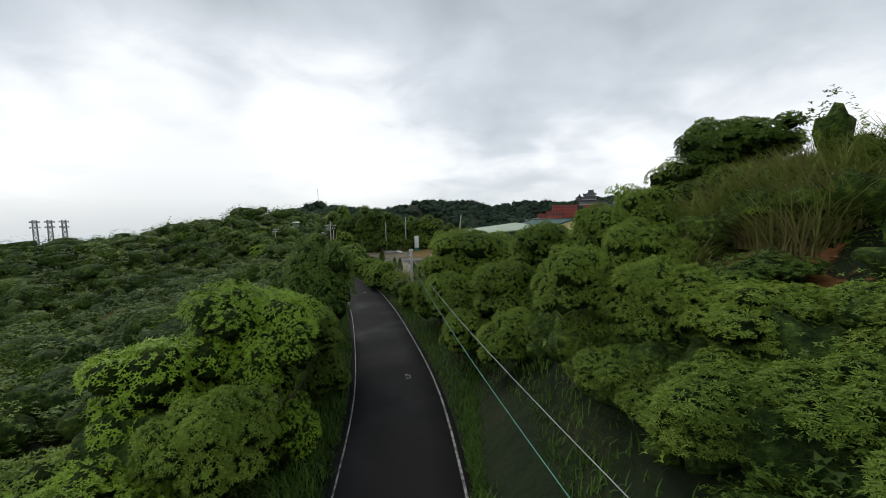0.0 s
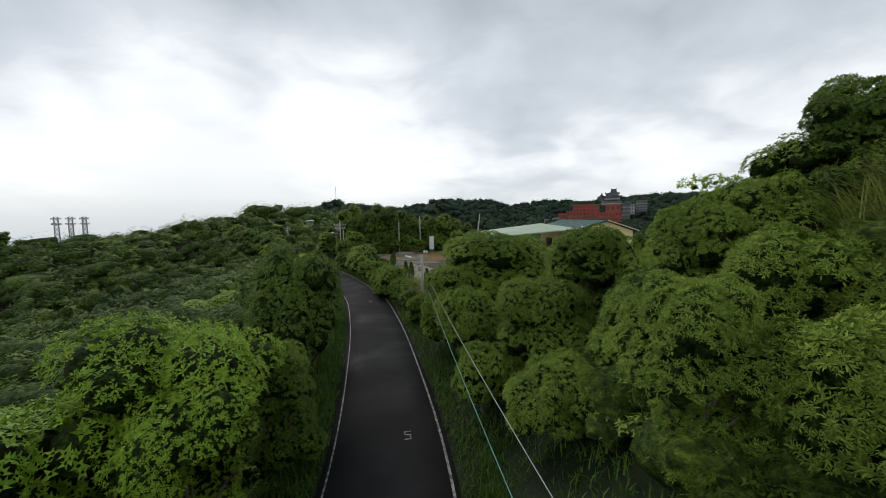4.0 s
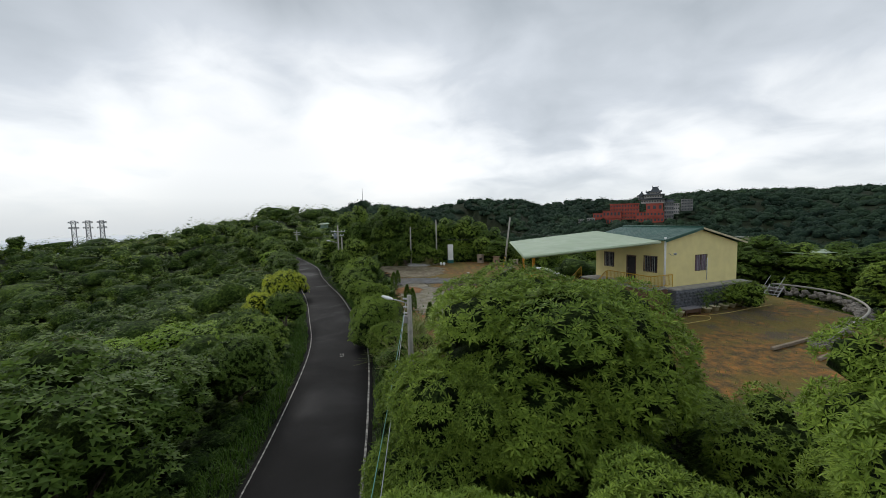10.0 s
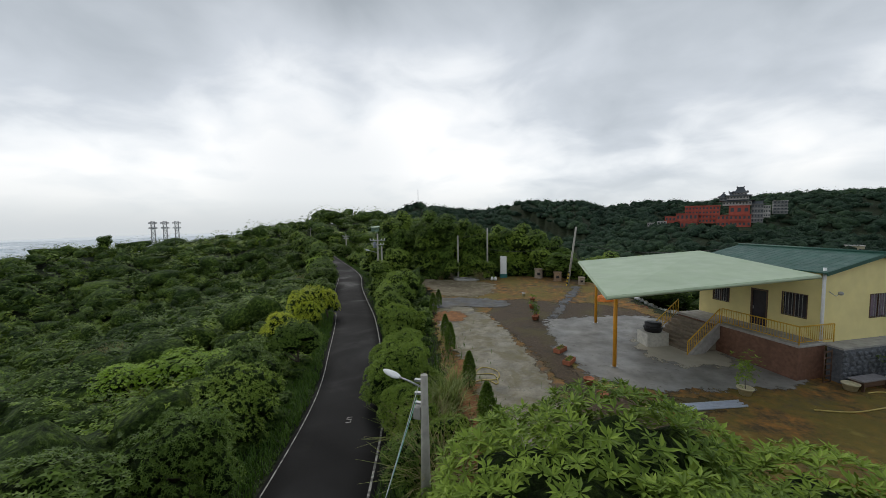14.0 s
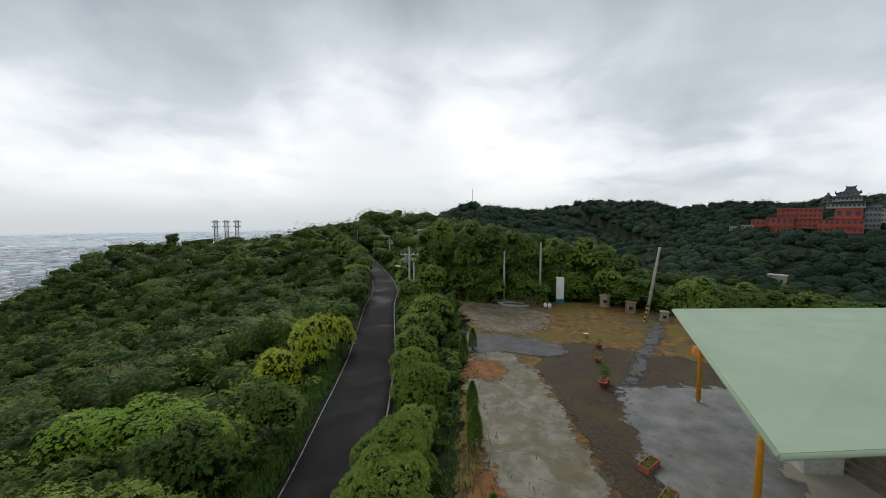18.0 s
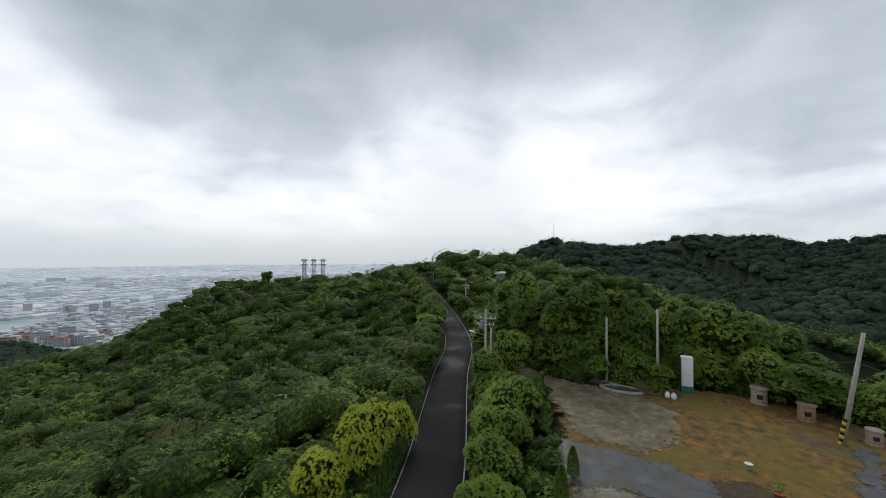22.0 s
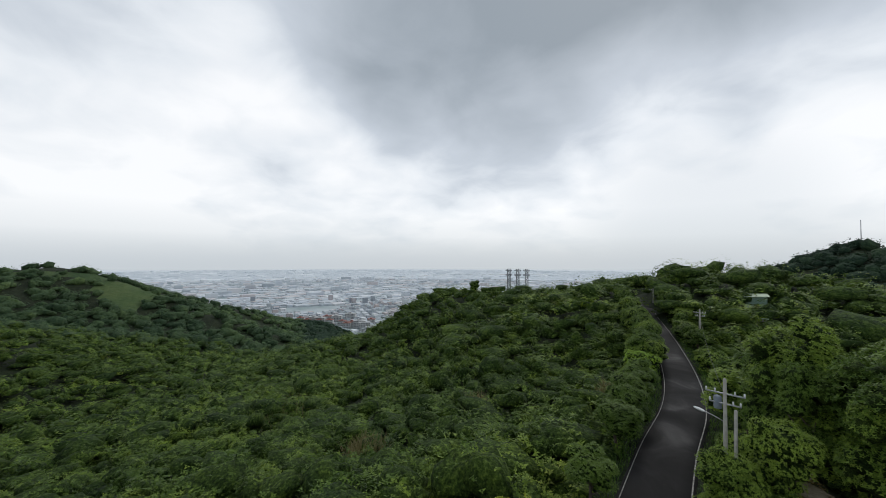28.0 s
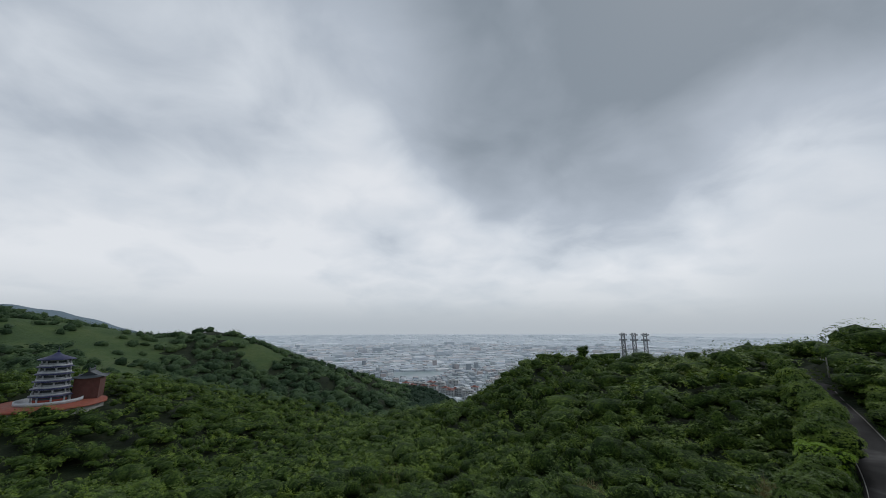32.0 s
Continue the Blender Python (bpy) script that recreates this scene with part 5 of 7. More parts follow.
# sheet roof in two planes with raised ribs
for name, (u0, z0), (u1, z1) in (("roof", (-0.45, EZL - 0.02), (AU, AZ)), ("roof", (AU, AZ), (WID + 0.75, EZR - 0.12))):
    bm = slab([(u0, -0.35, z0 + 0.06), (u1, -0.35, z1 + 0.06), (u1, LEN + 0.3, z1 + 0.06), (u0, LEN + 0.3, z0 + 0.06)], 0.06)
    sheet = part(name, bm, ROOF_GREEN, house)
    for k in range(22):
        v = -0.3 + k * (LEN + 0.55) / 21
        part("roof_rib", slab([(u0, v, z0 + 0.068), (u1, v, z1 + 0.068), (u1, v + 0.03, z1 + 0.068), (u0, v + 0.03, z0 + 0.068)], 0.01), ROOF_GREEN, sheet)
part("ridge_cap", tube([(AU, -0.38, AZ + 0.09), (AU, LEN + 0.33, AZ + 0.09)], 0.09, 6), ROOF_GREEN, house)
part("barge_board", slab([(-0.45, -0.39, EZL + 0.06), (AU, -0.39, AZ + 0.08), (AU, -0.355, AZ + 0.08), (-0.45, -0.355, EZL + 0.06)], 0.2), ROOF_GREEN, house)
part("barge_board", slab([(AU, -0.39, AZ + 0.08), (WID + 0.75, -0.39, EZR - 0.04), (WID + 0.75, -0.355, EZR - 0.04), (AU, -0.355, AZ + 0.08)], 0.16), plain("cream_trim", (0.55, 0.50, 0.32), 0.6), house)


def window(parent, lo, hi, axis, depth, glass, bars=6):
    """A barred window in a wall that runs along u (axis 0) or along v (axis 1)."""
    def rect(a, b, c, d, e, f):
        return boxed((a, c, e), (b, d, f)) if axis == 0 else boxed((c, a, e), (d, b, f))
    (a, e), (b, f) = lo, hi
    frame_ob = part("window", rect(a, b, depth + 0.06, depth + 0.08, e, f), glass, parent, "dark barred window with a mauve curtain")
    for p, q, r, s in ((a - 0.05, b + 0.05, e - 0.05, e), (a - 0.05, b + 0.05, f, f + 0.05), (a - 0.05, a, e, f), (b, b + 0.05, e, f), ((a + b) / 2 - 0.02, (a + b) / 2 + 0.02, e, f)):
        part("window_frame", rect(p, q, depth - 0.04, depth + 0.055, r, s), BROWN, frame_ob)
    for k in range(1, bars + 1):
        u = a + (b - a) * k / (bars + 1)
        part("window_bar", rect(u - 0.01, u + 0.01, depth - 0.075, depth - 0.055, e - 0.04, f + 0.04), STEEL, frame_ob)
    return frame_ob


window(house, (GWIN[0], GWIN[2]), (GWIN[1], GWIN[3]), 0, 0.02, CURTAIN)
for a, b, c, d in PWINS:
    window(house, (a, c), (b, d), 1, 0.02, DARKWIN)
door = part("door", boxed((0.05, 2.8, FZ), (0.10, 3.7, 6.1)), DARKWIN, house, "dark glazed entrance door")
for a, b, c, d in ((2.75, 2.83, FZ, 6.15), (3.67, 3.75, FZ, 6.15), (2.83, 3.67, 6.05, 6.15)):
    part("door_frame", boxed((-0.03, a, c), (0.06, b, d)), BROWN, door)
part("door_handle", tube([(-0.02, 3.58, 4.85), (-0.02, 3.58, 5.05)], 0.018), STEEL, door)
part("downpipe", tube([(-0.12, -0.06, 7.85), (-0.12, -0.06, 2.3)], 0.075, 10), WHITE, house, "pale grey plastic downpipe")
part("downpipe", tube([(4.72, -0.10, 5.95), (4.72, -0.11, 4.1)], 0.035, 8), WHITE, house)
lamp_arm = part("wall_lamp", tube([(0.35, 0.0, 6.55), (0.45, -0.25, 6.35), (0.6, -0.32, 6.5)], 0.02, 6), STEEL, house)
bm = lathe([(0.03, 0), (0.10, 0.03), (0.12, 0.14), (0.05, 0.2)], 12)
part("lamp_head", bm, STEEL, lamp_arm).matrix_basis = pose(0.6, -0.36, 6.4)

# ---------------------------------------------------------------- carport
carport = thing("carport", (0, 0, 0), 0, "pale green sheet carport roof on orange posts", "carport")
CA, CB, CC, CD = Vector((2.15, 59.8, 7.15)), Vector((2.65, 45.8, 7.05)), Vector((13.1, 50.7, 7.62)), Vector((10.6, 59.5, 8.12))
sheet = part("canopy_roof", slab([CA, CB, CC, CD], 0.05), CANOPY, carport)
for a, b in ((CA, CB), (CB, CC), (CC, CD), (CD, CA)):
    part("fascia", tube([a - Vector((0, 0, 0.10)), b - Vector((0, 0, 0.10))], 0.085, 4), CANOPY, carport)
for s in (0.2, 0.5, 0.8):
    a, b = CB.lerp(CA, s), CC.lerp(CD, s)
    part("rafter", tube([a - Vector((0, 0, 0.16)), b - Vector((0, 0, 0.16))], 0.07, 4), ORANGE, carport)
for x, y, top in ((3.7, 50.6, 7.0), (3.5, 59.6, 7.0)):
    z = float(land(np.array([x]), np.array([y]))[0])
    post = part("post", tube([(x, y, z + 0.05), (x, y, top)], 0.11, 12), ORANGE, carport, "orange-yellow round steel post")
    part("base_plate", boxed((x - 0.18, y - 0.18, z + 0.05), (x + 0.18, y + 0.18, z + 0.1)), STEEL, post)

# ---------------------------------------------------------------- porch, steps and railings
porch = thing("porch", (HX, HY, 0), HT, "raised brown-tiled porch before the door", "porch")
part("deck", boxed((-1.9, -0.25, FZ - 0.16), (-0.01, LEN, FZ - 0.02), 0.02), GREYCON, porch)
part("porch_face", boxed((-1.85, -0.2, 1.5), (-0.02, LEN - 0.05, FZ - 0.165)), BRICKRED, porch)
STAIR = plain("brown_grey_stair", (0.20, 0.165, 0.125), 0.8, scale=3, spread=0.25, bump=0.3)
steps = thing("steps", (HX, HY, 0), HT, "flight of brown-grey concrete steps up to the porch", "steps")
NS = 9
for k in range(NS):
    z = FZ - 0.04 - (k + 1) * 0.205
    u = -1.9 - (k + 1) * 0.25
    part("step", boxed((u, 4.3, 1.6), (u + 0.28 if k else -1.905, 7.4, z), 0.015), STAIR, steps)
part("flank_wall", slab([(-1.91, 4.08, FZ - 0.04), (-1.91, 4.29, FZ - 0.04), (-4.15, 4.29, 2.0), (-4.15, 4.08, 2.0)], 0.9), GREYCON, steps, "grey rendered flank wall")


def railing(name, a, b, height, mat, label, n):
    """A railing of top and bottom rails with upright bars between two foot points."""
    root = thing(name, (HX, HY, 0), HT, label, "railing", "porch railings")
    a, b = Vector(a), Vector(b)
    up = Vector((0, 0, 1))
    part("top_rail", tube([a + up * height, b + up * height], 0.035, 6), mat, root)
    part("bottom_rail", tube([a + up * 0.12, b + up * 0.12], 0.022, 6), mat, root)
    for k in range(n + 1):
        p = a.lerp(b, k / n)
        post = k in (0, n)
        part("rail_post" if post else "rail_bar", tube([p + up * (-0.05 if post else 0.12), p + up * height], 0.032 if post else 0.014, 6), mat, root)


railing("railing", (-1.8, -0.18, FZ), (-1.8, 4.1, FZ), 0.95, RAIL, "yellow steel railing along the porch edge", 28)
railing("railing", (-1.8, -0.18, FZ), (0.6, -0.18, FZ), 0.95, RAIL, "yellow steel railing at the porch end", 16)
railing("stair_railing", (-1.85, 4.2, FZ), (-4.2, 4.2, 2.0), 0.9, RAIL, "yellow steel railing down the steps", 18)
railing("stair_railing", (-1.85, 7.35, FZ), (-4.2, 7.35, 2.0), 0.9, RAIL, "yellow steel railing down the far side of the steps", 18)

# stone retaining wall below the gable, of single stones
wall = thing("stone_wall", (HX, HY, 0), HT, "dark blue-grey dry stone retaining wall", "wall")
part("wall_core", boxed((-0.005, -1.0, 1.4), (WID + 0.4, -0.3, FZ - 0.2)), STONE, wall)
part("terrace", boxed((-0.005, -1.0, FZ - 0.195), (WID + 0.4, -0.01, FZ - 0.1)), GREYCON, wall)
gen = np.random.default_rng(5)
STONES = []
for s in range(5):
    bm = bmesh.new()
    bmesh.ops.create_icosphere(bm, subdivisions=1, radius=0.5)
    for v in bm.verts:
        v.co = Vector((v.co.x * gen.uniform(0.8, 1.1), v.co.y * 0.8, max(-0.42, min(0.42, v.co.z * gen.uniform(0.9, 1.3)))))
    me = bpy.data.meshes.new("stone")
    bm.to_mesh(me)
    bm.free()
    me.materials.append(STONE)
    STONES.append(me)
for row in range(8):
    u = -0.1
    while u < WID + 0.3:
        w = gen.uniform(0.3, 0.62)
        ob = part("stone", STONES[int(gen.integers(5))], None, wall)
        ob.matrix_basis = Matrix.LocRotScale((u + w / 2, -1.0, 1.72 + row * 0.25 + gen.normal(0, 0.02)), Euler((gen.normal(0, 0.1), 0, gen.normal(0, 0.1))), (w * 1.02, 0.28, 0.31))
        u += w

# metal rack against the wall's end, bench, pots along the wall
rack = thing("rack", (13.9, 51.2, 1.8), HT, "rusty slatted rack at the wall's end", "rack")
for x in (-0.25, 0.25):
    part("upright", tube([(x, 0, 0), (x, 0, 1.9)], 0.03, 6), BROWN, rack)
for k in range(6):
    part("slat", boxed((-0.25, -0.03, 0.15 + k * 0.32), (0.25, 0.03, 0.21 + k * 0.32)), BROWN, rack)
bench = thing("bench", (15.4, 50.9, 1.8), HT, "dark red wooden bench with a flat top", "bench")
part("bench_top", boxed((-0.9, -0.3, 0.62), (0.9, 0.3, 0.7), 0.01), plain("grey_board", (0.22, 0.21, 0.22), 0.6), bench)
part("apron", boxed((-0.8, -0.24, 0.35), (0.8, 0.24, 0.62)), BROWN, bench)
for x in (-0.75, 0.75):
    for y in (-0.22, 0.22):
        part("leg", boxed((x - 0.05, y - 0.05, 0), (x + 0.05, y + 0.05, 0.62)), BROWN, bench)


def pot_mesh(r, h, mat):
    bm = lathe([(r * 0.7, 0), (r * 0.95, h * 0.85), (r * 1.05, h * 0.86), (r * 1.05, h), (r * 0.9, h), (r * 0.85, h * 0.8), (0.01, h * 0.78)], 16)
    me = bpy.data.meshes.new("pot")
    bm.to_mesh(me)
    bm.free()
    me.materials.append(mat)
    return me


POTS = {"terra": pot_mesh(0.26, 0.34, TERRA), "ivory": pot_mesh(0.34, 0.36, IVORY)}


def sprig(radius, height, count, mat, seed, size=0.16):
    gen = np.random.default_rng(seed)
    p = gen.normal(0, 0.4, (count, 3)) * [radius, radius, height * 0.5] + [0, 0, height * 0.55]
    n = p - [0, 0, height * 0.2]
    v, q = rosettes(p, n, np.full(count, size), 6, gen, 0.35)
    return mesh_of("foliage", v, q, mat)


SPRIGS = [sprig(0.3, 0.5, 14, LEAF, 1), sprig(0.5, 1.4, 46, LEAF_DARK, 2, 0.2), sprig(0.55, 1.9, 60, LEAF, 3, 0.2)]


def potted(kind, x, y, plant_ix, label, scale=1.0):
    z = float(land(np.array([x]), np.array([y]))[0]) + 0.05
    root = thing("potted_plant", (x, y, z), (x * 77 + y * 31) % 360, label, "potted plant", "potted plants in the yard")
    root.scale = (scale, scale, scale)
    part("pot", POTS[kind], None, root)
    if plant_ix is not None:
        stem = part("stem", tube([(0, 0, 0.25), (0.03, 0.02, 0.6), (0.0, 0.03, 0.95 if plant_ix else 0.5)], 0.02, 5), BARK, root)
        part("foliage", SPRIGS[plant_ix], None, root).matrix_basis = pose(0, 0, 0.28)


for x, y, p in ((2.1, 47.9, None), (2.6, 46.3, 0), (-1.3, 59.4, 1), (-1.8, 63.3, 0), (-1.2, 59.9, 0), (-1.9, 66.2, 0), (5.2, 45.0, 0)):
    potted("terra", x, y, p, "round terracotta pot standing on the gravel")
for x, y, p in ((16.9, 51.6, 1), (17.8, 52.2, 1), (18.7, 52.7, 2), (19.6, 53.3, 2), (20.5, 53.8, 1), (14.4, 50.4, None), (9.3, 48.6, 2)):
    potted("ivory", x, y, p, "leafy shrub in an ivory pot by the stone wall")
for x, y, turn in ((0.7, 52.4, 62), (1.2, 50.6, 68)):
    z = float(land(np.array([x]), np.array([y]))[0]) + 0.05
    tray = thing("planter_trough", (x, y, z), turn, "oblong terracotta planter trough with small plants", "planter", "planter troughs")
    bm = bmesh.new()
    for lo, hi in (((-0.5, -0.22, 0), (0.5, 0.22, 0.05)), ((-0.5, -0.22, 0.05), (-0.45, 0.22, 0.26)), ((0.45, -0.22, 0.05), (0.5, 0.22, 0.26)), ((-0.45, -0.22, 0.05), (0.45, -0.18, 0.26)), ((-0.45, 0.18, 0.05), (0.45, 0.22, 0.26))):
        add_box(bm, lo, hi)
    part("trough", bm, TERRA, tray)
    part("soil", boxed((-0.445, -0.175, 0.05), (0.445, 0.175, 0.2)), SOIL, tray)
    for k in (-0.25, 0.2):
        part("foliage", SPRIGS[0], None, tray).matrix_basis = Matrix.LocRotScale((k, 0, 0.15), None, (0.5, 0.5, 0.6))
rag = thing("white_rag", (0.95, 51.5, 1.83), 20, "crumpled white cloth on the ground", "cloth")
bm = bmesh.new()
bmesh.ops.create_icosphere(bm, subdivisions=2, radius=0.28)
for v in bm.verts:
    v.co = Vector((v.co.x, v.co.y * 0.7, max(0, v.co.z * 0.35 + 0.07 * math.sin(v.co.x * 19) * math.cos(v.co.y * 23))))
part("cloth", bm, WHITE, rag)

# water tank on its plinth beside the steps
tank = thing("water_tank", (6.7, 55.3, 1.8), 20, "black round tub on a white concrete plinth", "tank")
part("plinth", boxed((-0.75, -0.6, 0), (0.75, 0.6, 1.15), 0.03), plain("pale_plinth", (0.52, 0.50, 0.45), 0.8), tank)
part("tub", lathe([(0.5, 1.15), (0.58, 1.4), (0.6, 1.42), (0.6, 1.48), (0.53, 1.48), (0.5, 1.25), (0.02, 1.24)], 20), BLACK, tank)
part("tub_rim", lathe([(0.42, 1.24), (0.5, 1.5), (0.52, 1.75), (0.3, 1.8), (0.02, 1.8)], 20), BLACK, tank)
# orange tarpaulin heap, brick pile, row of white bags
heap = thing("tarpaulin_heap", (5.2, 68.0, 2.05), 15, "heap of bricks under an orange tarpaulin", "tarpaulin")
bm = bmesh.new()
bmesh.ops.create_icosphere(bm, subdivisions=3, radius=1.0)
for v in bm.verts:
    k = 1 + 0.12 * math.sin(v.co.x * 9 + v.co.y * 5) * math.sin(v.co.y * 8)
    v.co = Vector((v.co.x * 0.95 * k, v.co.y * 0.7 * k, max(0.0, v.co.z) * 0.95 * k))
part("sheet", bm, TARP, heap)
pile = thing("brick_pile", (7.4, 66.5, 2.0), 10, "low pile of loose red bricks", "bricks")
gen = np.random.default_rng(8)
BRICK = boxed((-0.11, -0.055, -0.035), (0.11, 0.055, 0.035), 0.006)
brick_mesh = bpy.data.meshes.new("brick")
BRICK.to_mesh(brick_mesh)
BRICK.free()
brick_mesh.materials.append(REDBRICK)
for k in range(130):
    layer = k // 60
    x, y = gen.uniform(-1.5 + layer * 0.5, 1.5 - layer * 0.5), gen.uniform(-0.5 + layer * 0.2, 0.5 - layer * 0.2)
    part("brick", brick_mesh, None, pile).matrix_basis = pose(x, y, 0.06 + layer * 0.08, gen.normal(0, 12), gen.normal(0, 12), gen.uniform(0, 360))
SACK = []
for s in range(3):
    bm = bmesh.new()
    bmesh.ops.create_icosphere(bm, subdivisions=2, radius=0.5)
    for v in bm.verts:
        v.co = Vector((v.co.x * 1.0, v.co.y * 0.7, max(-0.2, v.co.z * 0.55 + 0.05 * math.sin(v.co.x * 9 + s))))
    me = bpy.data.meshes.new("sack")
    bm.to_mesh(me)
    bm.free()
    me.materials.append(WHITE)
    SACK.append(me)
for k in range(16):
    x, y = 6.2 + k * 0.42, 72.6 - k * 0.16 + gen.normal(0, 0.2)
    ob = new("sack", SACK[k % 3])
    ob.matrix_basis = Matrix.LocRotScale((x, y, float(land(np.array([x]), np.array([y]))[0]) + 0.2), Euler((0, 0, gen.uniform(0, 6))), (0.75, 0.7, 0.8))
    tagged(ob, "white plastic sack in a row on the grass", "sack", "row of white sacks")
# pipes on the lawn and the yellow hose
pipes = thing("pipe_bundle", (4.55, 45.8, 1.86), 23, "bundle of long blue-grey plastic pipes on the soil", "pipes")
PIPEGREY = plain("blue_grey_plastic", (0.40, 0.44, 0.52), 0.4, scale=5, spread=0.1)
for k in range(5):
    part("pipe", tube([(0.05 * (k % 3), k * 0.13 - 0.3, 0.06), (4.6 - 0.22 * (k % 2), k * 0.12 - 0.28, 0.06)], 0.055, 8), PIPEGREY, pipes)


def on_ground(pts, lift):
    z = land(np.array([p[0] for p in pts]), np.array([p[1] for p in pts]))
    return [(p[0], p[1], float(q) + lift) for p, q in zip(pts, z)]


for name, pts in (("garden_hose", [(-3.9, 44.0), (-3.9, 46.2), (-3.2, 47.0), (-2.5, 46.6), (-2.9, 47.8), (-3.9, 47.6), (-3.7, 48.6), (-2.8, 48.3), (-2.6, 47.3), (-3.4, 46.9)]),
                  ("garden_hose", [(11.5, 47.6), (13.0, 47.8), (14.6, 48.6), (15.9, 49.3), (16.4, 50.2), (15.6, 50.4), (14.9, 50.1)]),
                  ("garden_hose", [(3.3, 47.9), (4.2, 46.6), (4.6, 45.6)]), ("garden_hose", [(16.6, 50.6), (18.4, 51.4), (20.4, 52.6), (23, 54)])):
    line = smooth_line(on_ground(pts, 0.09), 40)
    tagged(part(name, tube([tuple(p) for p in line], 0.028, 6), HOSE), "yellow hose lying in loops on the ground", "hose", "garden hoses")

# ---------------------------------------------------------------- poles, lamps and wires


def ground_at(x, y):
    return float(land(np.array([x]), np.array([y]))[0])


def utility_pole(x, y, top, label, cross=(), lamp=None, box=False, lean=(0, 0), radius=0.13, twin=False):
    """A tapered concrete pole with cross-arms, insulators, a street lamp and a transformer as wanted."""
    z = ground_at(x, y)
    h = top - z
    root = thing("utility_pole", (x, y, z), 0, label, "utility pole", "utility poles")
    part("pole", tube([(0, 0, -0.3), (lean[0], lean[1], h)], [radius * 1.35, radius * 0.85], 12), POLECON, root)
    if twin:
        part("pole", tube([(0.45, 0.15, -0.3), (0.5, 0.15, h * 0.8)], [radius * 1.3, radius * 0.8], 12), POLECON, root)
    for k, (level, half, turn) in enumerate(cross):
        c, s = math.cos(radians(turn)), math.sin(radians(turn))
        arm = part("cross_arm", tube([(-half * c, -half * s, h - level), (half * c, half * s, h - level)], 0.05, 4), STEEL, root)
        for q in (-0.95, -0.5, 0.5, 0.95):
            bm = lathe([(0.025, 0), (0.06, 0.05), (0.04, 0.09), (0.06, 0.13), (0.03, 0.18)], 8)
            part("insulator", bm, WHITE, arm).matrix_basis = pose(q * half * c, q * half * s, h - level + 0.05)
    if lamp:
        level, length, turn, rise = lamp
        c, s = math.cos(radians(turn)), math.sin(radians(turn))
        arm = part("lamp_arm", tube([(0, 0, h - level), (length * 0.6 * c, length * 0.6 * s, h - level + rise * 0.7), (length * c, length * s, h - level + rise)], 0.028, 6), STEEL, root)
        bm = bmesh.new()
        bmesh.ops.create_icosphere(bm, subdivisions=2, radius=1)
        for v in bm.verts:
            v.co = Vector((v.co.x * 0.34, v.co.y * (0.14 - 0.04 * v.co.x), v.co.z * 0.085))
        part("lamp_head", bm, WHITE, arm, "white street lamp head").matrix_basis = pose((length + 0.24) * c, (length + 0.24) * s, h - level + rise + 0.05, 0, -12, turn)
    if box:
        part("transformer", lathe([(0.2, h - 1.9), (0.22, h - 1.85), (0.22, h - 1.2), (0.18, h - 1.15), (0.05, h - 1.1)], 12), plain("transformer_grey", (0.18, 0.21, 0.25), 0.5), root).matrix_basis = pose(-0.42, 0, 0)
    return root


near_pole = utility_pole(-3.3, 37.5, 6.08, "concrete pole with a white street lamp beside the road", lamp=(0.42, 0.95, 168, 0.18), radius=0.125)
for dz in (0.15, 0.55, 0.85):
    part("bracket", boxed((-0.3, -0.06, 6.08 - ground_at(-3.3, 37.5) - dz - 0.06), (0, 0.06, 6.08 - ground_at(-3.3, 37.5) - dz)), STEEL, near_pole)
part("control_box", boxed((-0.32, -0.12, 6.08 - ground_at(-3.3, 37.5) - 1.35), (-0.1, 0.12, 6.08 - ground_at(-3.3, 37.5) - 1.0), 0.01), GREYCON, near_pole)
utility_pole(-22.4, 72.6, 9.0, "twin concrete pole with cross-arms and a transformer", [(0.9, 1.0, 20), (1.5, 0.8, 20)], (2.6, 1.1, 200, 0.35), True, radius=0.105, twin=True)
utility_pole(-53.6, 116.0, 7.3, "far concrete pole with cross-arms", [(0.6, 1.0, 10), (1.2, 0.8, 10)], radius=0.14)
utility_pole(-12.75, 77.9, 8.5, "bare concrete pole in the thicket", radius=0.1)
utility_pole(-8.8, 78.9, 9.5, "bare concrete pole behind the yard", radius=0.1)
utility_pole(-78.0, 134.2, 8.9, "far concrete pole with cross-arms", [(0.6, 1.0, 10)], radius=0.14)
leaning = utility_pole(1.7, 75.2, 9.6, "leaning pole with black and yellow bands at its foot", lean=(0.9, -0.6), radius=0.115)
STRIPE = plain("hazard_yellow", (0.62, 0.45, 0.02), 0.5)
for k in range(8):
    t0, t1 = 0.01 + k * 0.03, 0.01 + (k + 1) * 0.03
    hh = 9.6 - ground_at(1.7, 75.2)
    part("hazard_band", tube([(0.9 * t0, -0.6 * t0, hh * t0), (0.9 * t1, -0.6 * t1, hh * t1)], 0.165, 12), BLACK if k % 2 else STRIPE, leaning)


def wire(name, a, b, sag, mat, r, label):
    a, b = Vector(a), Vector(b)
    pts = [a.lerp(b, t) - Vector((0, 0, 4 * sag * t * (1 - t))) for t in np.linspace(0, 1, 24)]
    ob = part(name, tube(pts, r, 5), mat)
    return tagged(ob, label, "cable", "overhead cables")


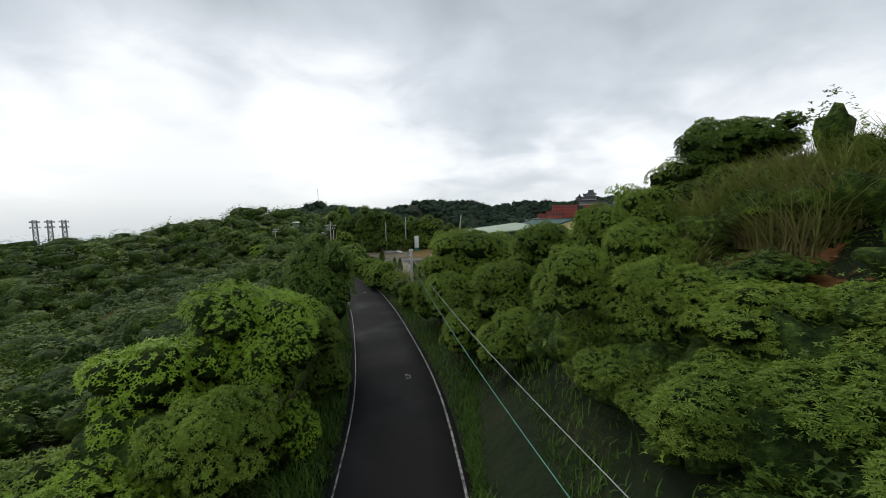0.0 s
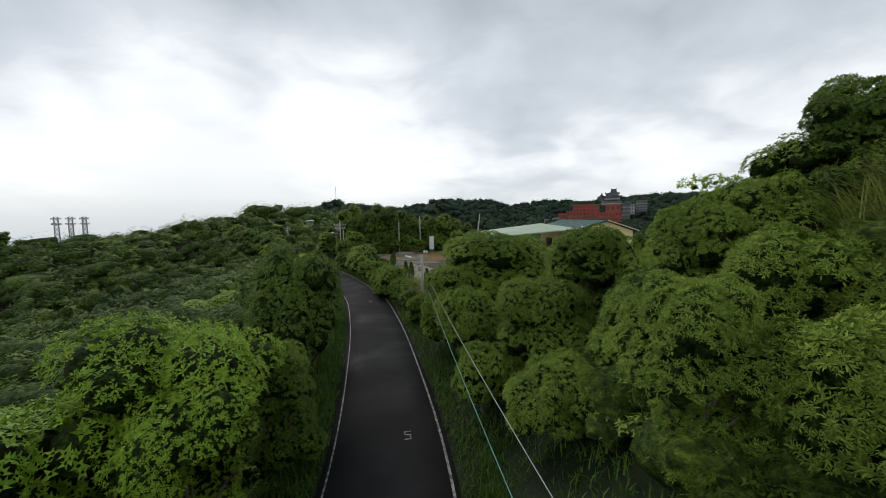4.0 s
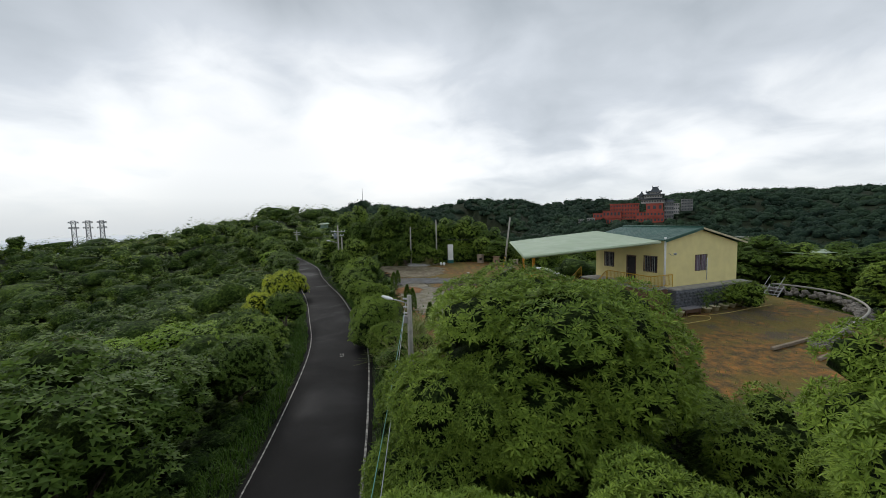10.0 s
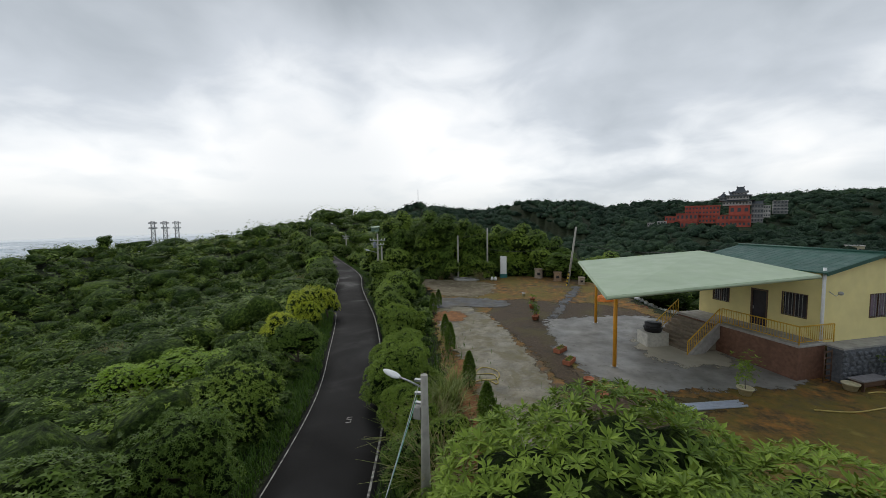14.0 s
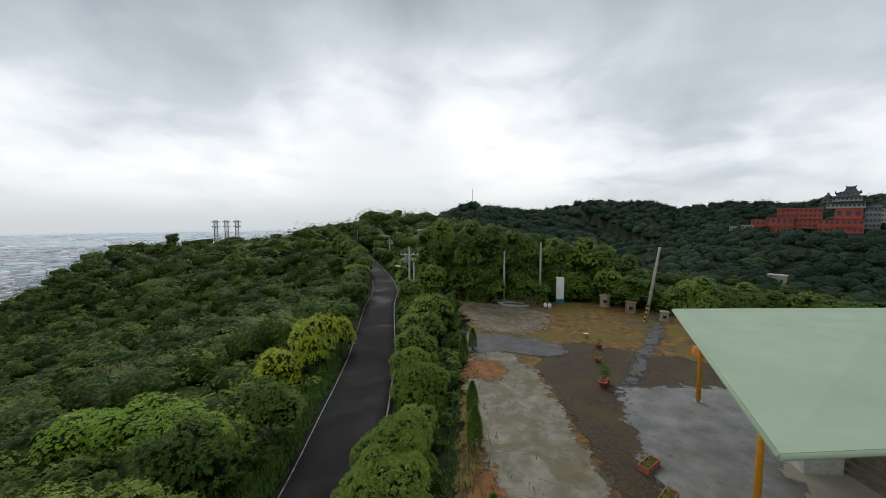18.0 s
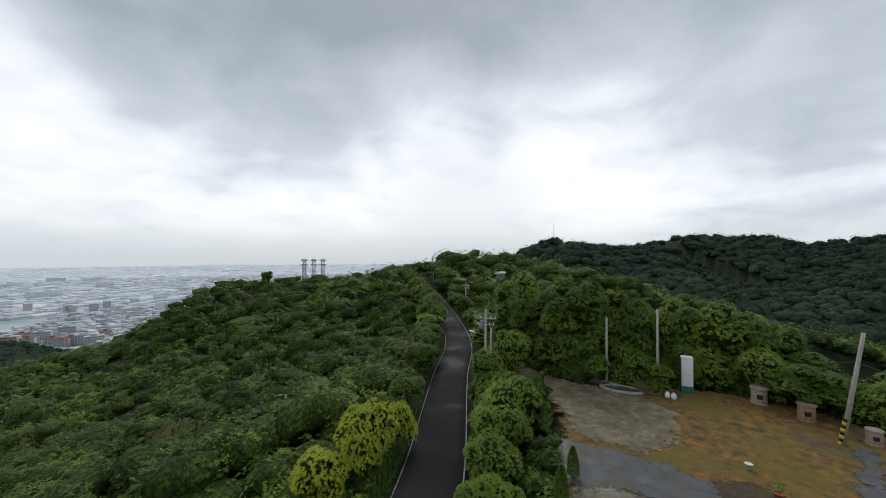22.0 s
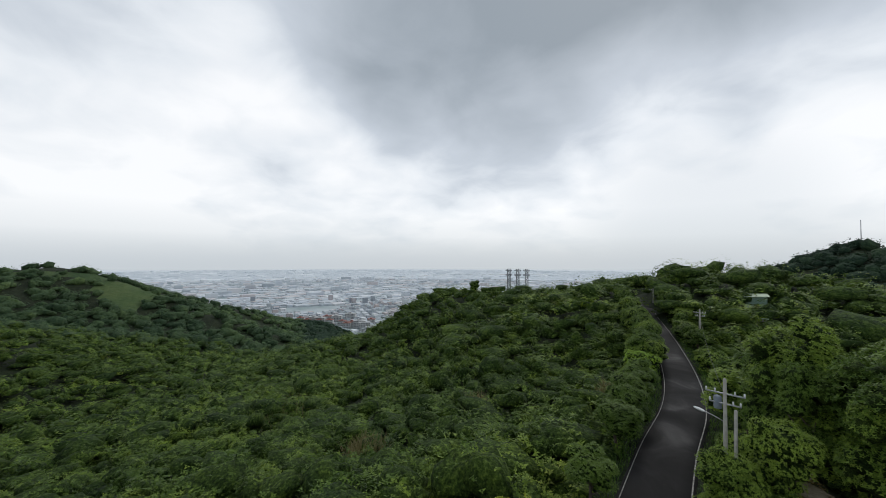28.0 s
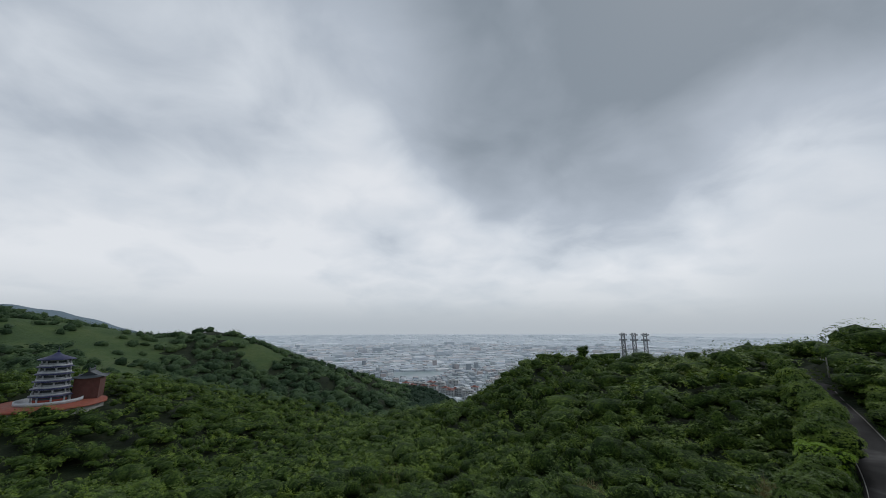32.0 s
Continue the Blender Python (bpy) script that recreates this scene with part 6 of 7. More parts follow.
WIRE_G = plain("green_cable", (0.10, 0.30, 0.24), 0.4)
WIRE_W = plain("grey_cable", (0.30, 0.33, 0.33), 0.4)
WIRE_B = plain("dark_cable", (0.05, 0.05, 0.05), 0.5)
wire("overhead_cable", (-3.45, 37.4, 5.75), (7.3, -14, 6.9), 1.45, WIRE_W, 0.011, "pale overhead cable above the verge")
wire("overhead_cable", (-3.5, 37.4, 5.4), (6.4, -14, 6.5), 1.45, WIRE_G, 0.011, "green overhead cable above the verge")
wire("overhead_cable", (-12.75, 77.9, 8.3), (-8.8, 78.9, 9.2), 0.35, WIRE_B, 0.02, "slack cable between two poles")
wire("overhead_cable", (-8.8, 78.9, 6.6), (2.3, 74.8, 7.8), 0.7, WIRE_B, 0.016, "slack cable to the leaning pole")
wire("overhead_cable", (2.3, 74.8, 7.8), (12.6, 60.4, 8.2), 0.7, WIRE_B, 0.016, "slack cable from the leaning pole to the house")
wire("overhead_cable", (-22.4, 72.6, 8.1), (-53.6, 116.0, 6.7), 1.2, WIRE_B, 0.014, "dark overhead cable along the road")

# small green hut on the far slope
hut = thing("hillside_hut", (-57.2, 138.6, ground_at(-57.2, 138.6) - 0.9), 35, "small pale green hut with a grey-green sheet roof", "hut")
part("wall", boxed((-1.7, -1.3, -0.3), (1.7, 1.3, 3.6), 0.02), plain("pale_green_wall", (0.20, 0.30, 0.24), 0.7), hut)
part("roof", slab([(-2.1, -1.7, 3.7), (2.1, -1.7, 3.9), (2.1, 1.7, 4.3), (-2.1, 1.7, 4.1)], 0.1), CANOPY, hut)
part("door", boxed((-0.4, -1.36, 0.0), (0.5, -1.31, 2.1), 0.01), BROWN, hut)

# white booth with a teal foot
z = ground_at(-6.75, 80.0)
booth = thing("booth", (-6.75, 80.0, z), 12, "white cabin with a teal plinth at the yard's edge", "booth")
booth.scale = (0.86, 0.86, 1.0)
part("plinth", boxed((-0.55, -0.5, 0), (0.55, 0.5, 0.55), 0.02), TEAL, booth)
part("cabin", boxed((-0.5, -0.45, 0.55), (0.5, 0.45, 3.0), 0.02), WHITE, booth)
part("door_panel", boxed((-0.4, -0.475, 0.65), (0.4, -0.455, 2.85), 0.005), WHITE, booth)
part("dark_side", boxed((-0.53, -0.42, 0.6), (-0.505, 0.42, 2.9)), BROWN, booth)
# three small round stone hutches, each opening a black block that paints its shade
for x, y, s, words in ((-1.95, 80.4, 0.86, "grey"), (0.55, 78.6, 0.80, "brownish"), (3.4, 76.6, 0.62, "small grey")):
    z = ground_at(x, y)
    root = thing("stone_hutch", (x, y, z), 8 * s, words + " round stone hutch with an arched opening", "hutch", "hutches along the yard")
    root.scale = (s, s, s)
    mat = plain("tan_block" if words != "brownish" else "brown_block", (0.33, 0.27, 0.21) if words != "brownish" else (0.28, 0.19, 0.12), 0.8, spread=0.3)
    part("foot", lathe([(0.02, 0.0), (0.66, 0.0), (0.68, 0.05), (0.68, 0.16), (0.60, 0.2)], 18), mat, root)
    part("drum", lathe([(0.60, 0.18), (0.62, 0.3), (0.62, 1.32), (0.60, 1.36)], 18), mat, root)
    part("opening", boxed((-0.26, -0.64, 0.5), (0.2, -0.5, 0.98), 0.06), BLACK, root, "black block for the shade inside the arched opening")
    part("lid", lathe([(0.02, 1.35), (0.68, 1.35), (0.72, 1.39), (0.72, 1.48), (0.66, 1.53), (0.02, 1.56)], 18), mat, root)
# heap of planks and stones at the yard's back, two white jars, a pallet
gen = np.random.default_rng(31)
heap = thing("plank_heap", (-11.2, 78.3, ground_at(-11.2, 78.3)), 5, "heap of weathered planks and slabs beside the basin", "planks")
for k in range(16):
    x, y = gen.uniform(-2.2, 2.2), gen.uniform(-0.9, 0.9)
    ob = part("plank", boxed((-0.9, -0.1, -0.03), (0.9, 0.1, 0.03), 0.005), WOODOLD if k % 3 else GREYCON, heap)
    ob.matrix_basis = pose(x, y, 0.08 + 0.05 * (k % 4), gen.normal(0, 3), gen.normal(0, 4), gen.normal(5, 25))
basin = thing("water_basin", (-11.3, 77.0, ground_at(-11.3, 77.0)), 8, "low broken concrete basin with murky green water", "basin")
basin.scale = (1.5, 0.75, 1.0)
part("rim", lathe([(0.95, 0.0), (1.22, 0.0), (1.2, 0.2), (1.02, 0.24), (0.98, 0.1), (0.94, 0.02)], 14), GREYCON, basin)
part("water", lathe([(0.02, 0.05), (0.97, 0.05), (0.97, 0.12), (0.02, 0.12)], 14), plain("murky_water", (0.075, 0.085, 0.02), 0.1, scale=2, bump=0.02), basin, "murky yellow-green water")
for k, x in enumerate((-7.9, -7.45)):
    jar = part("white_jar", lathe([(0.14, 0), (0.2, 0.08), (0.2, 0.36), (0.1, 0.44), (0.1, 0.5), (0.02, 0.5)], 12), WHITE)
    jar.matrix_basis = pose(x, 77.4, ground_at(x, 77.4) + 0.03)
    tagged(jar, "white plastic jar standing on the ground", "jar", "white jars")
pallet = thing("pallet", (-9.1, 77.8, ground_at(-9.1, 77.8)), 30, "weathered wooden pallet lying on the ground", "pallet")
for k in range(7):
    part("slat", boxed((-0.6, -0.5 + k * 0.155, 0.1), (0.6, -0.39 + k * 0.155, 0.13)), WOODOLD, pallet)
for x in (-0.5, 0, 0.45):
    part("bearer", boxed((x, -0.5, 0), (x + 0.08, 0.55, 0.1)), WOODOLD, pallet)
pot = part("white_pot", lathe([(0.12, 0), (0.2, 0.3), (0.22, 0.3), (0.18, 0.32), (0.02, 0.3)], 12), WHITE)
pot.matrix_basis = pose(-3.0, 68.6, ground_at(-3, 68.6) + 0.03)
tagged(pot, "white pot on the mossy ground", "pot")

# ---------------------------------------------------------------- open shed on the terrace beyond the lawn
shed = thing("open_shed", (33.0, 66.0, ground_at(33, 66)), 25, "open shed with a flat pale sheet roof on thin posts", "shed")
zz = 5.2 - ground_at(33, 66)
part("shed_roof", slab([(-3.6, -2.6, zz + 0.25), (6.6, -2.6, zz - 0.05), (6.6, 2.6, zz - 0.05), (-3.6, 2.6, zz + 0.25)], 0.06), CANOPY, shed)
for x in (-3.2, 0.4, 3.2, 6.2):
    for y in (-2.3, 2.3):
        part("post", tube([(x, y, -0.4), (x, y, zz + 0.1)], 0.05, 8), STEEL, shed)
part("platform", boxed((-4.2, -3.0, -0.6), (7.2, 3.2, 0.25)), RUBBLE, shed)
table = thing("shed_table", (34.8, 65.6, ground_at(33, 66) + 0.25), 30, "small pale table under the shed", "table")
part("tabletop", boxed((-0.6, -0.4, 0.7), (0.6, 0.4, 0.74)), WHITE, table)
for x in (-0.5, 0.5):
    for y in (-0.3, 0.3):
        part("leg", tube([(x, y, 0), (x, y, 0.7)], 0.025, 6), STEEL, table)
ladder = thing("metal_steps", (26.4, 59.4, ground_at(26.4, 59.4)), 35, "short flight of grey metal steps with a handrail", "steps")
for y in (-0.55, 0.55):
    part("stringer", slab([(-1.1, y, 0.1), (1.1, y, 1.75), (1.1, y + 0.06, 1.75), (-1.1, y + 0.06, 0.1)], 0.16), STEEL, ladder)
    part("handrail", tube([(-1.1, y, 0.95), (1.1, y, 2.6)], 0.03, 6), STEEL, ladder)
for k in range(6):
    part("tread", boxed((-1.05 + k * 0.36, -0.5, 0.14 + k * 0.27), (-0.8 + k * 0.36, 0.55, 0.18 + k * 0.27)), STEEL, ladder)
rubble = thing("rubble_wall", (0, 0, 0), 0, "curved bank of grey rubble stones with a concrete kerb", "wall")
ROCKS = []
gen = np.random.default_rng(77)
for s in range(4):
    bm = bmesh.new()
    bmesh.ops.create_icosphere(bm, subdivisions=1, radius=0.5)
    for v in bm.verts:
        v.co *= gen.uniform(0.75, 1.15)
    me = bpy.data.meshes.new("stone")
    bm.to_mesh(me)
    bm.free()
    me.materials.append(RUBBLE)
    ROCKS.append(me)
arc = smooth_line([(24.0, 61.0, 0), (27.5, 60.2, 0), (29.6, 57.0, 0), (27.8, 52.0, 0), (23.0, 47.6, 0), (18.8, 44.0, 0)], 90)
for i, p in enumerate(arc):
    for k in range(3):
        q = p + [gen.normal(0, 0.25), gen.normal(0, 0.25), 0]
        ob = part("stone", ROCKS[(i + k) % 4], None, rubble)
        ob.matrix_basis = Matrix.LocRotScale((q[0], q[1], 1.85 + k * 0.26 * max(0.25, 1 - i / 70)), Euler(tuple(gen.uniform(0, 6, 3))), tuple(gen.uniform(0.3, 0.55, 3)))
kerb = [(p[0] + 0.5, p[1] + 0.15, 2.0 + 0.75 * max(0.2, 1 - i / 75)) for i, p in enumerate(arc)]
part("kerb", tube(kerb[10:], 0.085, 6), POLECON, rubble)
for a, b in (((16.2, 43.4), (20.5, 46.0)), ((17.5, 42.0), (21.6, 44.8))):
    beam = thing("timber_beam", (a[0], a[1], ground_at(*a) + 0.08), math.degrees(math.atan2(b[1] - a[1], b[0] - a[0])), "weathered timber beam lying on the lawn", "beam", "timber beams")
    part("beam", boxed((0, -0.09, 0), (math.dist(a, b), 0.09, 0.16), 0.01), WOODOLD, beam)

# ---------------------------------------------------------------- small cypresses along the slab
CYP = []
for s in (1, 2):
    gen = np.random.default_rng(s + 60)
    k = 620
    t = gen.uniform(0, 1, k) ** 0.8
    a = gen.uniform(0, 6.28, k)
    r = 0.27 * np.sin(np.clip((1 - t) * 2.6, 0, 1.57)) * gen.uniform(0.7, 1.1, k) + 0.02
    p = np.stack([np.cos(a) * r, np.sin(a) * r, 0.15 + t * 1.75], 1)
    v, q = rosettes(p, np.stack([np.cos(a), np.sin(a), np.full(k, 1.6)], 1), np.full(k, 0.15), 5, gen, 0.3, 0.9)
    CYP.append(mesh_of("crown", v, q, LEAF_DARK))
for k, (x, y, s) in enumerate(((-3.9, 46.0, 1.0), (-2.3, 42.3, 1.1), (-1.5, 40.3, 1.15), (-10.4, 59.6, 1.0), (-6.3, 50.8, 1.0), (-10.6, 61.9, 0.9), (-7.4, 53.4, 0.9))):
    root = thing("cypress", (x, y, ground_at(x, y)), k * 70, "young dark green columnar cypress", "cypress", "cypresses along the yard")
    root.scale = (s, s, s)
    part("trunk", tube([(0, 0, -0.1), (0, 0, 1.5)], [0.035, 0.012], 6), BARK, root)
    part("crown", CYP[k % 2], None, root)

# ---------------------------------------------------------------- tall grass and verges


def blades(place, height, width, lean, gen, seg=3):
    """Arching blades: corners and faces."""
    k = len(place)
    a = gen.uniform(0, 6.283, k)
    d = np.stack([np.cos(a), np.sin(a), np.zeros(k)], 1)
    s = np.stack([-np.sin(a), np.cos(a), np.zeros(k)], 1)
    rows = []
    for i in range(seg + 1):
        t = i / seg
        c = place + d * (lean * t ** 2)[:, None] + np.array([0, 0, 1.0]) * (height * (t - 0.25 * t * t * (lean / height)))[:, None]
        w = (width * (1 - t) + 0.004)[:, None]
        rows += [c - s * w, c + s * w]
    v = np.stack(rows, 1).reshape(-1, 3)
    b = np.arange(k)[:, None] * (2 * seg + 2)
    q = np.concatenate([b + np.array([[2 * i, 2 * i + 1, 2 * i + 3, 2 * i + 2]]) for i in range(seg)])
    return v, q


def tuft(name, count, radius, h0, h1, lean, mat, seed):
    gen = np.random.default_rng(seed)
    r, a = radius * np.sqrt(gen.uniform(0, 1, count)), gen.uniform(0, 6.28, count)
    p = np.stack([np.cos(a) * r, np.sin(a) * r, np.full(count, -0.1)], 1)
    v, q = blades(p, gen.uniform(h0, h1, count), np.full(count, 0.022), gen.uniform(0.3, 1.0, count) * lean, gen, 4)
    return mesh_of(name, v, q, mat)


TUFTS = [tuft("blades", 130, 0.55, 0.8, 2.0, 1.9, DRY if s == 3 else GRASS, s) for s in (1, 2, 3)]
gen = np.random.default_rng(55)
spots = [(gen.uniform(10.2, 17), gen.uniform(12.0, 19.5)) for _ in range(170)] + [(gen.uniform(7.0, 10), gen.uniform(13, 19)) for _ in range(10)] + [(gen.uniform(-6.6, -3.4), gen.uniform(38.5, 46)) for _ in range(14)] + [(gen.uniform(-30, -12), gen.uniform(14, 50)) for _ in range(26)] + \
        [(gen.uniform(-17, -9), gen.uniform(77, 82)) for _ in range(14)] + [(gen.uniform(5.5, 9), gen.uniform(19, 26)) for _ in range(6)]
for i, (x, y) in enumerate(spots):
    if abs(float(road_frame(x, y)[0][0])) < 3.4:
        continue
    ob = new("grass_clump", TUFTS[i % 3])
    s = gen.uniform(0.7, 1.25)
    ob.matrix_basis = Matrix.LocRotScale((x, y, ground_at(x, y)), Euler((0, 0, i * 1.7)), (s, s, s))
    tagged(ob, "arching clump of tall pale green grass", "grass", "grass clumps on the slopes")

gen = np.random.default_rng(66)
k = 70000
at = np.where(gen.uniform(0, 1, k) < 0.5, gen.integers(60, 210, k), gen.integers(75, 140, k))
off = np.where(gen.uniform(0, 1, k) < 0.5, -1, 1) * (2.3 + np.abs(gen.normal(0, 1.9, k)))
p2 = ROAD_LINE[at, :2] + ROAD_SIDE[at] * off[:, None] + gen.normal(0, 0.3, (k, 2))
keep = np.abs(road_frame(p2[:, 0], p2[:, 1])[0]) > 2.28
p2 = p2[keep]
place = np.stack([p2[:, 0], p2[:, 1], land(p2[:, 0], p2[:, 1]) - 0.02], 1)
v, q = blades(place, gen.uniform(0.14, 0.48, len(p2)), np.full(len(p2), 0.022), gen.uniform(0.05, 0.3, len(p2)), gen, 2)
tagged(part("verge_grass", mesh_of("verge_grass", v, q, VERGE)), "rough green grass along both road edges", "grass", kind="stuff")
k = 90000
p2 = np.stack([gen.uniform(1.0, 7.0, k), gen.uniform(2.0, 19.0, k)], 1)
side = road_frame(p2[:, 0], p2[:, 1])[0]
p2 = p2[(side > 2.2) & (side < 4.0 + 0.5 * np.sin(p2[:, 1] * 1.7))]
v, q = blades(np.stack([p2[:, 0], p2[:, 1], land(p2[:, 0], p2[:, 1]) - 0.02], 1), gen.uniform(0.08, 0.3, len(p2)), np.full(len(p2), 0.020), gen.uniform(0.05, 0.2, len(p2)), gen, 2)
tagged(part("bank_grass", mesh_of("bank_grass", v, q, VERGE)), "rough green grass at the foot of the bank", "grass", kind="stuff")
k = 9000
p2 = np.stack([gen.uniform(-14, 27, k), gen.uniform(33, 80, k)], 1)
soil = (inside(p2[:, 0], p2[:, 1], YARD) > 0.3) & ((inside(p2[:, 0], p2[:, 1], [(-6, 66.8), (6, 66.8), (12, 62), (4, 81), (-14, 77)]) > 0) | (inside(p2[:, 0], p2[:, 1], [(7, 36), (14, 45), (14, 50.5), (22, 54), (27, 56), (27, 44), (20, 35)]) > 0))
p2 = p2[soil]
v, q = blades(np.stack([p2[:, 0], p2[:, 1], land(p2[:, 0], p2[:, 1]) + 0.02], 1), gen.uniform(0.04, 0.16, len(p2)), np.full(len(p2), 0.012), gen.uniform(0.02, 0.1, len(p2)), gen, 2)
tagged(part("lawn_weeds", mesh_of("lawn_weeds", v, q, GRASS)), "thin short weeds on the mossy soil", "grass", kind="stuff")

gen = np.random.default_rng(77)
for cx, cy, wide, count in ((-49, 55.5, 2.6, 700), (-122, 41, 7, 900), (-101, 45, 9, 1200), (-44, 85, 1.6, 300), (-55, 72, 1.8, 300)):
    r, a = wide * np.sqrt(gen.uniform(0, 1, count)) * (1 + 0.4 * np.sin(gen.uniform(0, 6.28, count))), gen.uniform(0, 6.28, count)
    x, y = cx + r * np.cos(a), cy + r * np.sin(a) * 0.7
    v, q = blades(np.stack([x, y, land(x, y) + 0.2], 1), gen.uniform(1.6, 3.2, count), np.full(count, 0.05), gen.uniform(0.4, 1.3, count), gen, 3)
    tagged(part("dry_grass", mesh_of("dry_grass", v, q, DRY)), "patch of dry tan grass among the trees", "grass", kind="stuff")
plant("dark", -153.0, 120.0, 2.4, 7.5)

# ---------------------------------------------------------------- pylons and the mast
PYLON = plain("pylon_steel", (0.22, 0.23, 0.24), 0.6, 0.3)


def pylon_mesh(h):
    bm = bmesh.new()
    half = 0.75
    legs = [(-half, -half), (half, -half), (half, half), (-half, half)]
    for x, y in legs:
        add_tube(bm, [(x, y, -3), (x * 0.75, y * 0.75, h)], 0.13, 4)
    n = 7
    for k in range(n):
        z0, z1 = h * k / n, h * (k + 1) / n
        s0, s1 = 1 - 0.25 * k / n, 1 - 0.25 * (k + 1) / n
        for i in range(4):
            a, b = legs[i], legs[(i + 1) % 4]
            add_tube(bm, [(a[0] * s0, a[1] * s0, z0), (b[0] * s1, b[1] * s1, z1)], 0.07, 4)
            add_tube(bm, [(b[0] * s0, b[1] * s0, z0), (a[0] * s1, a[1] * s1, z1)], 0.07, 4)
            add_tube(bm, [(a[0] * s1, a[1] * s1, z1), (b[0] * s1, b[1] * s1, z1)], 0.07, 4)
    me = bpy.data.meshes.new("lattice")
    bm.to_mesh(me)
    bm.free()
    me.materials.append(PYLON)
    return me


LATTICE = pylon_mesh(13.0)
ARM = bpy.data.meshes.new("cross_arm")
bm = bmesh.new()
for x in (-1.7, 0):
    add_tube(bm, [(-1.35, 0, 0.2 * x), (1.35, 0, 0.2 * x)], 0.1, 4)
for s in (-1, 1):
    add_tube(bm, [(s * 1.35, 0, 0), (s * 0.6, 0, -0.7)], 0.07, 4)
    add_tube(bm, [(s * 1.35, 0, 0), (s * 1.35, 0, -0.6)], 0.06, 4)
bm.to_mesh(ARM)
bm.free()
ARM.materials.append(PYLON)
for k in range(3):
    x, y = -152.6 + 2.3 * k, 136.6 + 3.1 * k
    root = thing("lattice_pylon", (x, y, -1.2), 53, "grey steel lattice pylon rising above the trees", "pylon", "row of three pylons")
    part("lattice", LATTICE, None, root)
    for z in (12.6, 10.6):
        part("cross_arm", ARM, None, root).matrix_basis = pose(0, 0, z)
bare = thing("bare_tree", (-137.0, 171.0, ground_at(-137, 171)), 40, "leafless tree standing above the ridge canopy", "tree")
part("trunk", trunk_mesh("trunk", 9.0, 0.2, 3.4, 16, 5), None, bare)
mast = thing("radio_mast", (-147.6, 422, 24), 0, "thin pale mast on the far hilltop", "mast")
part("pole", tube([(0, 0, 0), (0, 0, 21)], [0.35, 0.2], 6), STEEL, mast)
hut = thing("hill_hut", (-52.3, 130.5, ground_at(-52.3, 130.5)), 20, "small hut with a pale roof among the trees", "hut")
hz_ = 2.1
part("hut_wall", boxed((-1.2, -0.9, -0.5), (1.2, 0.9, hz_ - 0.3)), GREYCON, hut)
part("hut_roof", slab([(-1.6, -1.3, hz_), (1.6, -1.3, hz_ - 0.2), (1.6, 1.3, hz_ - 0.2), (-1.6, 1.3, hz_)], 0.1), CANOPY, hut)

# ---------------------------------------------------------------- the temple on the far hill
TRED = plain("temple_red", (0.36, 0.075, 0.05), 0.7, scale=0.3, spread=0.2)
TWHITE = plain("temple_white", (0.40, 0.39, 0.37), 0.7, scale=0.3)
TROOF = plain("temple_roof", (0.055, 0.065, 0.075), 0.6, scale=0.3)
TGREY = plain("temple_grey", (0.17, 0.175, 0.175), 0.7, scale=0.3)


def curved_roof(w, d, h, out, mat, name, parent, place, ridge=0.35):
    """A hipped roof with swept-up corners and a raised ridge."""
    bm = bmesh.new()
    ring = []
    n = 6
    for ex, ey in (((-1, -1), (1, -1)), ((1, -1), (1, 1)), ((1, 1), (-1, 1)), ((-1, 1), (-1, -1))):
        for i in range(n):
            t = i / n
            x, y = ex[0] + (ey[0] - ex[0]) * t, ex[1] + (ey[1] - ex[1]) * t
            ring.append((x * (w / 2 + out), y * (d / 2 + out), 0.18 * h * abs(2 * t - 1) ** 3 * 1.6))
    midr = [(x * 0.62, y * 0.55, h * 0.38) for x, y, _ in ring]
    top = [(max(-w * ridge, min(w * ridge, x * 0.8)), y * 0.04, h) for x, y, _ in ring]
    rings = [[bm.verts.new(p) for p in r] for r in (ring, midr, top)]
    for a, b in zip(rings[:-1], rings[1:]):
        for i in range(len(ring)):
            j = (i + 1) % len(ring)
            bm.faces.new((a[i], a[j], b[j], b[i]))
    bm.faces.new(rings[2])
    bm.faces.new(rings[0][::-1])
    add_box(bm, (-w * ridge - 0.4, -0.25, h - 0.1), (w * ridge + 0.4, 0.25, h + 0.07 * w))
    for s in (-1, 1):
        add_box(bm, (s * (w * ridge + 0.2) - 0.35, -0.25, h), (s * (w * ridge + 0.2) + 0.35, 0.25, h + 0.14 * w))
    ob = part(name, bm, mat, parent)
    ob.matrix_basis = pose(*place)
    return ob


temple = thing("temple", (163.5, 445.0, 6.0), -21.3, "large red temple with tiered dark roofs on a wooded hill", "temple")


def hall(x0, x1, z0, z1, mat, depth=14.0, y0=0.0, rows=0, cols=0, name="hall"):
    body = part(name, boxed((x0, y0, z0), (x1, y0 + depth, z1)), mat, temple)
    for r in range(rows):
        z = z0 + (z1 - z0) * (r + 0.35) / rows
        for c in range(cols):
            x = x0 + (x1 - x0) * (c + 0.25) / cols
            part("window", boxed((x, y0 - 0.12, z), (x + (x1 - x0) / cols * 0.5, y0 - 0.02, z + (z1 - z0) / rows * 0.4)), TROOF, body)
        part("ledge", boxed((x0 - 0.4, y0 - 0.7, z0 + (z1 - z0) * (r + 1) / rows - 0.35), (x1 + 0.4, y0 - 0.01, z0 + (z1 - z0) * (r + 1) / rows)), TWHITE if mat is not TRED else TRED, body)
    return body


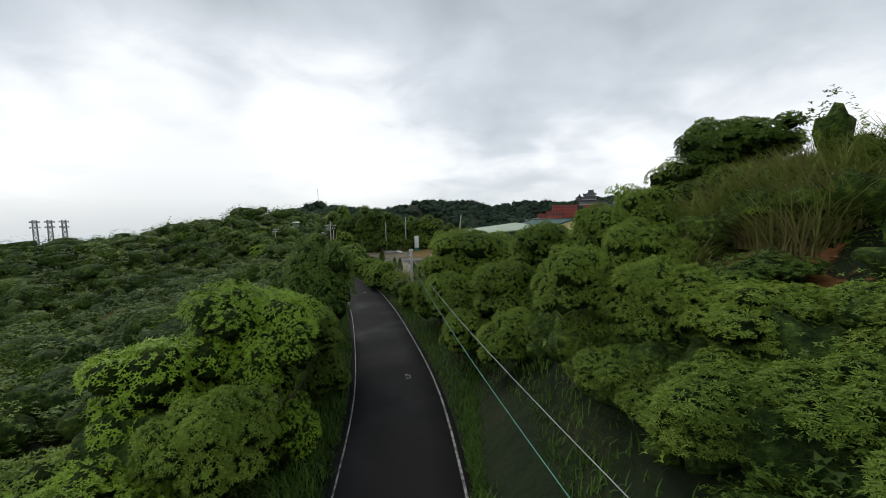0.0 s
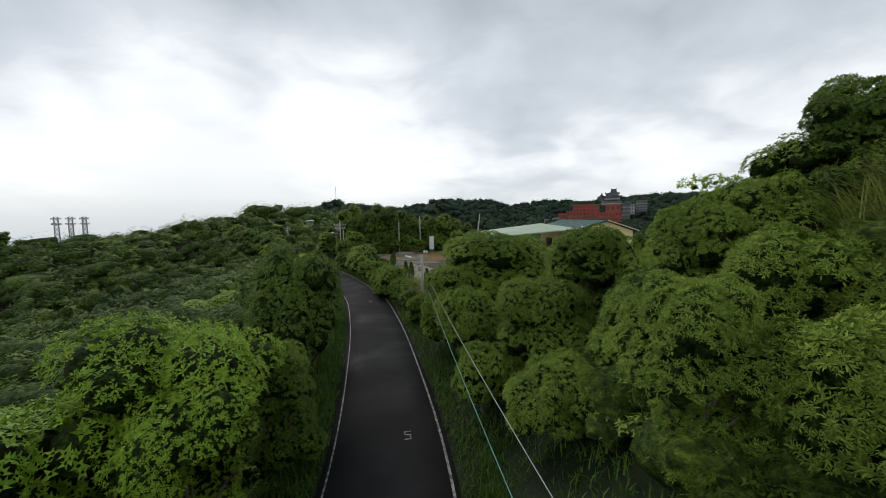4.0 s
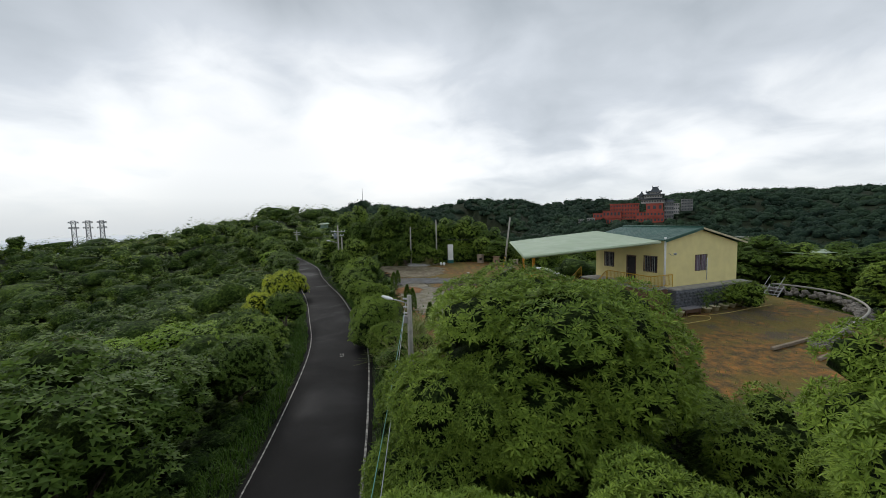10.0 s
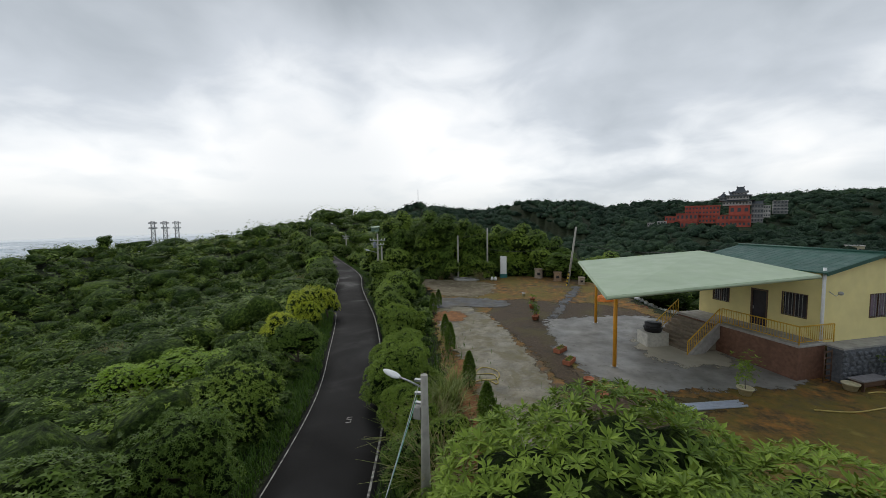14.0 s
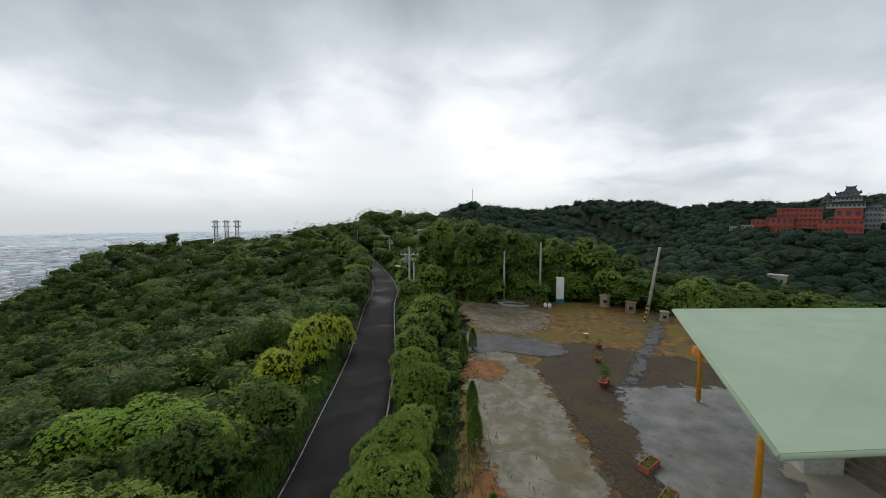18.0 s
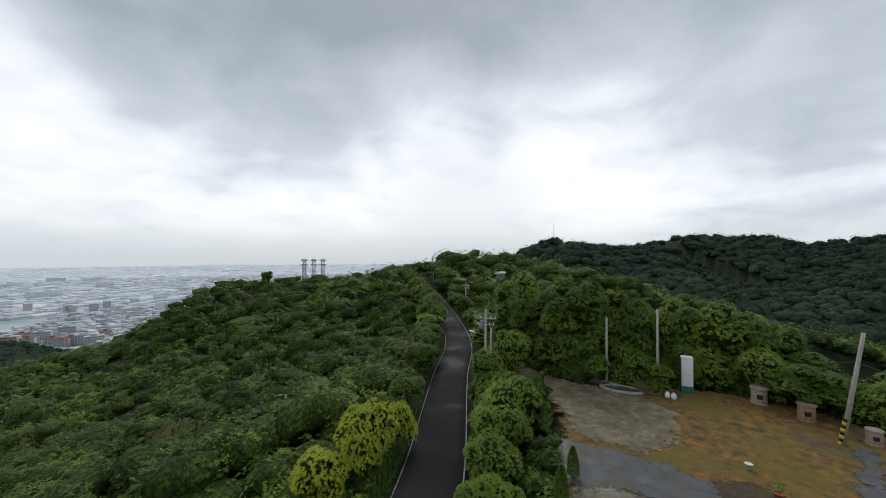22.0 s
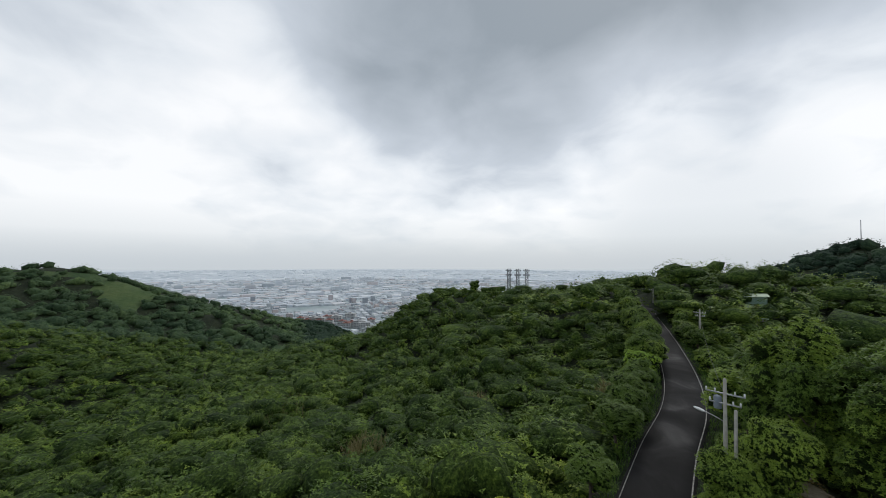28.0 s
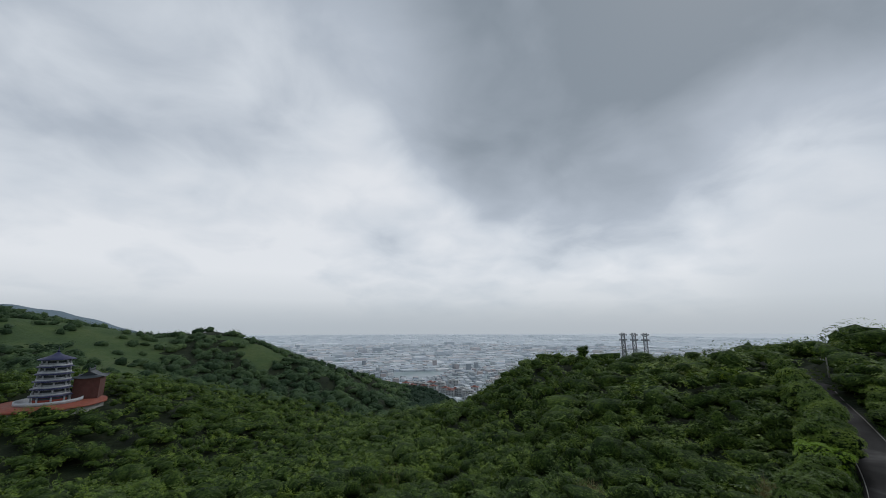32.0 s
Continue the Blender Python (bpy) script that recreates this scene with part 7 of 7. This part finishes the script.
hall(-43, -15, -2, 14.5, TRED, rows=4, cols=10)
hall(-43.5, -14.5, 14.5, 15.3, TRED, 15, -0.6)
hall(-60, -40, -8, 5.5, TRED, 12, -4, 2, 6)
hall(-50, -32, -8, 8.0, TRED, 10, -5, 2, 5)
hall(-17, 8.5, -6, 6.0, TRED, 12, -4, 2, 8)
hall(-8, 7.4, 5.5, 14.5, TRED, 16, -1.5, 1, 3)
hall(-13, 8.5, 14.5, 18.5, TWHITE, 14, 0, 1, 9)
curved_roof(22, 16, 3.0, 2.0, TROOF, "tier_roof", temple, (-2, 7, 18.3), 0.42)
hall(-10, 6.5, 20.0, 23.5, TWHITE, 12, 1, 1, 7)
curved_roof(17, 14, 3.0, 1.8, TROOF, "tier_roof", temple, (-1.5, 7, 23.3), 0.4)
hall(-5, 5, 24.5, 26.5, TWHITE, 8, 3, 1, 4)
curved_roof(9.5, 8, 5.2, 1.4, TROOF, "top_roof", temple, (0, 7, 26.2), 0.26)
hall(-15.5, -9.5, 18.5, 22.5, TGREY, 6, 2, 1, 2)
curved_roof(6, 6, 4.5, 1.4, TROOF, "pavilion_roof", temple, (-12.5, 5, 22.3), 0.05)
hall(8.6, 17, -2, 15.5, TGREY, 12, 2, 4, 4)
hall(17, 22, 3, 14, TWHITE, 10, 4, 3, 3)
hall(24, 34, 6, 18, TGREY, 12, 10, 4, 4)
curved_roof(10, 12, 2.4, 1.0, TROOF, "side_roof", temple, (12.8, 8, 15.4), 0.4)
for x, z, w in ((-66, -3.5, 8), (-75, -5, 6), (-57, -12, 9)):
    hall(x, x + w, z, z + 4, TWHITE, 7, -8, 1, 3)
for x, y, z in ((80, 305, -12), (190, 345, -10)):
    cot = thing("valley_house", (x, y, ground_at(x, y)), -20, "small cream house among the trees in the valley", "house", "valley houses")
    part("wall", boxed((-4, -3, 0), (4, 3, 6)), plain("cream_wall", (0.42, 0.38, 0.26), 0.7), cot)
    part("roof", boxed((-4.4, -3.4, 6), (4.4, 3.4, 6.5)), TWHITE, cot)
    for k in range(3):
        part("window", boxed((-3 + k * 2.2, -3.1, 2.5), (-1.8 + k * 2.2, -3.02, 4.2)), TROOF, cot)

# ---------------------------------------------------------------- the pagoda on its red terrace
PBLUE = plain("pagoda_roof_blue", (0.030, 0.036, 0.095), 0.5, scale=0.5)
PWHITE = plain("pagoda_white", (0.48, 0.50, 0.52), 0.6, scale=0.5)
PTERR = plain("terrace_red_tiles", (0.27, 0.075, 0.045), 0.7, scale=0.6, spread=0.2)
pagoda = thing("pagoda", (-176.0, -84.0, -14.0), 20, "octagonal white pagoda with dark blue tiered roofs", "pagoda")
terrace = thing("pagoda_terrace", (-176.0, -84.0, -14.0), 20, "round red-tiled terrace with a pale parapet", "terrace")
part("terrace_top", lathe([(16.6, -0.95), (17.5, -0.9), (17.5, -0.6), (16.8, -0.1), (0.1, 0.3)], 12), PTERR, terrace)
part("terrace_wall", lathe([(16.5, -8), (16.5, -0.9)], 12), GREYCON, terrace)
part("parapet", lathe([(9.6, 0.1), (9.6, 1.3), (9.2, 1.3), (9.2, 0.2)], 40), PWHITE, terrace)


def octagon(profile):
    return lathe(profile, 8)


TIER = 2.65
for k in range(6):
    z, r = 0.5 + k * TIER, 5.0 - 0.22 * k
    part("storey", octagon([(r, z), (r, z + TIER - 0.5)]), PWHITE if k else TRED, pagoda)
    part("opening_band", octagon([(r + 0.03, z + 0.95), (r + 0.03, z + 1.7)]), TROOF, pagoda)
    for j in range(8):
        a = (j + 0.5) / 8 * 6.2832
        part("pillar", tube([(math.cos(a) * r * 1.03, math.sin(a) * r * 1.03, z), (math.cos(a) * r * 1.03, math.sin(a) * r * 1.03, z + TIER - 0.5)], 0.3, 6), PWHITE, pagoda)
    if k < 5:
        part("balcony", octagon([(r + 0.7, z + TIER - 0.28), (r + 0.75, z + TIER + 0.45), (r + 0.65, z + TIER + 0.45), (r + 0.6, z + TIER - 0.2)]), PWHITE, pagoda)
        part("tier_roof", octagon([(r + 1.6, z + TIER - 0.62), (r + 1.55, z + TIER - 0.5), (r + 0.8, z + TIER - 0.2), (r - 0.1, z + TIER - 0.05)]), PBLUE, pagoda)
zt = 0.5 + 6 * TIER
part("top_roof", octagon([(5.9, zt - 0.55), (5.85, zt - 0.4), (3.4, zt + 0.5), (1.4, zt + 1.4), (0.25, zt + 2.3)]), PBLUE, pagoda)
part("finial", lathe([(0.25, zt + 2.2), (0.45, zt + 2.6), (0.12, zt + 3.0), (0.05, zt + 4.0)], 10), PBLUE, pagoda)
annex = thing("pagoda_annex", (-186.0, -78.0, -14.0), 25, "dark red brick building behind the pagoda", "building")
part("wall", boxed((-5, -4, -3), (5, 4, 8)), plain("annex_brick", (0.12, 0.05, 0.04), 0.8, scale=0.8), annex)
curved_roof(10.5, 8.5, 2.6, 0.8, TROOF, "roof", annex, (0, 0, 7.9), 0.4)
for r in range(3):
    for k in range(5):
        part("window", boxed((-4.3 + k * 1.9, -4.1, 0.4 + r * 2.5), (-3.2 + k * 1.9, -4.02, 1.8 + r * 2.5)), TROOF, annex)

# ---------------------------------------------------------------- the city on the plain


def blocks(name, x, y, w, d, h, turn, mat, label):
    """Joined box buildings on the plain."""
    k = len(x)
    c = np.array([(-1, -1, 0), (1, -1, 0), (1, 1, 0), (-1, 1, 0), (-1, -1, 1), (1, -1, 1), (1, 1, 1), (-1, 1, 1)], float)
    p = c[None] * np.stack([w / 2, d / 2, h], 1)[:, None]
    co, si = np.cos(turn)[:, None], np.sin(turn)[:, None]
    v = np.stack([p[..., 0] * co - p[..., 1] * si + x[:, None], p[..., 0] * si + p[..., 1] * co + y[:, None], p[..., 2] + PLAIN - 0.5], -1)
    f = np.array([(4, 5, 6, 7), (0, 1, 5, 4), (1, 2, 6, 5), (2, 3, 7, 6), (3, 0, 4, 7)])
    q = (np.arange(k)[:, None, None] * 8 + f[None]).reshape(-1, 4)
    return tagged(part(name, mesh_of(name, v.reshape(-1, 3), q, mat)), label, "city", kind="stuff")


# the last value mixes painted haze into the roof and wall colours
def city_paint(name, lift, haze_mix):
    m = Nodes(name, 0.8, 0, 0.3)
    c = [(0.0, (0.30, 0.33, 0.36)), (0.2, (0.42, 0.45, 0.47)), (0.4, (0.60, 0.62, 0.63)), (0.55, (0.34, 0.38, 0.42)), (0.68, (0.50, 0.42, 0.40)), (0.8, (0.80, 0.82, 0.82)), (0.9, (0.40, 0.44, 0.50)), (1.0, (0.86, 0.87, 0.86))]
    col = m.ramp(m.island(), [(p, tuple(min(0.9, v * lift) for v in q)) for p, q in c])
    col = m.mix(haze_mix, col, (0.66, 0.71, 0.75))
    return m.color(m.mix(m.ramp(m.noise(0.12, 4), [(0.4, 0.0), (0.7, 0.2 * (1 - haze_mix))]), col, (0.3, 0.33, 0.35))).mat


# no haze painted in near town, some in mid city, nearly all far out
CITY1, CITY2, CITY3 = city_paint("town_walls", 1.1, 0.0), city_paint("city_roofs", 1.25, 0.36), city_paint("haze_paled_city_roofs", 1.15, 0.96)
gen = np.random.default_rng(404)


def town(name, count, r0, r1, w0, w1, h0, h1, mat, label, power, grid):
    a = np.radians(gen.uniform(28, 140, count))
    r = (r0 ** power + gen.uniform(0, 1, count) * (r1 ** power - r0 ** power)) ** (1 / power)
    x, y = -np.sin(a) * r, np.cos(a) * r
    x, y = np.round(x / grid) * grid + gen.normal(0, grid * 0.12, count), np.round(y / grid) * grid + gen.normal(0, grid * 0.12, count)
    green = np.sin(x / 170 + 2) * np.sin(y / 210 + 1) + 0.5 * np.sin(x / 61) * np.sin(y / 57)
    ok = (land(x, y) < PLAIN + 2) & (green < 0.98)
    x, y = x[ok], y[ok]
    k = len(x)
    tall = gen.uniform(0, 1, k) < 0.02
    h = np.where(tall, gen.uniform(h1 * 1.5, h1 * 3.0, k), gen.uniform(h0, h1, k))
    return blocks(name, x, y, gen.uniform(w0, w1, k), gen.uniform(w0, w1, k), h, gen.normal(0.35, 0.12, k), mat, label)


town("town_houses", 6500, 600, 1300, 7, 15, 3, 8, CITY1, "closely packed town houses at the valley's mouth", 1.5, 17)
town("city_blocks", 7000, 1150, 2500, 12, 52, 2, 7, CITY2, "city blocks spread over the plain, partly paled for haze", 1.5, 34)
town("distant_blocks", 9000, 2400, 4700, 20, 75, 0.6, 2.0, CITY3, "far city blocks, paled for haze", 1.3, 70)
river = smooth_line([(-2700, -900, PLAIN + 0.6), (-2500, -350, PLAIN + 0.6), (-2750, 100, PLAIN + 0.6), (-2600, 600, PLAIN + 0.6), (-3000, 1300, PLAIN + 0.6), (-2700, 2200, PLAIN + 0.6)], 80)
rd = np.gradient(river[:, :2], axis=0)
rd /= np.linalg.norm(rd, axis=1, keepdims=True)
tagged(strip("river", river, np.stack([rd[:, 1], -rd[:, 0]], 1), [-45, 45], [0, 0], plain("river_water", (0.55, 0.60, 0.62), 0.15, scale=0.02)), "pale river winding through the city", "river", kind="structure")

# nearer blocks of flats at the valley's mouth
FLAT_W = plain("flat_wall", (0.52, 0.52, 0.51), 0.8, scale=0.6)
FLAT_R = plain("flat_roof_red", (0.34, 0.17, 0.14), 0.8, scale=0.6)
FLAT_G = plain("flat_roof_grey", (0.40, 0.43, 0.45), 0.8, scale=0.6)


def flats(roof, w, d, h):
    root = thing("apartment_building", (0, 0, 0), 0, "pale terraced apartment building in the town below", "building", "terraces in the town")
    part("wall", boxed((-w / 2, -d / 2, -1), (w / 2, d / 2, h)), FLAT_W, root)
    part("roof", boxed((-w / 2 - 0.3, -d / 2 - 0.3, h), (w / 2 + 0.3, d / 2 + 0.3, h + 0.6)), roof, root)
    part("roof_hut", boxed((-w / 5, -d / 4, h + 0.6), (w / 8, d / 4, h + 3)), roof, root)
    for r in range(int(h / 3)):
        for k in range(int(w / 3)):
            for s in (-1, 1):
                y = s * (d / 2 + 0.06)
                part("window", boxed((-w / 2 + 0.8 + k * 3, min(y, y - s * 0.05), 0.9 + r * 3), (-w / 2 + 2.4 + k * 3, max(y, y - s * 0.05), 2.4 + r * 3)), TROOF, root)
    return root


first = {}
for k in range(46):
    a = radians(gen.uniform(79, 94))
    r = gen.uniform(650, 860)
    x, y = -math.sin(a) * r + gen.normal(0, 4), 50 + math.cos(a) * r
    if ground_at(x, y) > PLAIN + 4:
        continue
    kind = k % 3
    m4 = pose(x, y, PLAIN, 0, 0, 70 + gen.normal(0, 6))
    if kind not in first:
        first[kind] = flats((FLAT_R, FLAT_G, FLAT_W)[kind], (15, 12, 21)[kind], (11, 10, 12)[kind], (12, 9, 15)[kind])
        first[kind].matrix_basis = m4
    else:
        copy_thing(first[kind], m4)

# far mountains beyond the pagoda hill and to the right, haze painted in as blue
HILLBLUE = Nodes("haze_blue_mountain", 0.9, 0, 0.1)
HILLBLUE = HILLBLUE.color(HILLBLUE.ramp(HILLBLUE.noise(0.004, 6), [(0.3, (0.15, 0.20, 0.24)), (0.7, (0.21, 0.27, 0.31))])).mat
for name, r, azimuths, tops, words in (("far_mountain", 3600, (121, 123.5, 126, 128.5, 132, 140, 152), (-60, -8, 55, 105, 132, 150, 120), "long blue mountain in the haze"),
                                       ("far_mountain", 2600, (-52, -48, -43, -40, -37, -34, -31, -28, -24, -20), (60, 78, 74, 62, 70, 108, 124, 105, 78, 30), "mountain ridge behind the wooded hills, tinted blue for haze")):
    n = 60
    spread_az = np.linspace(azimuths[0], azimuths[-1], n)
    az = np.radians(spread_az)
    crest = np.interp(spread_az, azimuths, tops) + 5 * np.sin(np.linspace(0, 21, n)) + 3 * np.sin(np.linspace(0, 57, n))
    rows = []
    for t, back in ((0.0, -900), (0.35, -500), (0.75, -180), (1.0, 0), (0.0, 700)):
        rows.append(np.stack([-np.sin(az) * (r + back), np.cos(az) * (r + back), PLAIN - 5 + (crest - PLAIN) * t], 1))
    v = np.stack(rows, 1).reshape(-1, 3)
    b = (np.arange(n - 1)[:, None] * 5 + np.arange(4)[None]).ravel()
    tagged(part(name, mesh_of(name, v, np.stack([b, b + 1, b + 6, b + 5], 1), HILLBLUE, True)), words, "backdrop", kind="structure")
